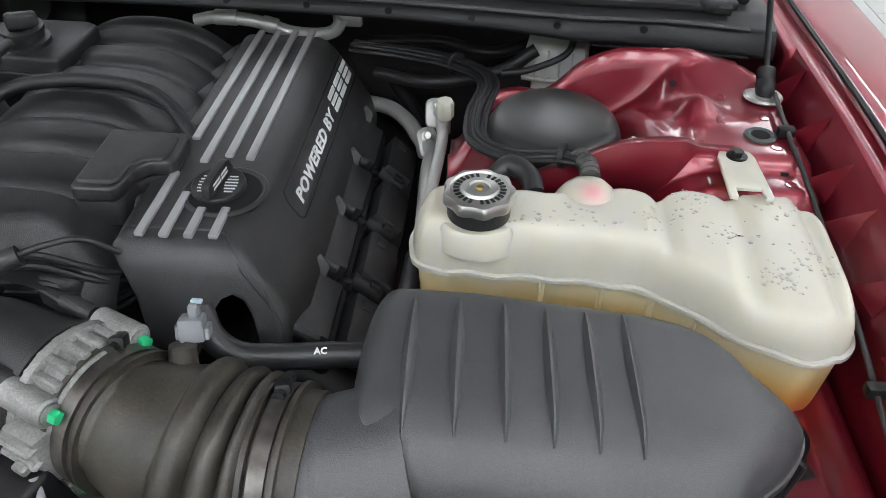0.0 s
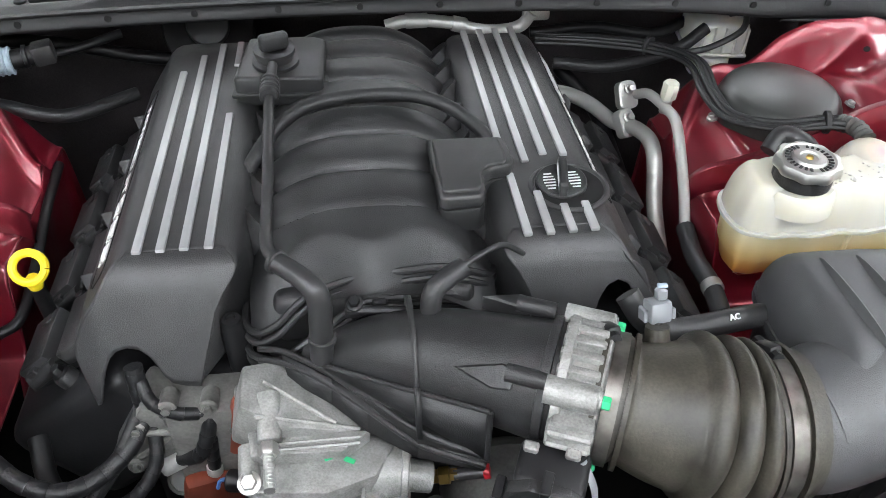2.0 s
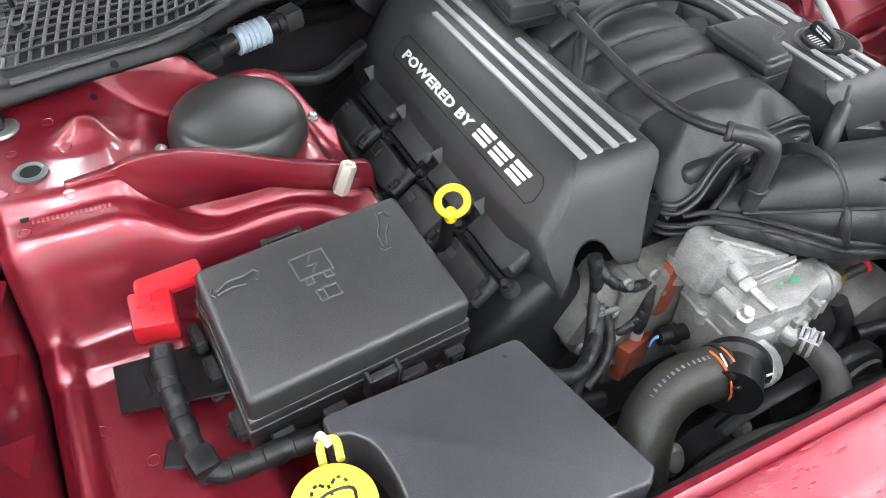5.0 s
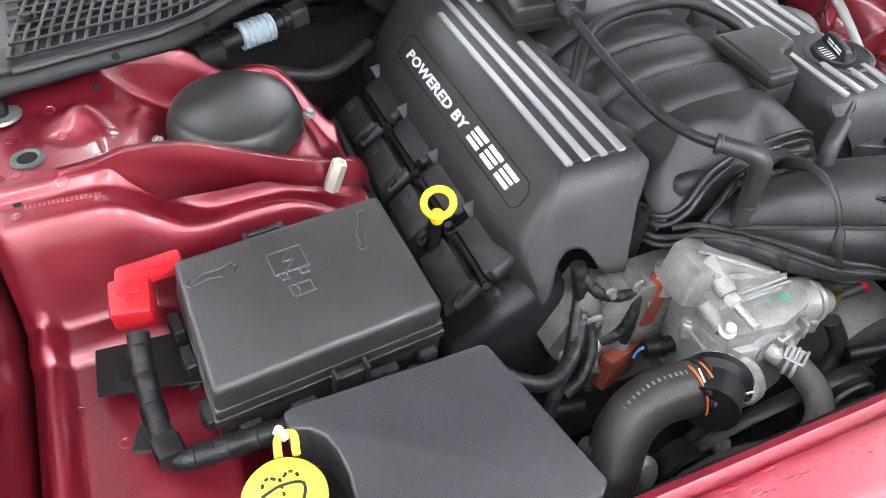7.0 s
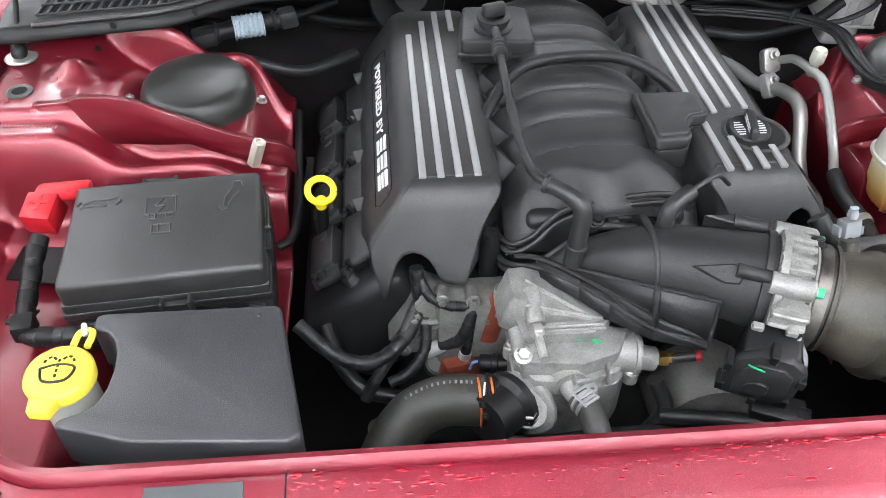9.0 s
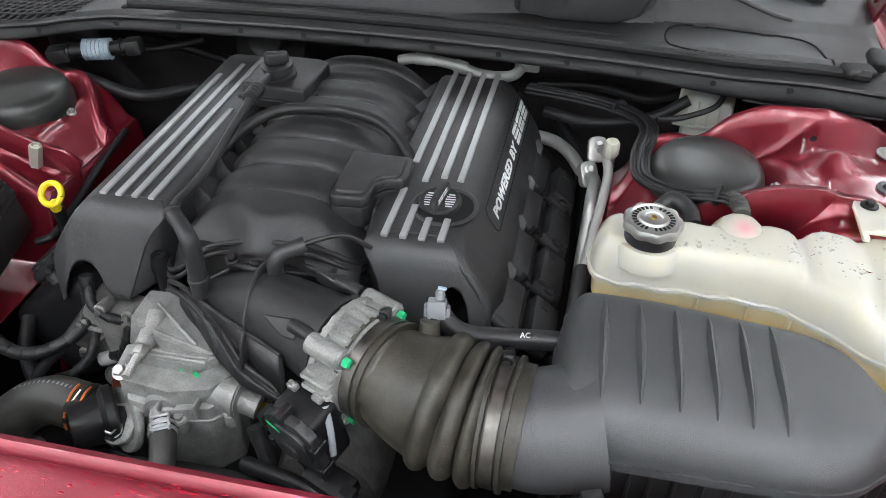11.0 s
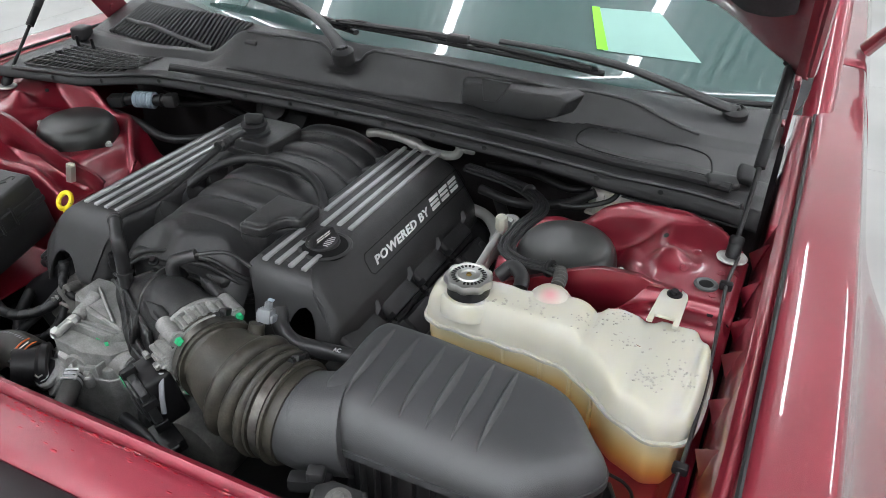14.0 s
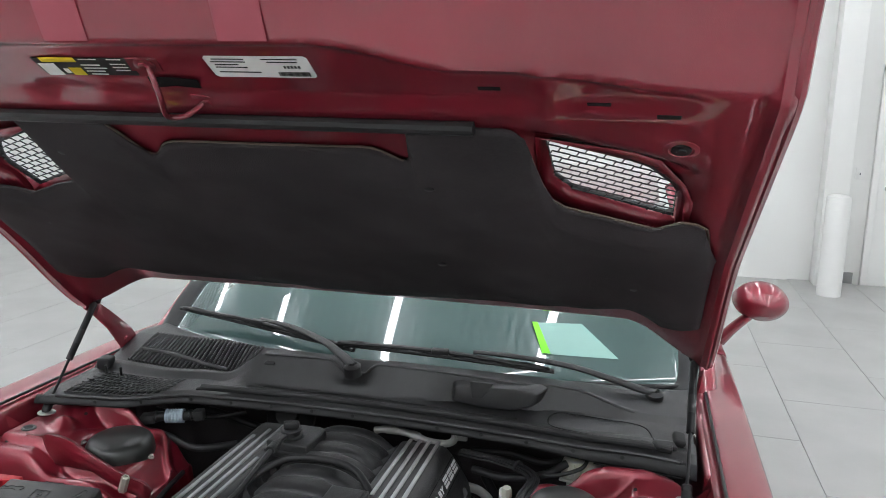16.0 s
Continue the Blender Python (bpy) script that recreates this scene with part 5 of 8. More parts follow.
def breather():
    b = thing("breather_housing", (-0.10, 0.10, 0.9), "black plastic breather housing with a filler neck", "breather")
    part("body", prism([(-0.152, 0.062), (-0.05, 0.055), (-0.045, 0.155), (-0.062, 0.165), (-0.14, 0.165)], 0.892, 0.930, 0.005, 3), SATIN, b)
    part("lip", prism([(-0.156, 0.058), (-0.046, 0.051), (-0.041, 0.158), (-0.06, 0.169), (-0.143, 0.169)], 0.905, 0.911, 0.002, 2), SATIN, b)
    part("neck", lathe([(0.027, 0), (0.027, 0.010), (0.021, 0.012), (0.021, 0.02), (0.024, 0.0205), (0.024, 0.025), (0.016, 0.026), (0.015, 0.018)], (-0.104, 0.095, 0.926), (0, -0.1, 1), 32), SATIN, b, "round ribbed neck")
    part("grip", rbox((-0.104, 0.095, 0.957), (0.035, 0.014, 0.02), 0.005, 3, (0, 0, 20)), SATIN, b)
    return b


breather()


def hose(name, pts, r, material, label, category="hose", ends=(), n=12, squash=1.0):
    h = thing(name, pts[0], label, category)
    part("tube", sweep(pts, r, n, 8, squash), material, h)
    for p, d, rr, ln, mt in ends:
        part("clamp", lathe([(rr, -ln / 2), (rr * 1.06, -ln / 2 + 0.001), (rr * 1.06, ln / 2 - 0.001), (rr, ln / 2)], p, d, 20), mt, h)
    return h


hose("breather_pipe", [(-0.105, 0.062, 0.944), (-0.106, 0.02, 0.943), (-0.1065, -0.01, 0.938), (-0.1060, -0.07, 0.928), (-0.1045, -0.133, 0.919), (-0.1030, -0.19, 0.919), (-0.1000, -0.232, 0.925), (-0.0945, -0.2508, 0.928), (-0.085, -0.264, 0.9285)], 0.0057, HOSE,
     "thin black vent pipe over the intake manifold", "pipe", [((-0.1065, 0.012, 0.942), (0.02, 1, 0.08), 0.0095, 0.034, HOSE)] + [((-0.1062, 0.002 + 0.007 * k, 0.941 + 0.0007 * k), (0.02, 1, 0.08), 0.0104, 0.003, HOSE) for k in range(4)])
pe = thing("pipe_elbow", (-0.055, -0.293, 0.92), "black rubber elbow on the manifold throat", "elbow")
part("tube", sweep([(-0.090, -0.262, 0.9305), (-0.072, -0.279, 0.929), (-0.060, -0.290, 0.923), (-0.056, -0.293, 0.911), (-0.0565, -0.293, 0.885), (-0.059, -0.2925, 0.842)], lambda t: 0.0092 + 0.0012 * ss(0.2, 0.5, t), 16, 8), HOSE, pe)
part("collar", lathe([(0.0105, 0), (0.0122, 0.001), (0.0122, 0.006), (0.0105, 0.007)], (-0.057, -0.293, 0.862), (0.03, 0, 1), 20), HOSE, pe)
part("collar", lathe([(0.0095, 0), (0.0108, 0.001), (0.0108, 0.005), (0.0095, 0.006)], (-0.088, -0.264, 0.9303), (-0.7, 0.7, 0.02), 20), HOSE, pe)
hose("crossover_hose", [(-0.138, -0.070, 0.878), (-0.122, -0.048, 0.898), (-0.098, -0.018, 0.914), (-0.065, 0.002, 0.925), (-0.008, 0.014, 0.928), (0.054, 0.010, 0.926), (0.093, -0.004, 0.916), (0.122, -0.030, 0.902), (0.135, -0.048, 0.885)], 0.0080, LOOM, "thick braided black hose crossing the manifold", "hose")
hose("vacuum_elbow", [(0.038, -0.290, 0.878), (0.038, -0.290, 0.900), (0.043, -0.286, 0.911), (0.056, -0.278, 0.916), (0.068, -0.271, 0.919)], 0.0092, HOSE, "grey-black rubber vacuum elbow", "elbow", [((0.038, -0.290, 0.884), (0, 0, 1), 0.0095, 0.004, SATIN)])
hose("vacuum_line", [(0.064, -0.273, 0.919), (0.088, -0.258, 0.922), (0.108, -0.245, 0.918), (0.13, -0.232, 0.895)], 0.0028, HOSE, "thin black vacuum line", "hose")


def coil_row(s):
    for i in range(4):
        y = 0.128 - 0.104 * i + (0.004 if s > 0 else 0.0)
        c = thing("ignition_coil", (MID + s * 0.3240, y, 0.7750), "black plastic ignition coil cover on the cylinder head", "ignition coil", "coil covers")
        up, low = (0, s * 33, 0), (0, s * 40, 0)
        part("upper_block", rbox((MID + s * 0.2925, y - 0.004, 0.7980), (0.038, 0.080, 0.026), 0.003, 2, up), COIL, c)
        part("flap", prism([(-0.012, -0.014), (0.014, -0.014), (0.007, 0.009), (-0.007, 0.014)], -0.0020, 0.0020, 0.0012, 2, pose(MID + s * 0.2910, y + 0.039, 0.816, 58, 0, 0) @ pose(0, 0, 0, 0, 0, -s * 30)), COIL, c, "upright rear flap")
        part("seam", rbox((MID + s * 0.3105, y - 0.004, 0.7825), (0.006, 0.080, 0.02), 0.001, 1, up), DARK, c, "dark seam between the halves")
        part("lower_block", rbox((MID + s * 0.3330, y - 0.002, 0.7655), (0.040, 0.072, 0.040), 0.004, 2, low), COIL, c)
        part("skirt", rbox((MID + s * 0.3440, y - 0.002, 0.7370), (0.022, 0.066, 0.05), 0.004, 2, (0, s * 12, 0)), COIL, c)
        part("hinge_roll", sweep([(MID + s * 0.2780, y - 0.042, 0.8130), (MID + s * 0.3030, y - 0.042, 0.7960)], 0.0085, 14, 2), COIL, c)
        part("hinge_roll", sweep([(MID + s * 0.3180, y - 0.040, 0.7830), (MID + s * 0.3460, y - 0.040, 0.7600)], 0.0085, 14, 2), COIL, c)
        part("latch", rbox((MID + s * 0.3410, y + 0.020, 0.7835), (0.012, 0.014, 0.006), 0.001, 1, low), COIL, c)
        part("latch", rbox((MID + s * 0.3430, y - 0.036, 0.7740), (0.012, 0.018, 0.007), 0.001, 1, low), COIL, c)
        part("bolt", hexbolt((MID + s * 0.3120, y - 0.052, 0.7840), (s * 0.5, 0, 0.8450), 0.006, 0.008, 0.009), DULL, c)
        part("boss", lathe([(0.011, -0.03), (0.011, -0.004), (0.009, -0.001)], (MID + s * 0.3120, y - 0.052, 0.7840), (s * 0.5, 0, 0.8450), 16), COIL, c)
        c.location += Vector((-s * 0.0045, 0.009 if s < 0 else 0.004, -0.008))


for s in (-1, 1):
    coil_row(s)


def engine_block():
    b = thing("engine_block", (MID, 0, 0.5), "dark engine block with cast front parts", "engine")
    part("block", rbox((MID, 0.02, 0.60), (0.50, 0.56, 0.34), 0.03, 3), DULL, b)
    for s in (-1, 1):
        part("head", rbox((MID + s * 0.27, 0.0, 0.70), (0.16, 0.52, 0.14), 0.02, 3, (0, s * 35, 0)), DULL, b)
    part("timing_cover", rbox((-0.10, -0.27, 0.695), (0.22, 0.05, 0.17), 0.006, 2), ALU_DARK, b, "dirty cast aluminium front cover")
    part("head_face", rbox((-0.21, -0.262, 0.730), (0.09, 0.05, 0.09), 0.006, 2, (0, 30, 0)), ALU_DARK, b)
    part("gasket_face", rbox((-0.142, -0.287, 0.748), (0.024, 0.02, 0.075), 0.006, 2, (0, 10, 0)), RUST, b, "rusty orange sealed face")
    part("gasket_face", rbox((-0.180, -0.300, 0.665), (0.06, 0.02, 0.05), 0.006, 2, (0, 10, 20)), RUST, b)
    part("cam_cover", prism([(-0.262, -0.05), (-0.245, 0.012), (-0.205, 0.038), (-0.165, 0.035), (-0.145, 0.0), (-0.16, -0.05)], -0.02, 0.012, 0.006, 2, pose(0, -0.270, 0.742, 78, 0, 0)), ALU_DARK, b, "dirty cast cam cover")
    for x, z in ((-0.250, 0.70), (-0.238, 0.755), (-0.205, 0.783), (-0.168, 0.780), (-0.150, 0.748)):
        part("cover_boss", lathe([(0.009, -0.01), (0.009, 0.012), (0.007, 0.014)], (x, -0.279, z), (0, -1, 0.2), 14), ALU_DARK, b)
        part("cover_bolt", hexbolt((x, -0.292, z + 0.0028), (0, -1, 0.2), 0.0045, 0.005, 0.0062), ALU_DARK, b)
    for a, c in (((-0.245, -0.288, 0.712), (-0.17, -0.291, 0.775)), ((-0.21, -0.291, 0.778), (-0.20, -0.286, 0.70)), ((-0.24, -0.290, 0.752), (-0.155, -0.288, 0.745))):
        part("cast_rib", sweep([a, c], 0.0035, 8, 2), ALU_DARK, b)
    part("pulley", lathe([(0.05, 0), (0.055, 0.004), (0.05, 0.010), (0.055, 0.016), (0.05, 0.022), (0.03, 0.024), (0.02, 0.01)], (-0.14, -0.42, 0.645), (0, -1, 0.05), 32), DULL, b, "black grooved pulley")
    part("pulley", lathe([(0.04, 0), (0.045, 0.004), (0.04, 0.010), (0.045, 0.016), (0.04, 0.022), (0.02, 0.024)], (0.02, -0.43, 0.67), (0, -1, 0.05), 32), DULL, b)
    part("pulley_hub", lathe([(0.001, 0.030), (0.012, 0.030), (0.014, 0.024), (0.024, 0.022), (0.030, 0.026), (0.036, 0.026), (0.038, 0.022)], (0.02, -0.43, 0.67), (0, -1, 0.05), 28), ALU_DARK, b, "dull aluminium pulley hub")
    part("pulley_hub", lathe([(0.001, 0.034), (0.014, 0.034), (0.017, 0.026), (0.030, 0.025)], (-0.14, -0.42, 0.645), (0, -1, 0.05), 28), DULL, b)
    part("belt", sweep([(-0.19, -0.435, 0.66), (-0.14, -0.437, 0.70), (0.02, -0.437, 0.715), (0.07, -0.437, 0.67), (0.02, -0.437, 0.62), (-0.14, -0.437, 0.59), (-0.19, -0.435, 0.66)], 0.009, 8, 6, 0.3), RUBBERTRIM, b, "black drive belt")
    part("alternator", lathe([(0.03, 0), (0.06, 0.005), (0.065, 0.03), (0.065, 0.08), (0.05, 0.1)], (0.11, -0.40, 0.66), (0, 1, 0), 28), ALU_DARK, b, "cast aluminium alternator")
    # black sheet added low down to hide the room floor beneath
    part("bay_floor_blocker", rbox((0, -0.02, 0.40), (1.55, 1.15, 0.02), 0), DARK, b)
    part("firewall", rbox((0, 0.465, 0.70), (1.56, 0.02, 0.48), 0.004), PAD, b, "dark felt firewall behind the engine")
    # black shroud drawn out to full width so nothing bright shows past it
    part("front_shroud_sheet", rbox((0.0, -0.505, 0.66), (1.58, 0.02, 0.26), 0.004), DARK, b, "black shroud sheet widened to block the view out")
    return b


engine_block()


def water_pump():
    w = thing("water_pump_housing", (-0.06, -0.34, 0.72), "cast aluminium thermostat and pump housing", "pump housing")
    out = [(-0.128, -0.300), (-0.130, -0.372), (-0.112, -0.398), (-0.066, -0.404), (-0.018, -0.392), (0.002, -0.368), (-0.008, -0.330), (-0.045, -0.292), (-0.090, -0.282)]
    part("casting", prism(out[::-1] if False else out, 0.66, 0.766, 0.003, 2), ALU, w)
    part("shoulder", prism([(-0.132, -0.283), (-0.131, -0.330), (-0.088, -0.346), (-0.030, -0.344), (-0.014, -0.330), (-0.040, -0.300), (-0.075, -0.279), (-0.11, -0.275)], -0.05, 0.0, 0.0035, 2, Matrix.Translation((-0.113, -0.313, 0.823)) @ Matrix.Shear("XY", 4, (0, 0)) @ pose(0, 0, 0, 0, 17, 0) @ Matrix.Translation((0.113, 0.313, 0))), ALU, w)
    part("shoulder", prism([(-0.130, -0.338), (-0.124, -0.388), (-0.060, -0.395), (-0.018, -0.382), (0.0, -0.352), (-0.03, -0.338)], 0.75, 0.787, 0.003, 2), ALU, w)
    part("step", prism([(-0.127, -0.335), (-0.123, -0.362), (-0.045, -0.364), (-0.02, -0.345)], 0.78, 0.801, 0.0025, 2), ALU, w)
    part("side_lug", sweep([(-0.131, -0.283, 0.795), (-0.133, -0.291, 0.760)], 0.0125, 16, 3), ALU, w)
    part("barrel", sweep([(-0.045, -0.360, 0.766), (0.012, -0.367, 0.763)], 0.0215, 20, 3), ALU, w)
    part("barrel", sweep([(0.0, -0.366, 0.762), (0.030, -0.367, 0.754)], 0.0145, 18, 2), ALU, w)
    part("barrel", lathe([(0.0215, 0), (0.0235, 0.001), (0.0235, 0.006), (0.0215, 0.007)], (0.004, -0.3665, 0.7635), (0.98, -0.12, -0.05), 24), ALU, w)
    part("barrel", sweep([(-0.080, -0.375, 0.757), (-0.073, -0.395, 0.757), (-0.072, -0.400, 0.757)], 0.020, 18, 4), ALU, w)
    part("bridge", rbox((-0.012, -0.352, 0.776), (0.05, 0.026, 0.014), 0.004, 3, (0, 0, -15)), ALU, w)
    for a, b in (((-0.118, -0.336, 0.822), (-0.030, -0.341, 0.798)), ((-0.112, -0.300, 0.8235), (-0.050, -0.338, 0.8055))):
        part("rib", sweep([a, b], 0.0026, 8, 2), ALU, w)
    for y in (-0.352, -0.358):
        part("rib", sweep([(-0.10, y, 0.8015), (-0.03, y, 0.8015)], 0.0018, 6, 2), ALU, w)
    part("cylinder_boss", sweep([(-0.108, -0.312, 0.820), (-0.1065, -0.352, 0.806)], 0.0105, 16, 2), ALU, w)
    part("cylinder_boss", sweep([(-0.127, -0.345, 0.790), (-0.125, -0.376, 0.786)], 0.009, 16, 2), ALU, w)
    part("stud", sweep([(-0.108, -0.350, 0.806), (-0.105, -0.397, 0.802)], 0.0048, 10, 2), STEEL, w, "threaded steel stud")
    for x, y, h in ((-0.120, -0.352, 0.03), (-0.070, -0.392, 0.02), (-0.030, -0.386, 0.022)):
        part("wall_rib", rbox((x, y - 0.006, 0.765), (0.004, 0.018, h), 0.001, 1), ALU, w)
    part("seam_flange", prism([(x * 1.03 + 0.0019, y * 1.012 + 0.004) for x, y in out], 0.742, 0.749, 0.002, 1), ALU, w)
    for x, y in ((-0.128, -0.335), (-0.050, -0.402), (0.002, -0.380)):
        part("flange_lug", lathe([(0.009, -0.012), (0.009, 0.004), (0.0075, 0.006)], (x, y, 0.748), n=16), ALU, w)
        part("bolt", hexbolt((x, y, 0.754), (0, 0, 1), 0.0055, 0.006, 0.0075), STEEL, w)
    for k in range(9):
        part("thread", lathe([(0.0048, -0.0007), (0.0051, 0), (0.0048, 0.0007)], Vector((-0.1068, -0.368, 0.8045)).lerp((-0.105, -0.395, 0.8022), k / 8), (0.06, -1, -0.085), 12), STEEL, w)
    part("stud_nut", hexbolt((-0.1075, -0.355, 0.8057), (0.06, -0.98, -0.085), 0.0085, 0.011), STEEL, w)
    for p in ((-0.124, -0.380, 0.790), (-0.0106, -0.3530, 0.7765)):
        part("bolt", hexbolt(p, (0, -0.5, 1), 0.007, 0.008, 0.010), STEEL, w)
    part("outlet_flange", prism(smooth_outline([(-0.044, -0.010), (-0.026, -0.028), (0.0, -0.031), (0.026, -0.028), (0.044, -0.010), (0.040, 0.012), (0.018, 0.030), (-0.018, 0.030), (-0.040, 0.012)], 2), 0, 0.010, 0.003, 2, pose(-0.122, -0.394, 0.728, 62, 0, -38)), ALU, w)
    part("outlet", lathe([(0.032, 0), (0.036, 0.003), (0.036, 0.012), (0.029, 0.018), (0.029, 0.05)], (-0.132, -0.398, 0.737), (-0.75, -0.65, 0.12), 28), DULL, w, "black hose outlet flange")
    ear = pose(-0.1203, -0.4150, 0.7405, 28, -8, 8)
    part("flange_ear", prism(smooth_outline([(-0.030, 0.022), (-0.026, -0.006), (-0.006, -0.021), (0.012, -0.020), (0.020, -0.006), (0.022, 0.022)], 2), -0.008, 0.002, 0.0025, 2, ear), ALU, w)
    part("gasket_plate", prism(smooth_outline([(-0.034, 0.020), (-0.028, -0.008), (-0.008, -0.017), (0.006, -0.015), (0.010, -0.002), (0.006, 0.020)], 2), 0.002, 0.006, 0.0015, 2, ear), DULL, w, "black gasket plate")
    part("bolt", hexbolt(tuple(ear @ Vector((-0.001, -0.006, 0.006))), tuple(ear.to_3x3() @ Vector((0, 0, 1))), 0.0078, 0.008, 0.0105), STEEL, w)
    part("nipple", sweep([(-0.075, -0.385, 0.758), (-0.072, -0.405, 0.755), (-0.064, -0.414, 0.752)], 0.011, 12, 4), ALU, w)
    part("brass_fitting", lathe([(0.007, 0), (0.007, 0.006), (0.009, 0.007), (0.009, 0.016), (0.006, 0.017), (0.006, 0.024)], (0.032, -0.364, 0.749), (0.95, -0.12, 0.2), 6), BRASS, w, "brass sender fitting")
    part("paint_dab", rbox((-0.058, -0.362, 0.7905), (0.008, 0.006, 0.001), 0.0004, 1, (0, 0, 20)), GREEN, w, "green paint dab")
    part("paint_dab", rbox((-0.040, -0.366, 0.7890), (0.010, 0.005, 0.001), 0.0004, 1, (0, 0, -30)), GREEN, w)
    return w


water_pump()
hose("sender_plug", [(0.052, -0.3665, 0.7525), (0.066, -0.368, 0.7555), (0.079, -0.3697, 0.758)], 0.0062, HOSE, "black sender plug with a red tip", "connector", [((0.081, -0.370, 0.7585), (0.95, -0.12, 0.2), 0.0066, 0.006, REDPL)])
hose("radiator_hose", [(-0.146, -0.405, 0.736), (-0.178, -0.400, 0.742), (-0.215, -0.398, 0.740), (-0.250, -0.408, 0.725), (-0.280, -0.438, 0.693), (-0.298, -0.480, 0.645), (-0.305, -0.515, 0.60)], 0.0285, DUSTHOSE, "thick black radiator hose with faded white print", "hose",
     [((-0.165, -0.402, 0.740), (-0.97, 0.1, 0.15), 0.0290, 0.010, DULL)], 24)
rc = thing("hose_clamp", (-0.165, -0.412, 0.75), "black spring clamp with orange edges on the radiator hose", "clamp")
for dx in (-0.007, 0.007):
    for a0, a1 in ((-40, 20), (30, 75)):
        part("orange_edge", sweep([(-0.167 + dx, -0.402 - 0.0302 * math.sin(radians(a)), 0.7405 - dx * 0.1 + 0.0302 * math.cos(radians(a))) for a in steps(a0 + 20, a1 + 20, 5)], 0.0014, 6, 2), ORANGE, rc, "orange clamp edge")
part("clamp_ear", rbox((-0.167, -0.423, 0.765), (0.018, 0.008, 0.007), 0.002, 1, (45, 0, 0)), DULL, rc)
part("clamp_ear", rbox((-0.170, -0.431, 0.755), (0.007, 0.006, 0.012), 0.002, 1, (60, 0, 0)), DULL, rc)
hp = thing("hose_print", (-0.21, -0.41, 0.775), "faded white print bars on the radiator hose", "lettering")
hose_line = catmull([Vector(p) for p in ((-0.146, -0.405, 0.736), (-0.178, -0.400, 0.742), (-0.215, -0.398, 0.740), (-0.250, -0.408, 0.725), (-0.280, -0.438, 0.693), (-0.298, -0.480, 0.645), (-0.305, -0.515, 0.60))], 8)


def on_hose(u, lean, size, name):
    """A flat mark at the way u along the hose, turned round it towards lean."""
    k = min(int(u), len(hose_line) - 2)
    p = hose_line[k].lerp(hose_line[k + 1], u - k)
    d = (hose_line[k + 1] - hose_line[k]).normalized()
    out = Vector(lean)
    out = (out - d * out.dot(d)).normalized()
    m = Matrix((d, out.cross(d), out)).transposed().to_4x4()
    m.translation = p + out * 0.0284
    bm = rbox((0, 0, 0), size, 0.0003, 1)
    bmesh.ops.transform(bm, matrix=m, verts=bm.verts)
    part(name, bm, LABEL if name == "scratch" else LIGHTGREY, hp)


for k in range(13):
    on_hose(9.0 + k * 1.05, (-0.25, 0.10, 1), (0.0026 if k % 4 else 0.0015, 0.0046, 0.0008), "print_bar")
on_hose(6.5, (0.1, -0.25, 1), (0.002, 0.018, 0.0012), "scratch")
hose("heater_hose", [(-0.0655, -0.411, 0.7525), (-0.057, -0.427, 0.749), (-0.050, -0.452, 0.736), (-0.060, -0.473, 0.726), (-0.083, -0.485, 0.718), (-0.115, -0.484, 0.712), (-0.148, -0.475, 0.705), (-0.191, -0.471, 0.695), (-0.24, -0.47, 0.67)], 0.0145, GREYHOSE, "dusty grey coolant hose curving down", "hose", [((-0.0625, -0.417, 0.7525), (0.5, -0.86, 0), 0.0149, 0.004, STRIPE), ((-0.0585, -0.424, 0.7523), (0.5, -0.86, 0), 0.0149, 0.004, STRIPE)], 18)
clip = thing("spring_clip", (-0.062, -0.42, 0.768), "pale zinc spring clip on the coolant hose", "clip")
for dx in (-0.009, 0.009):
    part("clip_leg", rbox((-0.0605 + dx * 0.86, -0.4205 + dx * 0.5, 0.7665 - abs(dx) * 0.25), (0.0032, 0.021, 0.0026), 0.0008, 1, (0, 0, 30)), STRIPE, clip)
for dy in (-0.0095, 0.0, 0.0095):
    part("clip_bridge", rbox((-0.0605 - dy * 0.5, -0.4205 + dy * 0.86, 0.7672), (0.020, 0.0032, 0.0026), 0.0008, 1, (0, 0, 30)), STRIPE, clip)
hose("bypass_hose", [(0.03, -0.385, 0.74), (0.045, -0.40, 0.70), (0.02, -0.41, 0.66)], 0.010, HOSE, "black rubber bypass hose", "hose")


# ---- throttle and intake duct ----
AX = Vector((0.909, -0.416, 0.0)).normalized()


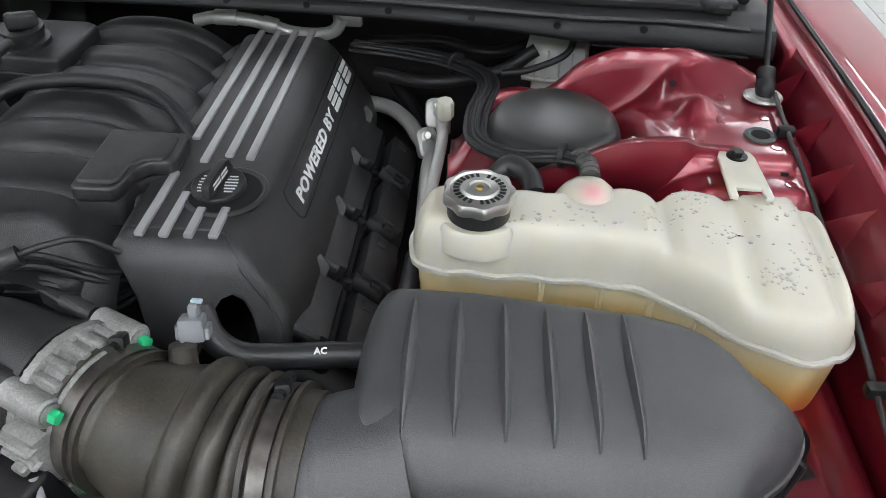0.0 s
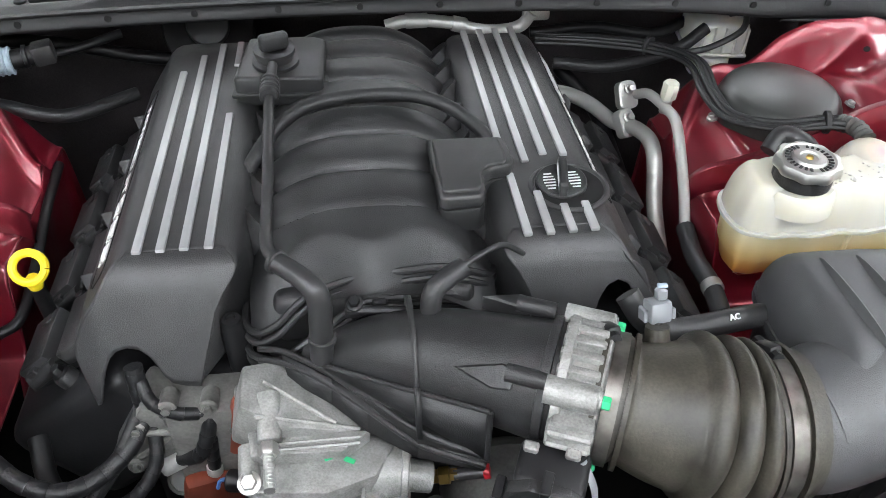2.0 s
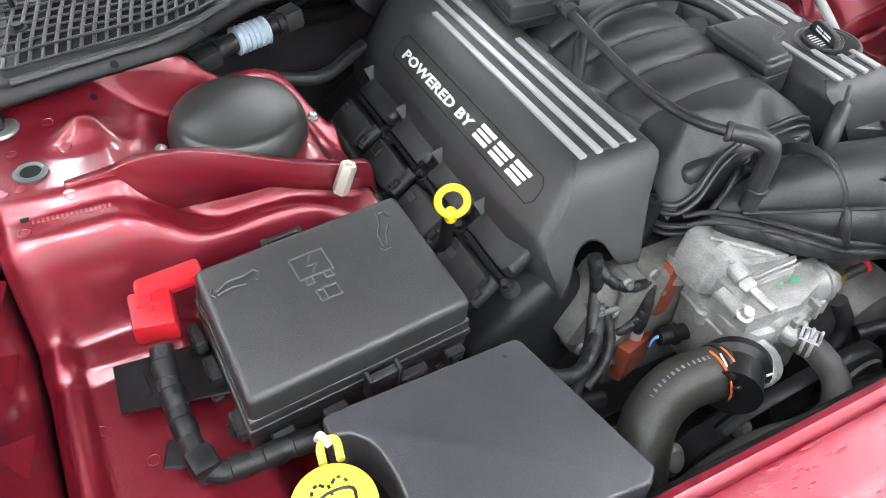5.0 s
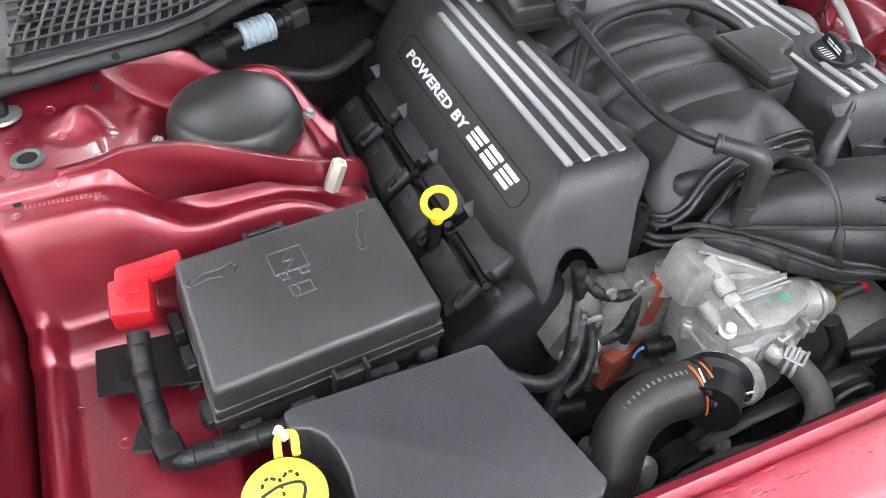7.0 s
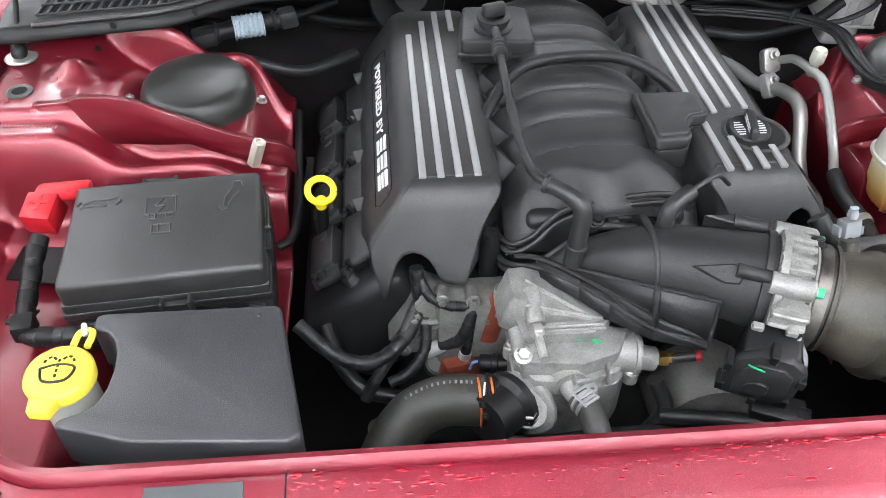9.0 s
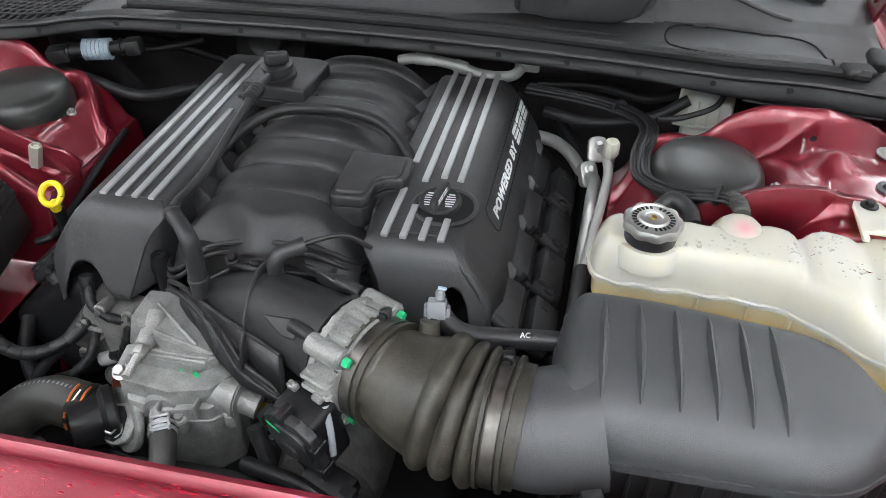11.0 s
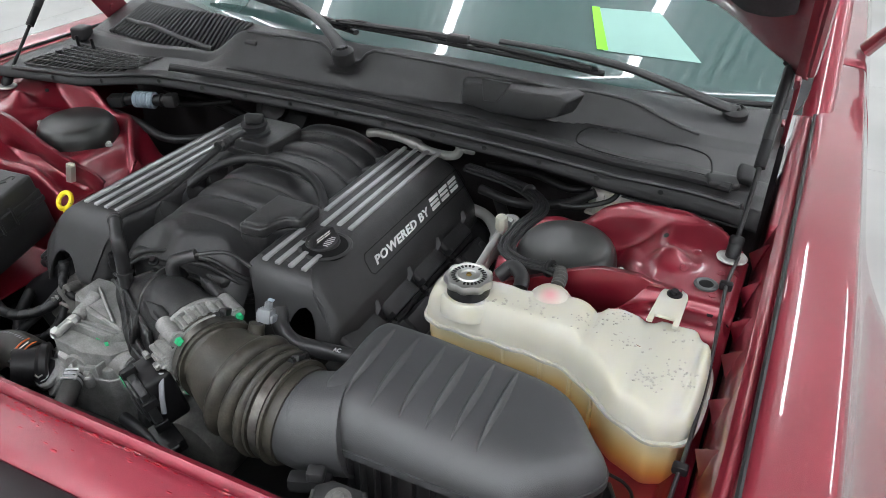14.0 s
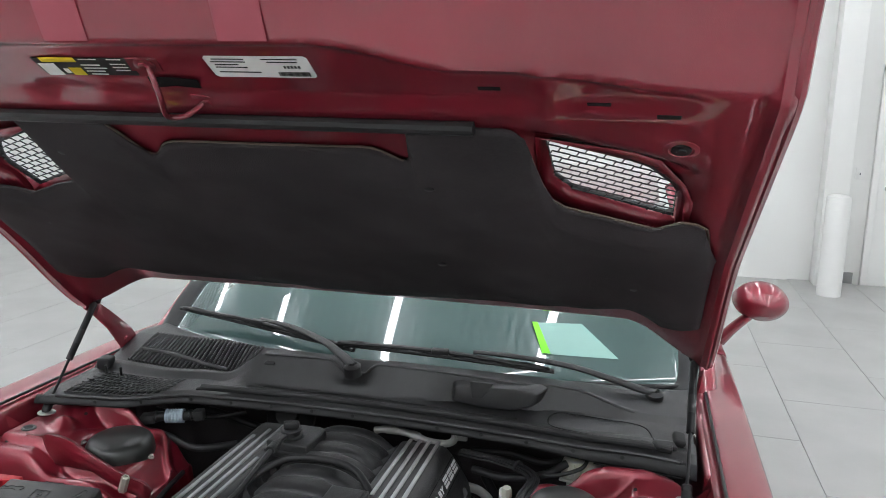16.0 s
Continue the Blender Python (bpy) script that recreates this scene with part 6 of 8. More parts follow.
def throttle():
    t = thing("throttle_body", (0.155, -0.364, 0.80), "bare aluminium throttle body with green marked bolts", "throttle body")
    c = Vector((0.152, -0.363, 0.8565))
    side = Vector((0.416, 0.909, 0))
    part("bore", lathe([(0.052, -0.016), (0.056, -0.014), (0.056, 0.020), (0.051, 0.024), (0.046, 0.024), (0.046, -0.016)], c, AX, 40), ALU, t)
    part("flange", lathe([(0.052, -0.016), (0.061, -0.015), (0.061, -0.008), (0.057, -0.006)], c, AX, 40), ALU, t)
    for sy, sz in ((1, 1), (-1, 1), (1, -1), (-1, -1)):
        p = c + side * 0.041 * sy + Vector((0, 0, 0.040 * sz))
        part("bolt_boss", lathe([(0.0115, -0.022), (0.0115, 0.018), (0.0100, 0.020)], p, AX, 20), ALU, t)
        part("bolt_washer", lathe([(0.0085, -0.001), (0.0085, 0.0015), (0.006, 0.002)], p + AX * 0.020, AX, 18), ALU, t)
        part("bolt", hexbolt(p + AX * 0.0215, AX, 0.0056, 0.007), GREEN, t, "bolt dabbed with green paint")
    for i in range(5):
        a = lerp(-29, 29, i / 4)
        p = c + (side * math.sin(radians(a)) + Vector((0, 0, math.cos(radians(a))))) * 0.0545
        bm = rbox((0, 0, 0), (0.0078, 0.012, 0.034), 0.0018, 2)
        bmesh.ops.transform(bm, matrix=axis_matrix(p, AX) @ pose(0, 0, 0, 0, 0, 0), verts=bm.verts)
        part("rib", bm, ALU, t)
    part("side_block", rbox(c + Vector((-0.016, -0.045, 0.004)), (0.034, 0.03, 0.05), 0.004, 2, (0, 0, -24)), ALU, t)
    for i in range(3):
        part("side_rib", rbox(c + Vector((-0.022, -0.056, 0.022 - 0.014 * i)), (0.036, 0.016, 0.006), 0.002, 1, (8, 0, -24)), ALU, t)
    mo = part("motor", rbox(c + Vector((-0.032, -0.062, -0.042)), (0.056, 0.040, 0.082), 0.007, 3, (12, 0, -24)), DULL, t, "black plastic actuator housing")
    cov = [(-0.034, -0.044), (-0.038, -0.010), (-0.030, 0.026), (-0.012, 0.042), (0.018, 0.042), (0.034, 0.028), (0.036, -0.020), (0.022, -0.046)]
    M = pose(c.x - 0.042, c.y - 0.082, c.z - 0.040, 90 + 12, 0, -24)
    part("motor_cover", prism(cov, -0.005, 0.006, 0.002, 2, M), SATIN, mo)
    part("cover_step", prism([(x * 0.72, y * 0.72) for x, y in cov], 0.005, 0.010, 0.002, 2, M), SATIN, mo)
    part("cover_step", prism([(x * 0.35 - 0.004, y * 0.30 - 0.012) for x, y in cov], 0.009, 0.0125, 0.0015, 1, M), SATIN, mo)
    for x, y in ((-0.036, -0.03), (-0.036, 0.012), (0.034, 0.01), (0.03, -0.036), (0.0, 0.044), (0.0, -0.046)):
        part("cover_clip", prism([(x - 0.004, y - 0.007), (x + 0.004, y - 0.007), (x + 0.004, y + 0.007), (x - 0.004, y + 0.007)], -0.010, 0.009, 0.001, 1, M), DULL, mo)
    part("motor_plug", rbox(c + Vector((-0.010, -0.084, -0.100)), (0.055, 0.030, 0.020), 0.003, 2, (10, 0, -24)), DULL, t)
    part("plug_tab", rbox(c + Vector((0.012, -0.096, -0.097)), (0.016, 0.016, 0.014), 0.002, 1, (10, 0, -24)), DULL, t)
    for dx, dz in ((-0.050, 0.004), (-0.020, 0.006)):
        part("clip", rbox(c + Vector((dx, -0.075 - dx * 0.4, dz)), (0.012, 0.008, 0.008), 0.0015, 1, (12, 0, -24)), ALU, t, "pale metal clip")
    part("clip_band", sweep([c + Vector((-0.012, -0.070, 0.0)), c + Vector((-0.004, -0.083, -0.02)), c + Vector((-0.002, -0.088, -0.05))], 0.0035, 8, 4, 0.4), LIGHTGREY, t)
    part("paint_mark", rbox(M @ Vector((-0.012, 0.026, 0.0105)), (0.018, 0.001, 0.003), 0.0003, 1, (12, 15, -24)), GREEN, t)
    return t


throttle()


def boot():
    b = thing("intake_boot", (0.24, -0.39, 0.8), "worn black rubber intake boot with bellows", "intake boot")
    line = [(0.168, -0.370, 0.8565), (0.193, -0.379, 0.853), (0.220, -0.3865, 0.847), (0.250, -0.392, 0.842), (0.278, -0.3965, 0.838), (0.300, -0.399, 0.837), (0.33, -0.401, 0.836)]

    def r(t):
        base = interp([(0, 0.053), (0.10, 0.0545), (0.13, 0.050), (0.30, 0.058), (0.42, 0.064), (1.0, 0.062)], t)
        if 0.40 < t < 0.80:
            base += 0.0125 * abs(math.sin((t - 0.40) / 0.1333 * math.pi)) ** 0.55 - 0.004
        return base
    part("bellows", sweep(line, r, 48, 14), RUBBER, b, "worn rubber bellows", 80)
    for at_, d, rr in (((0.178, -0.3745, 0.8555), AX, 0.0548), ((0.306, -0.3995, 0.837), (1, -0.08, 0), 0.0640)):
        part("clamp", lathe([(rr, -0.006), (rr + 0.0012, -0.006), (rr + 0.0012, 0.006), (rr, 0.006)], at_, d, 48), BAND, b, "stained metal band clamp")
        p = Vector(at_) + Vector((0, 0.03, rr * 0.9))
        part("clamp_screw", add(rbox(p, (0.012, 0.022, 0.012), 0.003, 2, (-30, 0, 10)), sweep([p + Vector((0, -0.016, 0.006)), p + Vector((0, 0.016, -0.006))], 0.005, 8, 2)), DULL, b)
    for at_, d in (((0.167, -0.3695, 0.8565), AX), ((0.190, -0.378, 0.8535), AX)):
        part("rim", lathe([(0.050, -0.002), (0.0575, -0.002), (0.0575, 0.002), (0.050, 0.002)], at_, d, 48), RUBBER, b)
    for dx in (-0.011, 0.011):
        part("rim", lathe([(0.062, -0.002), (0.0675, -0.002), (0.0675, 0.002), (0.062, 0.002)], (0.306 + dx, -0.3995 - dx * 0.08, 0.837), (1, -0.08, 0), 48), RUBBER, b)
    part("sensor_boss", lathe([(0.014, -0.012), (0.011, 0.004), (0.010, 0.016)], (0.222, -0.345, 0.884), (0, 0.4, 0.9), 20), RUBBER, b)
    return b


boot()


def temp_sensor():
    s = thing("air_temperature_sensor", (0.225, -0.33, 0.885), "light grey plastic sensor plug on the intake boot", "sensor")
    part("stem", sweep([(0.223, -0.340, 0.885), (0.2245, -0.331, 0.895)], 0.006, 12, 2), DULL, s)
    part("plug", rbox((0.226, -0.324, 0.903), (0.019, 0.017, 0.019), 0.002, 2, (-20, 0, 8)), LIGHTGREY, s)
    part("latch", rbox((0.228, -0.319, 0.917), (0.009, 0.010, 0.011), 0.002, 1, (-20, 0, 8)), LIGHTGREY, s)
    part("side_tab", rbox((0.2375, -0.324, 0.901), (0.004, 0.014, 0.010), 0.001, 1, (-20, 0, 8)), LIGHTGREY, s)
    part("side_tab", rbox((0.2145, -0.324, 0.899), (0.004, 0.012, 0.012), 0.001, 1, (-20, 0, 8)), LIGHTGREY, s)
    part("wire_end", rbox((0.2295, -0.315, 0.9225), (0.009, 0.005, 0.003), 0.001, 1), BLUE, s)
    return s


temp_sensor()
hose("ac_hose", [(0.215, -0.285, 0.885), (0.228, -0.30, 0.868), (0.25, -0.305, 0.855), (0.285, -0.30, 0.851), (0.345, -0.29, 0.849), (0.40, -0.285, 0.845)], 0.0115, HOSE, "black hose with white letters AC", "hose")
solid("hose_lettering", text_mesh("AC", 0.0078, pose(0.311, -0.3035, 0.8600, 32, 0, 8), 0.0004), WHITE, "white letters AC printed on the hose", "lettering")


def airbox():
    a = thing("air_filter_box", (0.52, -0.36, 0.7), "grey-black plastic air filter box with six ribs", "air filter box")
    out = [(0.350, -0.30), (0.350, -0.36), (0.350, -0.415), (0.360, -0.430), (0.385, -0.4365), (0.45, -0.4375), (0.54, -0.4365), (0.592, -0.433), (0.622, -0.423), (0.645, -0.405), (0.668, -0.385), (0.684, -0.363), (0.689, -0.345), (0.681, -0.326), (0.660, -0.302), (0.638, -0.279), (0.617, -0.261), (0.592, -0.251), (0.555, -0.247), (0.46, -0.245), (0.385, -0.245), (0.360, -0.254)]
    ring = smooth_outline(out, 4)

    def top(x, y):
        return 0.909 - 0.09 * max(0.0, x - 0.44) - 0.014 * ss(-0.375, -0.435, y) - 0.004 * ss(-0.29, -0.25, y) - 0.008 * ss(0.62, 0.69, x)
    spine = lambda x, y: (min(0.64, max(0.42, x)), -0.345)
    part("lid", dome(ring, spine, 0.853, top, (0.0, 0.0006, 0.002, 0.005, 0.009, 0.014, 0.020, 0.027, 0.033), 0.033), AIRBOX, a, "smooth grey-black lid", 60)
    for i, x in enumerate((0.392, 0.427, 0.462, 0.495, 0.526, 0.556)):
        y0, y1 = -0.280 + 0.006 * ss(3, 5, i), -0.408
        bm = bmesh.new()
        prev = None
        for t in steps(0.004, 0.996, 26):
            y, k = lerp(y0, y1, t), math.sin(math.pi * t ** 0.9)
            w, h = 0.0009 + 0.0050 * k ** 0.8, 0.0004 + 0.0064 * k ** 0.7
            zt = top(x, y)
            xx = x + 0.003 * t
            row = [bm.verts.new((xx + dx, y, zt + dz)) for dx, dz in ((-w, -0.001), (-w * 0.55, h * 0.30), (-w * 0.12, h), (w * 0.2, h * 0.92), (w * 0.65, h * 0.35), (w, -0.001))]
            if prev:
                for j in range(5):
                    bm.faces.new((prev[j], prev[j + 1], row[j + 1], row[j]))
            prev = row
        bmesh.ops.recalc_face_normals(bm, faces=bm.faces)
        part("rib", bm, AIRBOX, a, "blade-shaped rib of the lid", 50)
    part("neck", sweep([(0.322, -0.4005, 0.836), (0.35, -0.400, 0.837), (0.40, -0.39, 0.845)], lambda t: 0.0585 + 0.004 * t, 40, 6), AIRBOX, a)
    part("neck_bulge", sweep([(0.345, -0.405, 0.845), (0.372, -0.402, 0.852), (0.42, -0.385, 0.855)], lambda t: 0.052 - 0.012 * t, 28, 6), AIRBOX, a)
    part("tray", loft([[(x, y, z) for x, y in inset(ring, d)] for z, d in ((0.66, 0.020), (0.70, 0.016), (0.842, 0.009), (0.853, 0.009))]), SATIN, a)
    part("tray_rim", loft([[(x, y, z) for x, y in inset(ring, d)] for z, d in ((0.843, 0.006), (0.843, -0.0020), (0.8525, -0.0020), (0.8525, 0.006))], False), AIRBOX, a)
    # fins round the tray, at even steps along its edge
    run, due = 0.0, 0.0
    for (x0, y0), (x1, y1) in zip(ring[9:56], ring[10:57]):
        d = math.hypot(x1 - x0, y1 - y0)
        run += d
        if run < due:
            continue
        due += 0.0235
        nx, ny = (y1 - y0) / d, -(x1 - x0) / d
        part("tray_rib", rbox((x0 - nx * 0.006, y0 - ny * 0.006, 0.776), (0.0026, 0.014, 0.136), 0.0008, 1, (0, 0, math.degrees(math.atan2(y1 - y0, x1 - x0)))), SATIN, a)
    c = part("latch", rbox((0.703, -0.318, 0.772), (0.050, 0.034, 0.007), 0.003, 2, (0, 0, 20)), SATIN, a)
    part("latch_screw", hexbolt((0.717, -0.308, 0.776), (0, 0, 1), 0.006, 0.005, 0.010), DULL, c)
    part("latch_web", rbox((0.692, -0.330, 0.792), (0.006, 0.040, 0.040), 0.002, 1, (0, 20, 30)), SATIN, a)
    part("wire_clip", sweep([(0.688, -0.325, 0.838), (0.705, -0.318, 0.825), (0.716, -0.316, 0.808), (0.714, -0.322, 0.796), (0.698, -0.334, 0.800)], 0.0022, 6, 6), DULL, a)
    return a


airbox()


def foot():
    f = thing("airbox_bracket", (0.438, -0.494, 0.83), "dark metal bracket with a zinc bolt", "bracket")
    part("plate", prism([(-0.030, -0.014), (-0.018, -0.024), (0.024, -0.024), (0.033, 0.0), (0.022, 0.018), (-0.016, 0.020), (-0.032, 0.008)], -0.004, 0.004, 0.002, 2, pose(0.440, -0.496, 0.843, 8, 0, 5)), SATIN, f)
    part("plate_rim", sweep([(0.409, -0.497, 0.846), (0.421, -0.519, 0.842), (0.463, -0.520, 0.842), (0.474, -0.496, 0.846), (0.462, -0.479, 0.849)], 0.0028, 8, 4), SATIN, f)
    part("lug", rbox((0.398, -0.476, 0.845), (0.020, 0.016, 0.014), 0.003, 2, (0, 0, 20)), SATIN, f)
    part("leg", rbox((0.462, -0.495, 0.815), (0.02, 0.03, 0.05), 0.006, 2), DULL, f)
    part("leg", rbox((0.388, -0.475, 0.825), (0.05, 0.02, 0.02), 0.005, 2, (0, 0, 20)), DULL, f)
    part("bolt", hexbolt((0.4405, -0.4975, 0.8485), (0, -0.1, 1), 0.0066, 0.007, 0.0), ALU_DARK, f)
    part("washer", lathe([(0.006, 0.0), (0.0145, 0.0), (0.0145, 0.0018), (0.006, 0.0022)], (0.4405, -0.4975, 0.8475), (0, -0.1, 1), 28), ALU_DARK, f, "dull metal washer")
    return f


foot()


# ---- coolant tank ----
def dyed_material():
    """Milky polythene with a soft pink spot of dye."""
    m = mat("dyed_polythene", (0.52, 0.515, 0.44), 0.3, sss=0.5)
    nt = m.node_tree
    geo = nt.nodes.new("ShaderNodeNewGeometry")
    far = nt.nodes.new("ShaderNodeVectorMath")
    far.operation = "DISTANCE"
    far.inputs[1].default_value = (0.543, -0.126, 0.915)
    nt.links.new(geo.outputs["Position"], far.inputs[0])
    ramp = nt.nodes.new("ShaderNodeValToRGB")
    el = ramp.color_ramp.elements
    el[0].position, el[0].color = 0.05, (0.60, 0.26, 0.28, 1)
    el[1].position, el[1].color = 0.85, (0.52, 0.49, 0.42, 1)
    mr = nt.nodes.new("ShaderNodeMapRange")
    mr.inputs["From Max"].default_value = 0.022
    nt.links.new(far.outputs["Value"], mr.inputs["Value"])
    nt.links.new(mr.outputs["Result"], ramp.inputs["Fac"])
    nt.links.new(ramp.outputs["Color"], nt.nodes["Principled BSDF"].inputs["Base Color"])
    return m


DYED = dyed_material()



def coolant_tank():
    t = thing("coolant_tank", (0.58, -0.15, 0.75), "milky plastic coolant tank with amber liquid low down", "coolant tank")
    out = [(0.376, -0.15), (0.384, -0.172), (0.415, -0.181), (0.468, -0.182), (0.52, -0.183), (0.572, -0.187), (0.611, -0.203), (0.645, -0.231), (0.69, -0.262), (0.725, -0.268), (0.752, -0.255), (0.762, -0.225), (0.765, -0.17), (0.762, -0.12), (0.748, -0.092), (0.72, -0.082), (0.68, -0.088), (0.63, -0.088), (0.60, -0.096), (0.57, -0.088), (0.54, -0.092), (0.50, -0.102), (0.46, -0.10), (0.41, -0.098), (0.385, -0.108), (0.376, -0.13)]
    ring = smooth_outline(out, 5)

    ring = [(x, y + (0.0022 * math.cos((x - 0.43) / 0.052 * 2 * math.pi) if 0.40 < x < 0.74 else 0)) for x, y in ring]

    def top(x, y):
        lobes = -0.010 * math.exp(-((((x - 0.505) % 0.068) - 0.034) / 0.007) ** 2) * ss(0.47, 0.50, x) * (1 - math.exp(-((x - 0.54) / 0.03) ** 4))
        return 0.904 - 0.004 * ss(0.6, 0.76, x) + lobes * 0.9 - 0.012 * ss(-0.16, -0.27, y)
    spine = lambda x, y: (min(0.715, max(0.415, x)), interp([(0.415, -0.138), (0.55, -0.138), (0.65, -0.152), (0.715, -0.172)], min(0.715, max(0.415, x))))
    part("upper_shell", dome(ring, spine, 0.853, top, (0.0, 0.0006, 0.002, 0.004, 0.007, 0.011, 0.015, 0.019), 0.019), TANK, t, "milky translucent upper half", 70)
    part("seam", loft([[(x, y, z) for x, y in inset(ring, d)] for z, d in ((0.8495, 0.002), (0.8495, -0.004), (0.854, -0.004), (0.8545, 0.001))], False), TANK, t)
    low = [(0.74, 0.03), (0.755, 0.014), (0.775, 0.009), (0.81, 0.006), (0.85, 0.003)]
    part("lower_shell", loft([[(x, y, z + (0.03 * ss(0.62, 0.55, x) if z < 0.8 else 0)) for x, y in inset(ring, d)] for z, d in low]), TANKLOW, t, "lower half showing amber liquid")
    for x, y in ((0.50, -0.178), (0.555, -0.18), (0.60, -0.193), (0.635, -0.215)):
        part("baffle_line", sweep([(x, y, 0.79), (x, y - 0.0015, 0.848)], 0.003, 8, 3), TANKLOW, t)
    # neck, pink level mark and hose nipple
    part("filler_neck", lathe([(0.029, -0.012), (0.029, 0.004), (0.028, 0.008), (0.028, 0.026)], (0.437, -0.152, 0.895), n=32), DULL, t, "black filler neck")
    part("neck_boss", lathe([(0.043, -0.02), (0.040, 0.000), (0.036, 0.005), (0.030, 0.006), (0.001, 0.006)], (0.437, -0.150, 0.895), n=36), TANK, t)
    part("vent_dome", lathe([(0.036, -0.016), (0.031, -0.004), (0.026, 0.004), (0.019, 0.011), (0.010, 0.0148), (0.001, 0.016)], (0.540, -0.112, 0.898), n=28), DYED, t, "dome tinged with pink dye")
    part("mount_tab", prism([(-0.0205, -0.072), (-0.0125, -0.072), (-0.0125, -0.056), (0.0125, -0.056), (0.0125, -0.072), (0.0205, -0.072), (0.0185, 0.002), (0.0155, 0.012), (0.007, 0.019), (-0.007, 0.019), (-0.0155, 0.012), (-0.0185, 0.002)], 0, 0.005, 0.0012, 2, pose(0.692, -0.047, 0.9045, -2, 0, -1)), TANK, t, "milky mounting tab")
    part("mount_bolt", hexbolt((0.692, -0.045, 0.9105), (0, 0, 1), 0.0062, 0.006, 0.0105), DULL, t)
    rng = random.Random(4)
    # droplets of condensation
    for cx, cy, n, sp in ((0.690, -0.215, 60, 0.014), (0.733, -0.190, 70, 0.015), (0.66, -0.160, 30, 0.016), (0.60, -0.145, 36, 0.014), (0.53, -0.155, 40, 0.016), (0.475, -0.165, 26, 0.014), (0.635, -0.12, 26, 0.014), (0.72, -0.13, 20, 0.018)):
        for i in range(n):
            x, y = cx + rng.gauss(0, sp), cy + rng.gauss(0, sp * 0.7)
            if not (0.40 < x < 0.75 and -0.235 < y < -0.10 and y < -0.10 - 0 and (x > 0.62 or y > -0.17)):
                continue
            if rng.random() < 0.3:
                continue
            r = rng.choice((0.0009, 0.0012, 0.0016, 0.0022))
            b = lathe([(r, 0), (r * 0.75, r * 0.35), (r * 0.1, r * 0.5)], (x, y, top(x, y) + 0.0001), n=8)
            part("droplet", b, DROP, t)
    return t


DROP = mat("condensation_drop", (0.44, 0.43, 0.375), 0.45, spec=0.4)
coolant_tank()


def pressure_cap():
    c = thing("pressure_cap", (0.437, -0.155, 0.92), "round lobed metal pressure cap with stamped letters", "pressure cap")
    p = (0.437, -0.156, 0.9205)
    n = 64
    bm = bmesh.new()
    rings = []
    for r, h in ((0.0275, -0.002), (0.0315, -0.002), (0.0325, 0.000), (0.0325, 0.006), (0.031, 0.0095), (0.027, 0.0105), (0.0255, 0.009), (0.017, 0.009), (0.0155, 0.0115), (0.010, 0.012), (0.009, 0.010), (0.001, 0.010)):
        ring = []
        for j in range(n):
            a = 2 * math.pi * j / n
            lob = 1 + (0.045 * math.cos(9 * a) if r > 0.0285 else 0)
            ring.append((p[0] + r * lob * math.cos(a), p[1] + r * lob * math.sin(a) , p[2] + h))
        rings.append(ring)
    part("cap", loft(rings), CHROME, c, "bright stamped metal disc")
    for j in range(26):
        a = 2 * math.pi * j / 26
        if j in (6, 19):
            continue
        b = rbox((0, 0, 0), (0.0029, 0.0056, 0.001), 0.0003, 1)
        bmesh.ops.transform(b, matrix=Matrix.Translation((p[0] + 0.0212 * math.cos(a), p[1] + 0.0212 * math.sin(a), p[2] + 0.0094)) @ pose(0, 0, 0, 0, 0, math.degrees(a) - 90), verts=b.verts)
        part("stamped_bar", b, LABELDARK, c)
    part("rivet", lathe([(0.004, 0), (0.003, 0.0022), (0.001, 0.0026)], (p[0], p[1], p[2] + 0.010), n=16), BRASS, c)
    part("gasket_ring", lathe([(0.0275, -0.018), (0.0290, -0.017), (0.0290, -0.0035), (0.0275, -0.0025)], p, n=40), SATIN, c, "black rubber ring")
    return c


pressure_cap()


# ---- dampers, fuse box and washer corner ----
def damper_dome(s):
    d = thing("damper_cover", (s * 0.515, 0.045, 0.85), "matte black domed cover on the damper tower", "damper cover", "damper covers")
    part("dome", lathe([(0.074, -0.012), (0.0765, -0.004), (0.0775, 0.006), (0.0768, 0.015), (0.0742, 0.024), (0.0705, 0.031), (0.0670, 0.0348), (0.0640, 0.0366), (0.058, 0.0378), (0.040, 0.0398), (0.020, 0.0408), (0.001, 0.041)], (s * 0.515, 0.045, 0.858), (0, -0.05, 1), 56), mat("matte_black_dome", (0.028, 0.029, 0.0275), 0.33, bump=0.1, grain_size=60, stain=0.3), d)
    part("tower_nut", hexbolt((s * 0.603, 0.03, 0.876), (s * 0.4, 0, 1), 0.005, 0.005, 0.007), STEEL, d)
    part("tower_nut", hexbolt((s * 0.43, 0.04, 0.86), (-s * 0.3, 0, 1), 0.005, 0.006, 0.007), STEEL, d)
    return d


for s in (-1, 1):
    damper_dome(s)
solid("tower_stud", lathe([(0.0095, 0), (0.0095, 0.036), (0.0085, 0.038), (0.006, 0.038), (0.006, 0.034)], (-0.437, -0.058, 0.824), (0.36, -0.06, 1), 6), mat("zinc_spacer", (0.62, 0.60, 0.52), 0.4, 0.6), "zinc hexagon spacer stud on the tower", "stud")
def apron_up(s, x, y):
    e = 0.003
    return Vector((-s * (apron_z(x + e, y) - apron_z(x - e, y)) / (2 * e), -(apron_z(x, y + e) - apron_z(x, y - e)) / (2 * e), 1)).normalized()


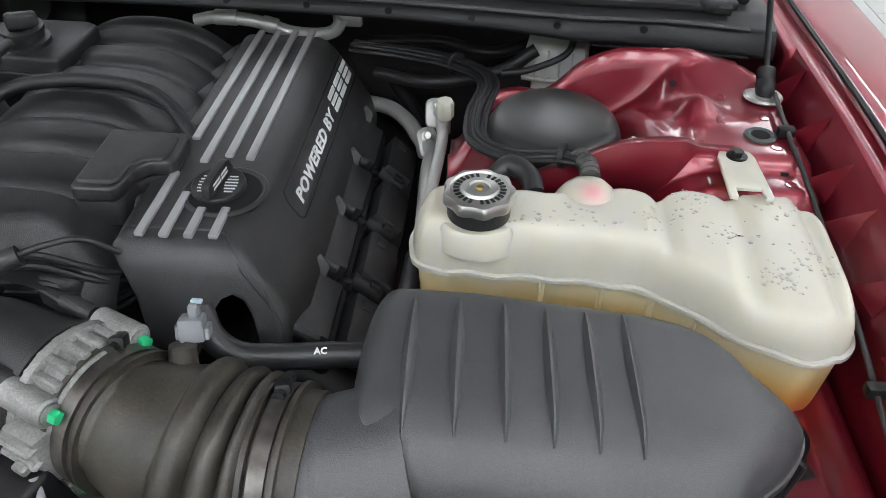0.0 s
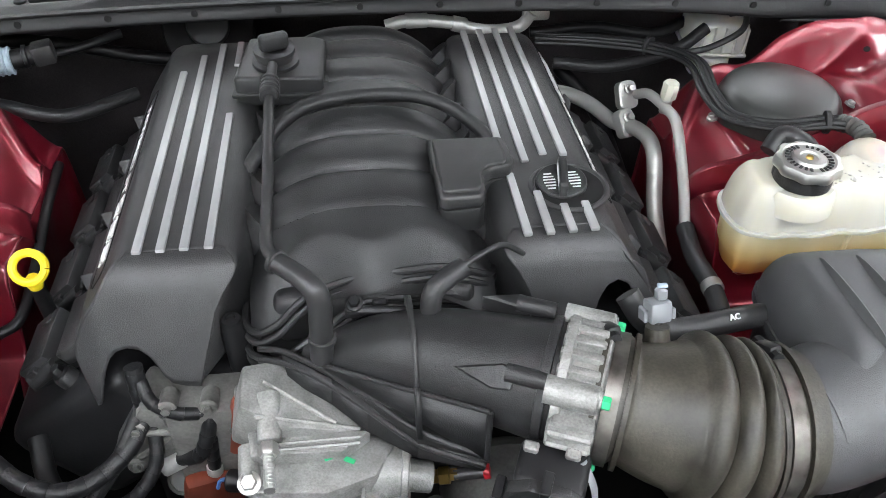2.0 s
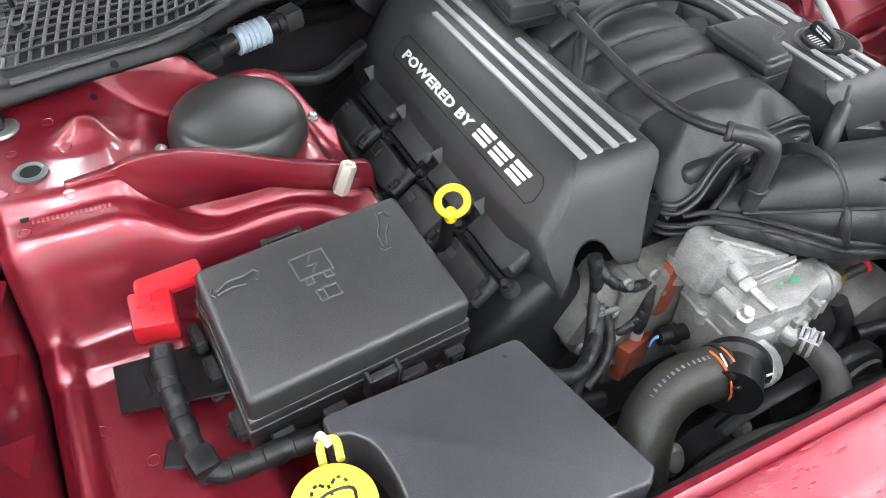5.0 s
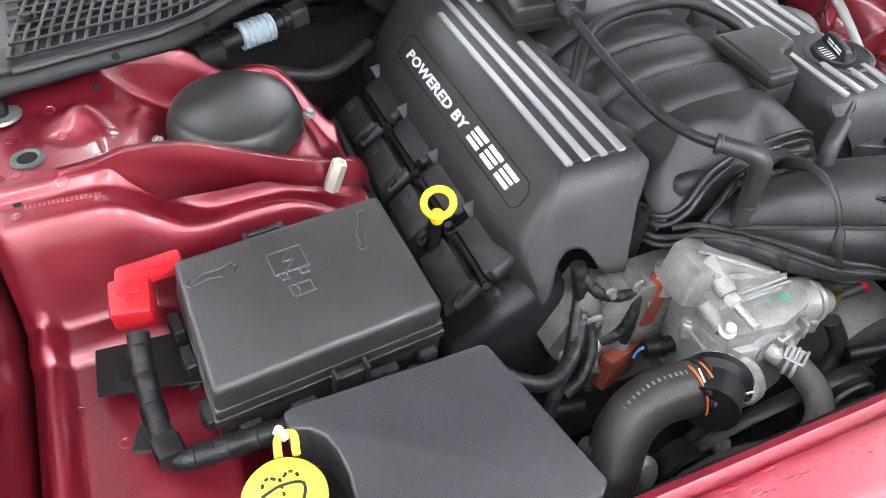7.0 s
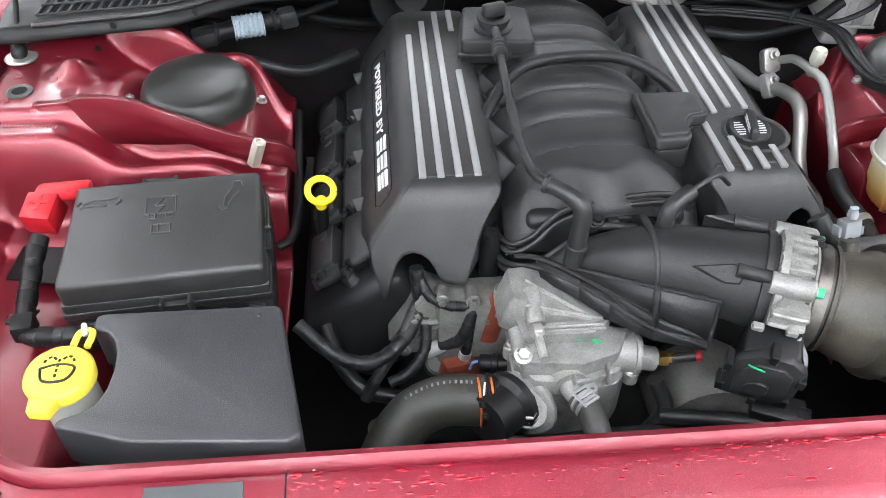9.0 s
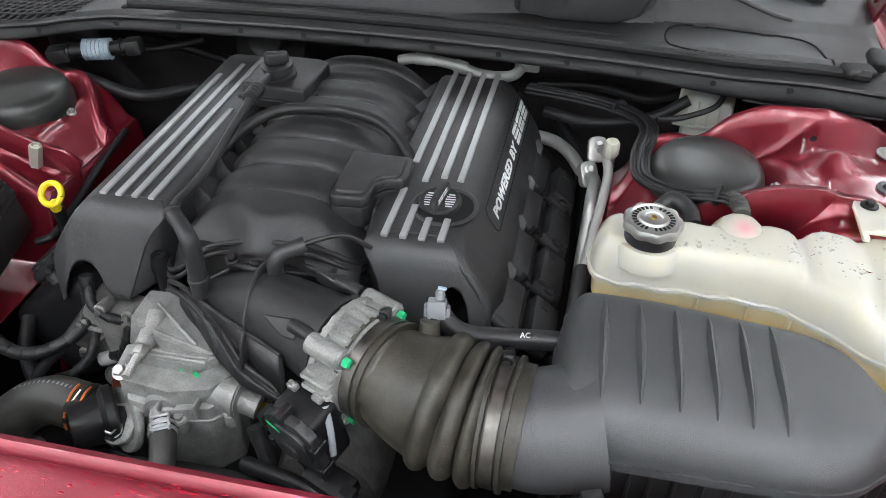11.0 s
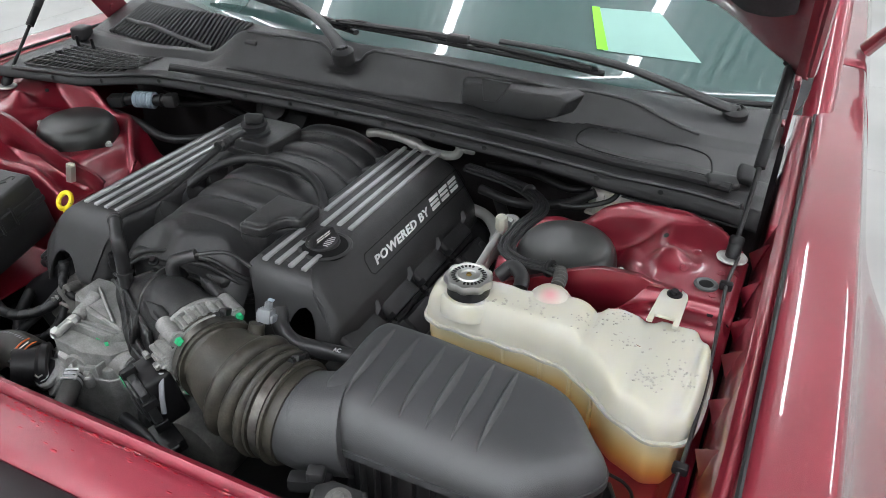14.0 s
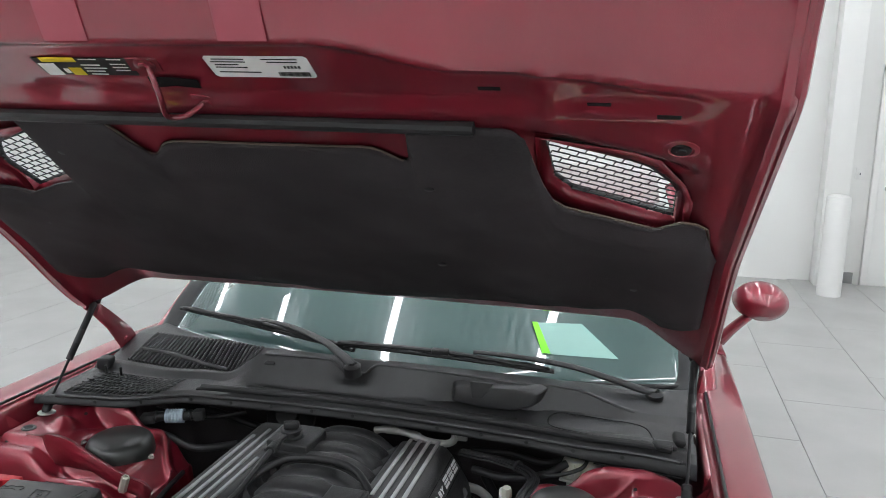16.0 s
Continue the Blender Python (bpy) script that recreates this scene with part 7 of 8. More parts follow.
for s in (-1, 1):
    g = thing("rubber_grommet", (s * 0.726, 0, 0.908), "grey rubber grommet in an apron hole", "grommet", "grommets")
    part("ring", lathe([(0.0165, 0), (0.0165, 0.003), (0.013, 0.0045), (0.010, 0.003), (0.0095, 0.0005)], (s * 0.726, 0, 0.9075), (0, 0, 1), 28), mat("grey_rubber", (0.08, 0.085, 0.085), 0.5), g)
    part("hole", lathe([(0.0105, 0), (0.0105, 0.0026), (0.0005, 0.0026)], (s * 0.726, 0, 0.9078), (0, 0, 1), 24), DARK, g)
    for x, y in ((0.754, -0.022), (0.738, -0.021), (0.698, -0.042), (0.74, 0.04), (0.69, 0.025), (0.70, 0.08), (0.76, 0.05), (0.694, -0.10), (0.735, -0.09), (0.744, -0.068), (0.66, -0.02), (0.70, -0.19), (0.735, -0.22), (0.70, -0.27), (0.74, -0.30)):
        z = apron_z(x, y) + 0.0021
        solid("weld_mark", lathe([(0.0062, 0), (0.0062, 0.0006), (0.005, 0.0008), (0.0045, 0.0003)], (s * x, y, z), apron_up(s, x, y), 16), PAINT, "round spot weld mark in red paint", "weld mark", "weld marks")
    for x, y in ((0.765, -0.052), (0.742, -0.050), (0.65, 0.10)):
        solid("apron_hole", lathe([(0.0042, 0), (0.0042, 0.0010), (0.0003, 0.0010)], (s * x, y, apron_z(x, y) + 0.0019), apron_up(s, x, y), 14), DARK, "small dark round hole in the apron", "hole", "apron holes")
stamp = thing("stamped_number", (-0.70, -0.058, 0.893), "row of stamped characters in red paint, as plain bars", "stamping")
for i in range(17):
    x = -0.735 + 0.0042 * i
    part("stamped_bar", rbox((x, -0.059 - 0.09 * (x + 0.70), apron_z(abs(x), -0.059 - 0.09 * (x + 0.70)) + 0.0022), (0.0026, 0.006, 0.0012), 0.0003, 1), mat("worn_stamp", (0.34, 0.07, 0.085), 0.4) if i == 0 else bpy.data.materials["worn_stamp"], stamp)


def fuse_box():
    f = thing("fuse_box", (-0.512, -0.23, 0.76), "black plastic fuse box with moulded symbols on its lid", "fuse box")
    M = pose(-0.5135, -0.231, 0.851, 10, 0, 5)

    def put(bm):
        bmesh.ops.transform(bm, matrix=M, verts=bm.verts)
        return bm
    lid = [(-0.100, 0.074), (-0.109, -0.070), (0.108, -0.070), (0.107, 0.074)]
    part("lid", put(prism(lid, -0.03, 0.020, 0.0065, 3, None, 0.016)), FUSEBOX, f, "black textured lid")
    part("lid_skirt", put(prism([(x * 1.022, y * 1.03) for x, y in lid], -0.030, -0.012, 0.0025, 2)), FUSEBOX, f)
    part("seam_line", put(prism([(x * 1.036, y * 1.046) for x, y in lid], -0.0325, -0.0295, 0.0005, 1)), DARK, f)
    for x0, w in ((0.045, 0.030), (-0.035, 0.024), (-0.085, 0.022), (0.092, 0.02)):
        lug = part("front_clip", put(rbox((x0, -0.080, -0.048), (w, 0.010, 0.016), 0.002, 1)), SATIN, f)
        part("clip_slot", put(rbox((x0, -0.0855, -0.048), (w * 0.6, 0.003, 0.008), 0.0006, 1)), DARK, lug)
    part("lid_rim", put(prism([(x * 1.045, y * 1.06) for x, y in lid], -0.038, -0.026, 0.003, 2)), SATIN, f)
    part("tray", put(prism([(x * 1.03, y * 1.04) for x, y in lid], -0.10, -0.038, 0.005, 2)), SATIN, f)
    for x, y, yaw in ((0.01, -0.0835, 0), (-0.01, 0.079, 0), (0.11, -0.01, 90)):
        c = part("clasp", put(rbox((x, y, -0.025), (0.028, 0.008, 0.030), 0.002, 2, (0, 0, yaw))), SATIN, f)
        for d in (-0.015, 0.015):
            v = (x + (d if yaw == 0 else 0), y + (d if yaw else 0), -0.022)
            part("clasp_rail", put(rbox(v, (0.004, 0.012, 0.036), 0.001, 1, (0, 0, yaw))), SATIN, c)
    for d in (-0.018, 0.018):
        part("clasp_post", put(rbox((-0.01 + d, 0.083, -0.006), (0.005, 0.010, 0.030), 0.001, 1)), SATIN, f)
    part("clasp_bar", put(rbox((-0.01, 0.085, 0.004), (0.036, 0.005, 0.008), 0.001, 1)), SATIN, f)
    for x in (-0.09, -0.05, 0.05, 0.08):
        part("tray_lug", put(rbox((x, -0.083, -0.07), (0.016, 0.014, 0.016), 0.002, 1)), SATIN, f)
    z = 0.0202
    for y in (-0.05, 0.01, 0.05):
        hook = part("side_clip", put(rbox((-0.114, y, -0.052), (0.012, 0.026, 0.020), 0.002, 1)), SATIN, f)
        part("clip_slot", put(rbox((-0.1205, y, -0.052), (0.003, 0.014, 0.010), 0.0006, 1)), DARK, hook)
    for x, zz in ((-0.118, -0.075), (-0.118, -0.09)):
        for y in (-0.045, 0.0, 0.04):
            part("side_lug", put(rbox((x, y, zz), (0.012, 0.02, 0.014), 0.002, 1)), SATIN, f)

    def line(pts, r=0.0013):
        bm = bmesh.new()
        for a, b in zip(pts, pts[1:]):
            add(bm, sweep([(*a, z), (*b, z)], r, 6, 1))
        return put(bm)
    sym = line([(-0.02, 0.045), (0.013, 0.045), (0.013, 0.020), (-0.02, 0.020), (-0.02, 0.045)])
    for ln in ([(-0.001, 0.042), (-0.009, 0.032), (0.001, 0.032), (-0.007, 0.022)], [(-0.016, 0.020), (-0.016, 0.013), (-0.009, 0.013), (-0.009, 0.020)], [(0.003, 0.020), (0.003, 0.013), (0.010, 0.013), (0.010, 0.020)], [(-0.012, 0.004), (0.008, 0.004), (0.008, -0.008), (-0.012, -0.008), (-0.012, 0.004)], [(-0.005, 0.004), (-0.005, -0.008)]):
        add(sym, line(ln))
    part("moulded_symbol", sym, FUSEBOX, f, "raised battery symbol")
    for cx, cy, yaw in ((-0.07, 0.045, 0), (0.075, 0.04, 60)):
        c, s_ = math.cos(radians(yaw)), math.sin(radians(yaw))
        rt = lambda p: [(cx + x * c - y * s_, cy + x * s_ + y * c) for x, y in p]
        g = line(rt([(-0.02, -0.002), (-0.008, 0.004), (0.006, 0.003), (0.018, 0.006), (0.022, 0.0), (0.016, -0.006)]))
        add(g, line(rt([(-0.02, -0.006), (-0.006, -0.004), (0.006, -0.006)])))
        add(g, line(rt([(-0.022, -0.008), (-0.026, -0.003), (-0.022, 0.002)])))
        part("moulded_symbol", g, FUSEBOX, f, "raised clamp symbol")
    return f


fuse_box()


def positive_post():
    r = thing("positive_terminal_cover", (-0.66, -0.18, 0.84), "bright red plastic terminal cover with a plus sign", "terminal cover")
    part("cap", prism([(-0.019, -0.018), (0.017, -0.021), (0.018, 0.018), (-0.019, 0.019)], -0.016, 0.014, 0.0035, 2, pose(-0.661, -0.183, 0.858, 14, 0, -6), 0.06), REDPL, r)
    part("arm", prism([(-0.012, -0.004), (0.050, -0.014), (0.056, 0.010), (-0.004, 0.020)], 0, 0.014, 0.005, 2, pose(-0.662, -0.168, 0.862, 0, 0, 14)), REDPL, r)
    for w, d in ((0.022, 0.005), (0.005, 0.022)):
        part("plus_bar", rbox((-0.662, -0.183, 0.8722), (w, d, 0.0025), 0.0006, 1, (14, 0, -6)), REDPL, r)
    return r


positive_post()
hose("battery_cable", [(-0.665, -0.205, 0.838), (-0.668, -0.235, 0.826), (-0.668, -0.27, 0.812), (-0.664, -0.305, 0.803), (-0.652, -0.325, 0.800), (-0.61, -0.328, 0.802), (-0.565, -0.332, 0.806)], 0.0102, LOOM, "taped black battery cable", "cable")
tape = thing("cable_tape", (-0.668, -0.25, 0.82), "bands of black tape wound on the battery cable", "tape")
for p, d in (((-0.6675, -0.225, 0.830), (-0.05, -1, -0.4)), ((-0.668, -0.250, 0.820), (0, -1, -0.4)), ((-0.6675, -0.277, 0.810), (0.05, -1, -0.35)), ((-0.634, -0.3268, 0.801), (1, -0.1, 0)), ((-0.606, -0.3283, 0.802), (1, -0.05, 0.05)), ((-0.580, -0.3305, 0.8045), (1, -0.1, 0.1))):
    part("band", lathe([(0.0104, -0.009), (0.0114, -0.008), (0.0112, 0.006), (0.0104, 0.009)], p, d, 16), DULL, tape)
solid("cable_joint", rbox((-0.662, -0.313, 0.803), (0.025, 0.028, 0.025), 0.006, 2, (0, 0, 10)), DULL, "black plastic cable elbow clip", "cable clip")


def slotted_bracket():
    b = thing("slotted_bracket", (-0.69, -0.20, 0.79), "black steel bracket with a slot beside the fuse box", "bracket")
    part("plate", prism([(-0.712, -0.166), (-0.715, -0.223), (-0.606, -0.247), (-0.595, -0.177)], 0.789, 0.792, 0.001, 1), DULL, b)
    part("slot", rbox((-0.690, -0.200, 0.7925), (0.008, 0.030, 0.001), 0.0004, 1, (0, 0, 6)), DARK, b)
    part("small_plate", rbox((-0.677, -0.285, 0.79), (0.027, 0.03, 0.004), 0.002, 1, (0, 0, -20)), DULL, b)
    return b


slotted_bracket()
module = thing("power_module_cover", (-0.46, -0.42, 0.76), "dark grey plastic module cover beside the washer neck", "module cover")
outline = [(-0.566, -0.344), (-0.558, -0.341), (-0.383, -0.341), (-0.378, -0.346), (-0.349, -0.500), (-0.360, -0.510), (-0.50, -0.500), (-0.574, -0.478), (-0.570, -0.470), (-0.552, -0.464), (-0.541, -0.455), (-0.535, -0.440), (-0.533, -0.418), (-0.535, -0.395), (-0.540, -0.379), (-0.550, -0.367), (-0.566, -0.362)]
part("cover", prism(outline, 0.79, 0.848, 0.008, 4), MODULE, module, "smooth dark grey lid")
part("base", prism([(-0.46 + (x + 0.46) * 0.97, -0.42 + (y + 0.42) * 0.97) for x, y in outline], 0.70, 0.789, 0.004, 2), SATIN, module, "black base tray")
part("dimple", lathe([(0.0025, 0), (0.0015, 0.0006), (0.0003, 0.0007)], (-0.40, -0.355, 0.848), n=10), SATIN, module)


def washer():
    w = thing("washer_filler", (-0.587, -0.412, 0.80), "yellow washer fluid cap on a milky neck", "washer cap")
    p = (-0.5835, -0.4175, 0.843)
    part("neck", lathe([(0.027, -0.09), (0.027, -0.006), (0.029, -0.004), (0.027, 0.0)], p, (0, -0.05, 1), 28), RESERVOIR, w, "milky plastic neck")
    part("cap", lathe([(0.030, -0.008), (0.0325, -0.006), (0.0332, 0.004), (0.0312, 0.008), (0.028, 0.010), (0.001, 0.0115)], p, (0, -0.05, 1), 40), PALEYELLOW, w)
    part("lift_tab", prism([(-0.014, 0.0), (0.014, 0.0), (0.010, -0.016), (-0.010, -0.016)], -0.006, 0.006, 0.002, 2, pose(p[0] - 0.005, p[1] - 0.031, p[2] + 0.002, 0, 0, -8)), PALEYELLOW, w)
    part("hinge_loop", sweep([(p[0] + 0.004, p[1] + 0.034, p[2] + 0.004), (p[0] + 0.008, p[1] + 0.05, p[2] + 0.006), (p[0] + 0.02, p[1] + 0.05, p[2] + 0.006), (p[0] + 0.018, p[1] + 0.032, p[2] + 0.004)], 0.0035, 8), PALEYELLOW, w)
    part("strap", sweep([(p[0] + 0.014, p[1] + 0.046, p[2] + 0.006), (p[0] + 0.011, p[1] + 0.056, p[2] + 0.010), (p[0] + 0.008, p[1] + 0.060, p[2] + 0.0)], 0.0030, 8), RESERVOIR, w)
    z = p[2] + 0.0118

    def ln(pts, r=0.0014):
        return sweep([(p[0] + x, p[1] + y, z - 0.0008) for x, y in pts], r, 6, 4)
    sym = ln([(-0.016, 0.002), (-0.010, -0.013), (0.010, -0.013), (0.016, 0.002), (0.0, 0.006), (-0.016, 0.002)])
    for i in range(4):
        add(sym, ln([(0.0, 0.012 - 0.006 * i), (0.0, 0.009 - 0.006 * i)]))
    for sx in (-1, 1):
        for a, b in (((0.003, 0.012), (0.006, 0.015)), ((0.008, 0.0155), (0.011, 0.0145)), ((0.013, 0.012), (0.014, 0.009))):
            add(sym, ln([(sx * a[0], a[1]), (sx * b[0], b[1])]))
    part("washer_symbol", sym, LABELDARK, w, "black windscreen washer symbol")
    return w


washer()


def dipstick():
    d = thing("oil_dipstick", (-0.345, -0.15, 0.70), "yellow ring handle of an oil dipstick", "dipstick")
    c = Vector((-0.344, -0.150, 0.846))
    ax = Vector((-0.1, -0.65, 0.55)).normalized()
    m = axis_matrix(c, ax)
    ring = [m @ Vector((0.0165 * math.cos(a), 0.0165 * math.sin(a) * 0.9, 0)) for a in steps(0, 2 * math.pi, 24)]
    part("ring", sweep(ring, 0.0044, 10, 1), YELLOW, d)
    part("collar", lathe([(0.007, 0), (0.008, 0.004), (0.008, 0.010), (0.006, 0.014)], (-0.345, -0.148, 0.819), (0, -0.1, 1), 20), YELLOW, d)
    part("tube", sweep([(-0.345, -0.147, 0.83), (-0.347, -0.14, 0.76), (-0.345, -0.13, 0.62)], 0.008, 12, 4), DULL, d, "black dipstick tube")
    return d


dipstick()

# ---- pipes and wiring at the back ----
ac = thing("refrigerant_valves", (0.37, 0.12, 0.8), "aluminium refrigerant pipe block with service ports", "pipe block")
for p, yaw in (((0.371, 0.186, 0.812), 10), ((0.362, 0.148, 0.789), 30)):
    fl = part("valve_flange", prism(smooth_outline([(-0.012, -0.018), (0.012, -0.018), (0.014, 0.0), (0.011, 0.018), (-0.011, 0.018), (-0.014, 0.0)], 3), -0.008, 0.008, 0.002, 2, pose(*p, 55, 0, yaw)), PIPE, ac, "oval aluminium pipe flange")
    part("flange_bolt", hexbolt(Vector(p) + Vector((0.002, -0.006, 0.014)), (0.1, -0.75, 0.6), 0.0055, 0.008, 0.008), STEEL, fl)
part("port_cap", lathe([(0.010, 0), (0.011, 0.002), (0.011, 0.020), (0.009, 0.023), (0.001, 0.0235)], (0.389, 0.090, 0.862), (0, -0.1, 1), 8), mat("grey_cap", (0.45, 0.45, 0.38), 0.5), ac, "grey plastic port cap")
part("port_stem", lathe([(0.007, 0), (0.007, 0.026), (0.010, 0.028)], (0.389, 0.092, 0.840), (0, -0.1, 1), 16), STEEL, ac)
hose("refrigerant_pipe", [(0.26, 0.25, 0.79), (0.30, 0.24, 0.788), (0.33, 0.21, 0.785), (0.352, 0.17, 0.78), (0.372, 0.12, 0.795), (0.372, 0.06, 0.80), (0.369, 0.01, 0.74), (0.366, -0.05, 0.70)], 0.0105, PIPE, "bent aluminium refrigerant pipe", "pipe")
hose("refrigerant_line", [(0.376, 0.16, 0.828), (0.38, 0.13, 0.845), (0.386, 0.085, 0.85), (0.388, 0.045, 0.848), (0.378, -0.03, 0.81), (0.370, -0.075, 0.78)], 0.0068, PIPE, "thin aluminium refrigerant line", "pipe")
hose("refrigerant_hose", [(0.370, -0.075, 0.78), (0.367, -0.12, 0.772), (0.366, -0.17, 0.775), (0.362, -0.22, 0.77)], 0.011, HOSE, "black hose end on the refrigerant line", "hose", [((0.366, -0.175, 0.775), (0, -1, 0), 0.0115, 0.012, STEEL)])
hose("crossover_pipe", [(0.035, 0.264, 0.893), (0.06, 0.264, 0.899), (0.09, 0.265, 0.899), (0.13, 0.264, 0.894), (0.165, 0.262, 0.884), (0.20, 0.262, 0.882), (0.226, 0.260, 0.889), (0.240, 0.256, 0.910)], 0.0088, PIPE, "bright bent metal pipe behind the engine cover", "pipe", [((0.078, 0.2648, 0.8995), (1, 0.03, 0), 0.0100, 0.03, PIPE), ((0.138, 0.2638, 0.892), (1, 0, -0.25), 0.0102, 0.02, PIPE)])
solid("pipe_bracket", rbox((0.246, 0.258, 0.910), (0.040, 0.010, 0.026), 0.005, 2), STEEL, "zinc bracket holding the pipe", "bracket")
loom = thing("wiring_loom", (0.43, 0.06, 0.88), "flat ribbed bundle of black wires beside the tower", "wiring")
LOOM_LINE = [(0.25, 0.262, 0.868), (0.335, 0.238, 0.872), (0.40, 0.195, 0.880), (0.438, 0.14, 0.884), (0.428, 0.06, 0.884), (0.432, 0.0, 0.884), (0.470, -0.040, 0.894), (0.515, -0.052, 0.904), (0.54, -0.066, 0.908)]
for k in range(6):
    pts = []
    for i, v in enumerate(LOOM_LINE):
        d = Vector(LOOM_LINE[min(i + 1, 8)]) - Vector(LOOM_LINE[max(i - 1, 0)])
        side = Vector((d.y, -d.x, 0)).normalized()
        spread = (k - 2.5) * (0.0044 if i < 8 else 0.003)
        pts.append(Vector(v) + side * spread + Vector((0, 0, 0.002 * math.sin(k * 2.1 + i * 0.7) + 0.0018 * (2.5 - abs(k - 2.5)))))
    part("cord", sweep(pts, 0.0031, 8, 6), LOOM, loom)
for p, d in (((0.395, 0.199, 0.881), (0.6, -0.75, 0.05)), ((0.518, -0.053, 0.905), (0.95, -0.3, 0.1))):
    part("tie", lathe([(0.0125, -0.003), (0.0135, -0.002), (0.0135, 0.002), (0.0125, 0.003)], p, d, 20), RUBBERTRIM, loom)
solid("loom_sleeve", sweep([(0.533, -0.055, 0.905), (0.541, -0.075, 0.909), (0.543, -0.095, 0.906)], lambda t: 0.0098 + 0.0008 * math.sin(40 * t), 16, 10), GREYHOSE, "black hose sleeve entering the tank", "sleeve")
hose("return_hose", [(0.49, -0.095, 0.885), (0.485, -0.075, 0.892), (0.465, -0.06, 0.895), (0.448, -0.07, 0.88)], 0.011, HOSE, "grey-black return hose by the tank", "hose")
for pts in (((-0.30, 0.20, 0.84), (-0.38, 0.15, 0.84), (-0.46, 0.15, 0.86), (-0.55, 0.17, 0.86)), ((0.28, 0.26, 0.83), (0.36, 0.24, 0.83), (0.45, 0.24, 0.85), (0.50, 0.25, 0.88))):
    hose("wiring_loom", pts, 0.009, LOOM, "black taped wiring loom in the dark bay", "wiring")
hose("reservoir_hose", [(0.53, 0.25, 0.90), (0.545, 0.235, 0.908), (0.535, 0.215, 0.89), (0.49, 0.205, 0.872), (0.455, 0.20, 0.868)], 0.0045, HOSE, "thin black hose from the fluid reservoir", "hose")
for pts, r, lab in (
        (((-0.16, 0.40, 0.80), (-0.30, 0.38, 0.80), (-0.44, 0.36, 0.84), (-0.56, 0.34, 0.86)), 0.010, "black hose along the firewall"),
        (((-0.33, 0.30, 0.88), (-0.40, 0.27, 0.87), (-0.47, 0.25, 0.87), (-0.56, 0.25, 0.88)), 0.006, "thin black pipe under the cowl"),
        (((-0.388, 0.10, 0.80), (-0.386, 0.02, 0.79), (-0.384, -0.06, 0.77), (-0.390, -0.12, 0.75), (-0.41, -0.14, 0.745)), 0.006, "thin black hose hugging the red tower"),
        (((-0.345, -0.26, 0.72), (-0.33, -0.30, 0.70), (-0.30, -0.33, 0.68), (-0.25, -0.34, 0.67)), 0.010, "black hose low at the engine front"),
        (((0.26, 0.34, 0.84), (0.36, 0.33, 0.85), (0.44, 0.30, 0.85), (0.50, 0.32, 0.86)), 0.008, "black wire bundle at the firewall"),
        (((0.30, 0.30, 0.80), (0.345, 0.24, 0.76), (0.36, 0.14, 0.72), (0.355, 0.02, 0.70)), 0.011, "black hose between engine and tower"),
        (((0.345, -0.20, 0.74), (0.36, -0.24, 0.72), (0.40, -0.26, 0.72)), 0.012, "black hose under the air filter box"),
        (((0.03, -0.42, 0.72), (0.12, -0.45, 0.74), (0.22, -0.47, 0.73), (0.33, -0.475, 0.74)), 0.009, "black wire bundle behind the front panel"),
        (((-0.05, -0.47, 0.70), (0.06, -0.475, 0.69), (0.20, -0.48, 0.68)), 0.014, "black coolant hose behind the front panel")):
    hose("bay_hose", pts, r, DULL, lab, "hose")
fl = thing("fluid_reservoir", (0.53, 0.29, 0.80), "milky white fluid reservoir under the cowl edge", "reservoir")
part("body", rbox((0.532, 0.290, 0.858), (0.084, 0.075, 0.050), 0.008, 3, (0, 0, -8)), RESERVOIR, fl)
part("rim", rbox((0.532, 0.290, 0.834), (0.090, 0.081, 0.006), 0.002, 1, (0, 0, -8)), RESERVOIR, fl)
part("lower_body", rbox((0.530, 0.290, 0.812), (0.060, 0.055, 0.04), 0.010, 3, (0, 0, -8)), RESERVOIR, fl)
for k in range(5):
    part("moulded_rib", rbox((0.500 + 0.016 * k, 0.2525 - 0.0022 * k, 0.858), (0.003, 0.004, 0.040), 0.001, 1, (0, 0, -8)), RESERVOIR, fl)
vc = thing("hose_connector", (-0.455, 0.18, 0.9), "pale blue ribbed connector between black pipe ends", "connector")
part("sleeve", sweep([(-0.475, 0.172, 0.902), (-0.435, 0.182, 0.903)], 0.0165, 20, 4), BLUE, vc, "pale blue ribbed sleeve")
for i in range(7):
    t = i / 6
    part("sleeve_rib", lathe([(0.0165, -0.0015), (0.0178, -0.0008), (0.0178, 0.0008), (0.0165, 0.0015)], Vector((-0.475, 0.172, 0.902)).lerp((-0.435, 0.182, 0.903), t), (0.97, 0.24, 0.02), 20), BLUE, vc)
for q in ((-0.50, 0.166, 0.899), (-0.418, 0.187, 0.905)):
    part("ring", lathe([(0.012, -0.003), (0.0145, -0.002), (0.0145, 0.002), (0.012, 0.003)], q, (0.97, 0.24, 0.05), 18), DULL, vc)
part("pipe_end", sweep([(-0.53, 0.158, 0.895), (-0.475, 0.172, 0.902)], 0.012, 14, 2), DULL, vc)
part("pipe_end", sweep([(-0.435, 0.182, 0.903), (-0.39, 0.195, 0.908)], 0.012, 14, 2), DULL, vc)
part("coupling", rbox((-0.517, 0.159, 0.896), (0.034, 0.026, 0.024), 0.004, 2, (8, -6, 14)), SATIN, vc)
part("coupling", rbox((-0.398, 0.192, 0.907), (0.026, 0.026, 0.026), 0.004, 2, (0, -6, 14)), SATIN, vc)
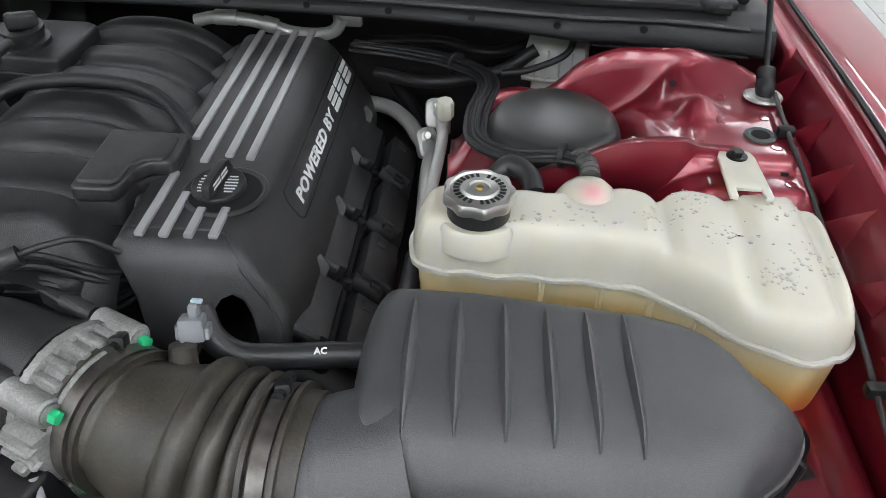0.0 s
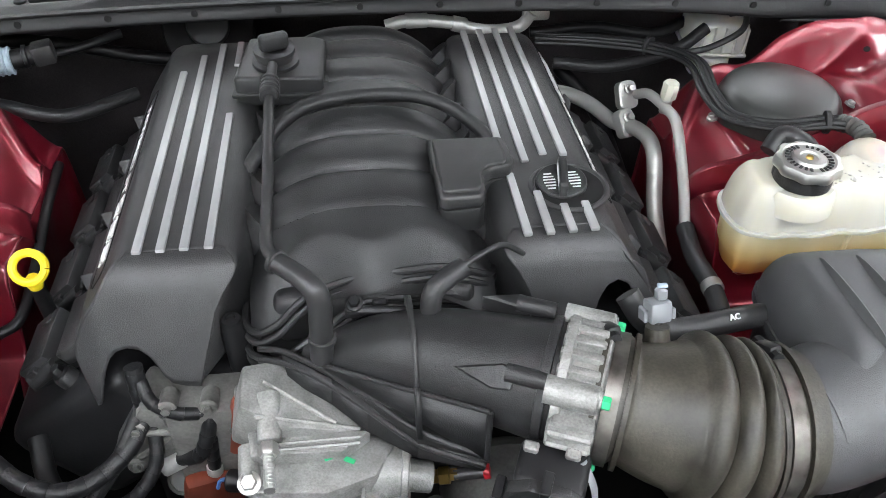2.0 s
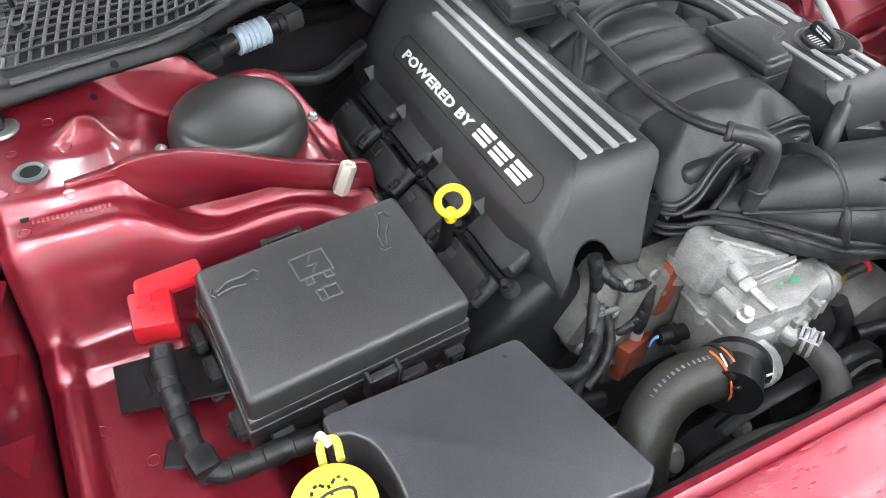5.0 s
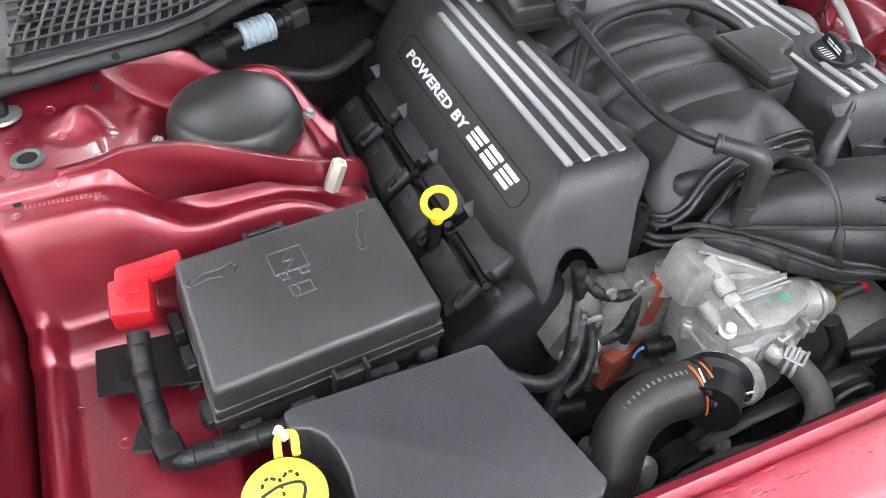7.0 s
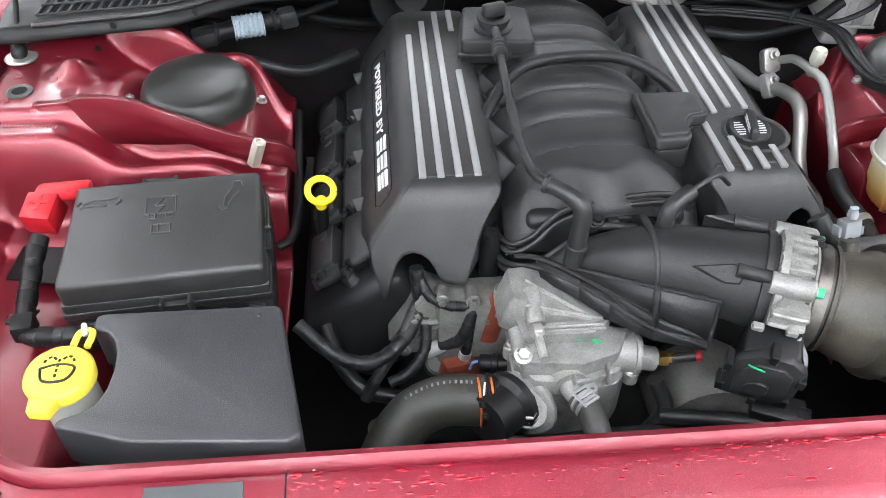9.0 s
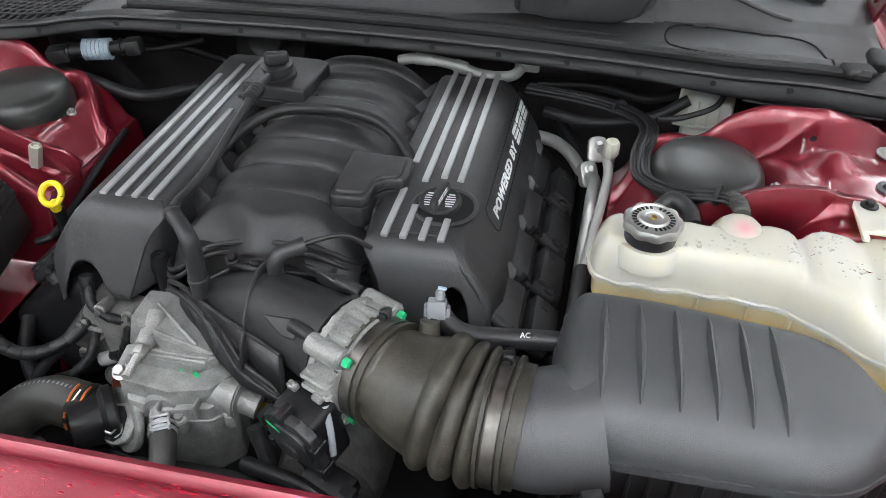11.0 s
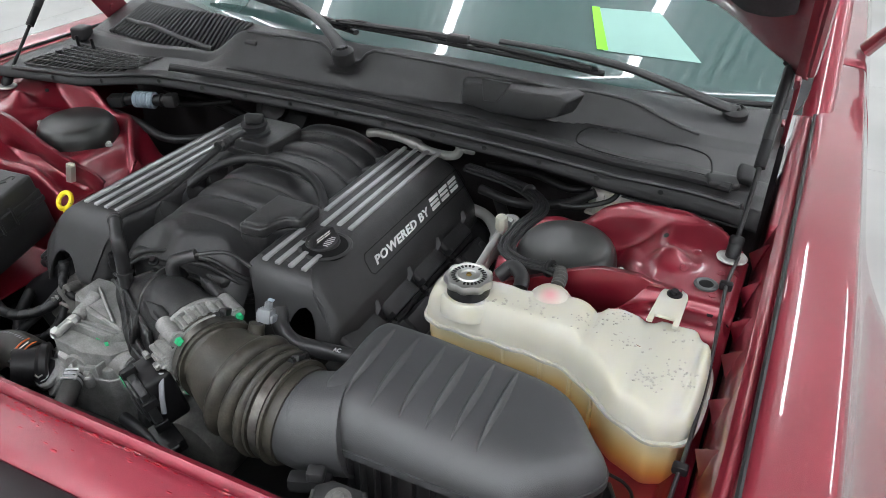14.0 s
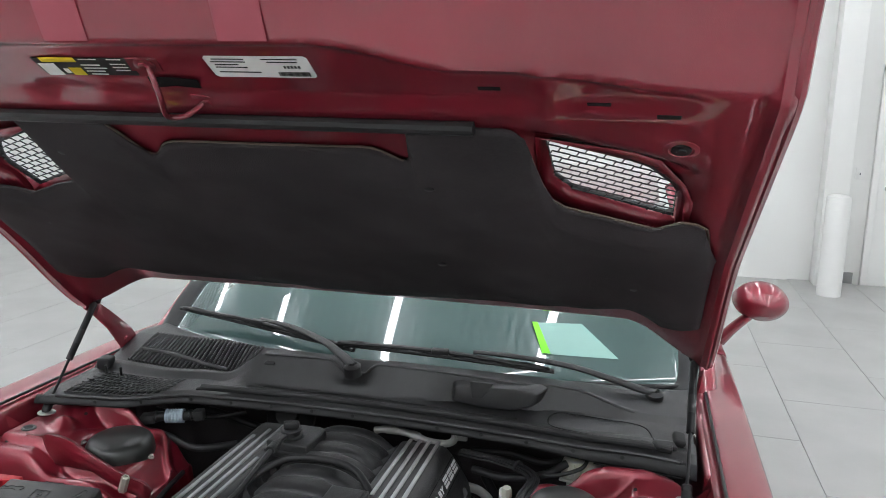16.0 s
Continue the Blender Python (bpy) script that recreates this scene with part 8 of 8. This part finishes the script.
bb = thing("brake_booster", (-0.20, 0.30, 0.9), "dark round diaphragm housing at the firewall", "diaphragm housing")
part("drum", lathe([(0.06, 0), (0.065, 0.004), (0.062, 0.012), (0.045, 0.02), (0.03, 0.035), (0.028, 0.05)], (-0.215, 0.33, 0.868), (0.1, -0.8, 0.5), 36), DULL, bb)
for pts, r in ((((-0.233, -0.262, 0.815), (-0.231, -0.272, 0.785), (-0.231, -0.276, 0.765), (-0.246, -0.302, 0.745), (-0.275, -0.328, 0.737), (-0.3035, -0.3395, 0.742), (-0.335, -0.332, 0.755), (-0.372, -0.305, 0.775)), 0.0085),
               (((-0.230, -0.266, 0.802), (-0.218, -0.284, 0.788), (-0.195, -0.291, 0.778), (-0.168, -0.287, 0.772), (-0.158, -0.284, 0.768)), 0.0062),
               (((-0.168, -0.288, 0.770), (-0.176, -0.298, 0.742), (-0.186, -0.298, 0.722), (-0.206, -0.292, 0.710)), 0.0075),
               (((-0.172, -0.296, 0.745), (-0.174, -0.297, 0.72), (-0.176, -0.296, 0.69)), 0.0065),
               (((-0.232, -0.274, 0.772), (-0.256, -0.308, 0.738), (-0.283, -0.332, 0.708), (-0.300, -0.345, 0.68)), 0.0072),
               (((-0.224, -0.280, 0.755), (-0.226, -0.305, 0.722), (-0.245, -0.322, 0.70), (-0.27, -0.33, 0.69)), 0.0068)):
    wire = hose("taped_wire", pts, r, LOOM, "taped black wiring at the engine front", "wiring")
    line = catmull(pts, 8)
    for k in range(3, len(line) - 3, 4):
        part("tape_turn", lathe([(r * 0.98, -0.007), (r * 1.045, -0.006), (r * 1.02, 0.006), (r * 0.98, 0.007)], line[k], line[k + 1] - line[k - 1] + Vector((0, 0, 0.001 * (-1) ** k)), 12), DULL, wire)
FOIL = mat("foil_tape", (0.42, 0.42, 0.41), 0.45, 0.4, bump=1.0, grain_size=260)
for a, b, r in (((-0.224, -0.293, 0.699), (-0.203, -0.290, 0.709), 0.0095), ((-0.1755, -0.2955, 0.700), (-0.178, -0.2965, 0.678), 0.0082)):
    solid("foil_sleeve", sweep([a, b], r, 12, 2), FOIL, "pale foil tape sleeve on the wiring", "sleeve")
plug = thing("sensor_plug", (-0.14, -0.319, 0.70), "black round sensor plug with blue wire", "connector")
part("plug_body", lathe([(0.009, -0.020), (0.011, -0.018), (0.011, -0.004), (0.013, -0.003), (0.013, 0.003), (0.010, 0.004), (0.010, 0.016), (0.012, 0.018)], (-0.142, -0.319, 0.701), (0.95, -0.2, 0.05), 20), DULL, plug)
part("wire", sweep([(-0.160, -0.316, 0.704), (-0.168, -0.316, 0.702), (-0.172, -0.316, 0.69)], 0.002, 6, 4), mat("blue_wire", (0.08, 0.22, 0.55), 0.5), plug, "blue wire")
solid("blank_cap", lathe([(0.017, -0.02), (0.017, 0.0), (0.0165, 0.003), (0.013, 0.005), (0.0125, 0.0035), (0.001, 0.0035)], (-0.209, -0.292, 0.677), (0.05, -0.5, 0.85), 24), mat("grey_green_cap", (0.085, 0.092, 0.085), 0.5), "grey round blanking cap on the engine front", "cap")
idler = thing("idler_pulley", (-0.205, -0.44, 0.65), "glossy black idler pulley low behind the front panel", "pulley")
part("drum", lathe([(0.036, 0), (0.038, 0.002), (0.038, 0.026), (0.035, 0.029), (0.020, 0.029), (0.019, 0.024), (0.012, 0.024), (0.011, 0.030), (0.001, 0.030)], (-0.190, -0.425, 0.650), (0.05, -1, 0.12), 36), DULL, idler)
part("hub_bolt", hexbolt((-0.1885, -0.455, 0.6535), (0.05, -1, 0.12), 0.009, 0.006), STEEL, idler)
bracket = thing("coolant_fitting", (-0.23, -0.42, 0.66), "dull cast fittings below the radiator hose", "fitting")
for p, r, h in (((-0.245, -0.42, 0.672), 0.016, 0.035), ((-0.150, -0.425, 0.672), 0.011, 0.03), ((-0.285, -0.40, 0.70), 0.012, 0.03)):
    part("fitting", lathe([(r, 0), (r, h * 0.6), (r * 1.15, h * 0.62), (r * 1.15, h * 0.8), (r * 0.7, h), (r * 0.5, h)], p, (0.1, -0.7, 0.5), 16), ALU_DARK, bracket)
hose("hood_cable", [(0.757, 0.075, 0.920), (0.752, 0.0, 0.916), (0.756, -0.07, 0.902), (0.760, -0.15, 0.882), (0.761, -0.24, 0.868), (0.757, -0.34, 0.848), (0.752, -0.45, 0.828)], 0.0026, HOSE, "thin black release cable along the apron", "cable")
solid("cable_clip", rbox((0.7515, 0.002, 0.914), (0.018, 0.012, 0.012), 0.003, 2), DULL, "black plastic cable clip", "clip")
solid("cable_clip", rbox((0.759, -0.30, 0.857), (0.018, 0.012, 0.012), 0.003, 2), DULL, "black plastic cable clip", "clip")


# ---- floor tiles ----
def tiles():
    me = None
    for i in range(14):
        for j in range(9):
            w, d = 0.60, 1.20
            if me is None:
                bm = rbox((0, 0, 0), (w - 0.0028, d - 0.0028, 0.012), 0.001, 1)
                me = bpy.data.meshes.new("tile")
                bm.to_mesh(me)
                bm.free()
                finish(me, TILE)
            x, y = -4.2 + w * i, -3.3 + d * j + (0.6 if i % 2 else 0)
            ob = new("tile", me)
            ob.location = (x, y, 0.004)
            ob.parent = FLOOR

    # the rest of the floor, joined
    bm = bmesh.new()
    for i in range(-8, 22):
        for j in range(-3, 12):
            if 0 <= i < 14 and 0 <= j < 9:
                continue
            x, y = -4.2 + 0.6 * i, -3.3 + 1.2 * j + (0.6 if i % 2 else 0)
            if abs(x) > 8.9 or not -6.1 < y < 6.6:
                continue
            lo = [bm.verts.new((x + dx * 0.2982, y + dy * 0.5982, 0.0)) for dx, dy in ((-1, -1), (1, -1), (1, 1), (-1, 1))]
            hi = [bm.verts.new((x + dx * 0.298, y + dy * 0.598, 0.010)) for dx, dy in ((-1, -1), (1, -1), (1, 1), (-1, 1))]
            bm.faces.new(hi)
            for k in range(4):
                bm.faces.new((lo[k], lo[(k + 1) % 4], hi[(k + 1) % 4], hi[k]))
    far = part("tile_field", bm, TILE, FLOOR)
    far["kind"] = "stuff"


tiles()
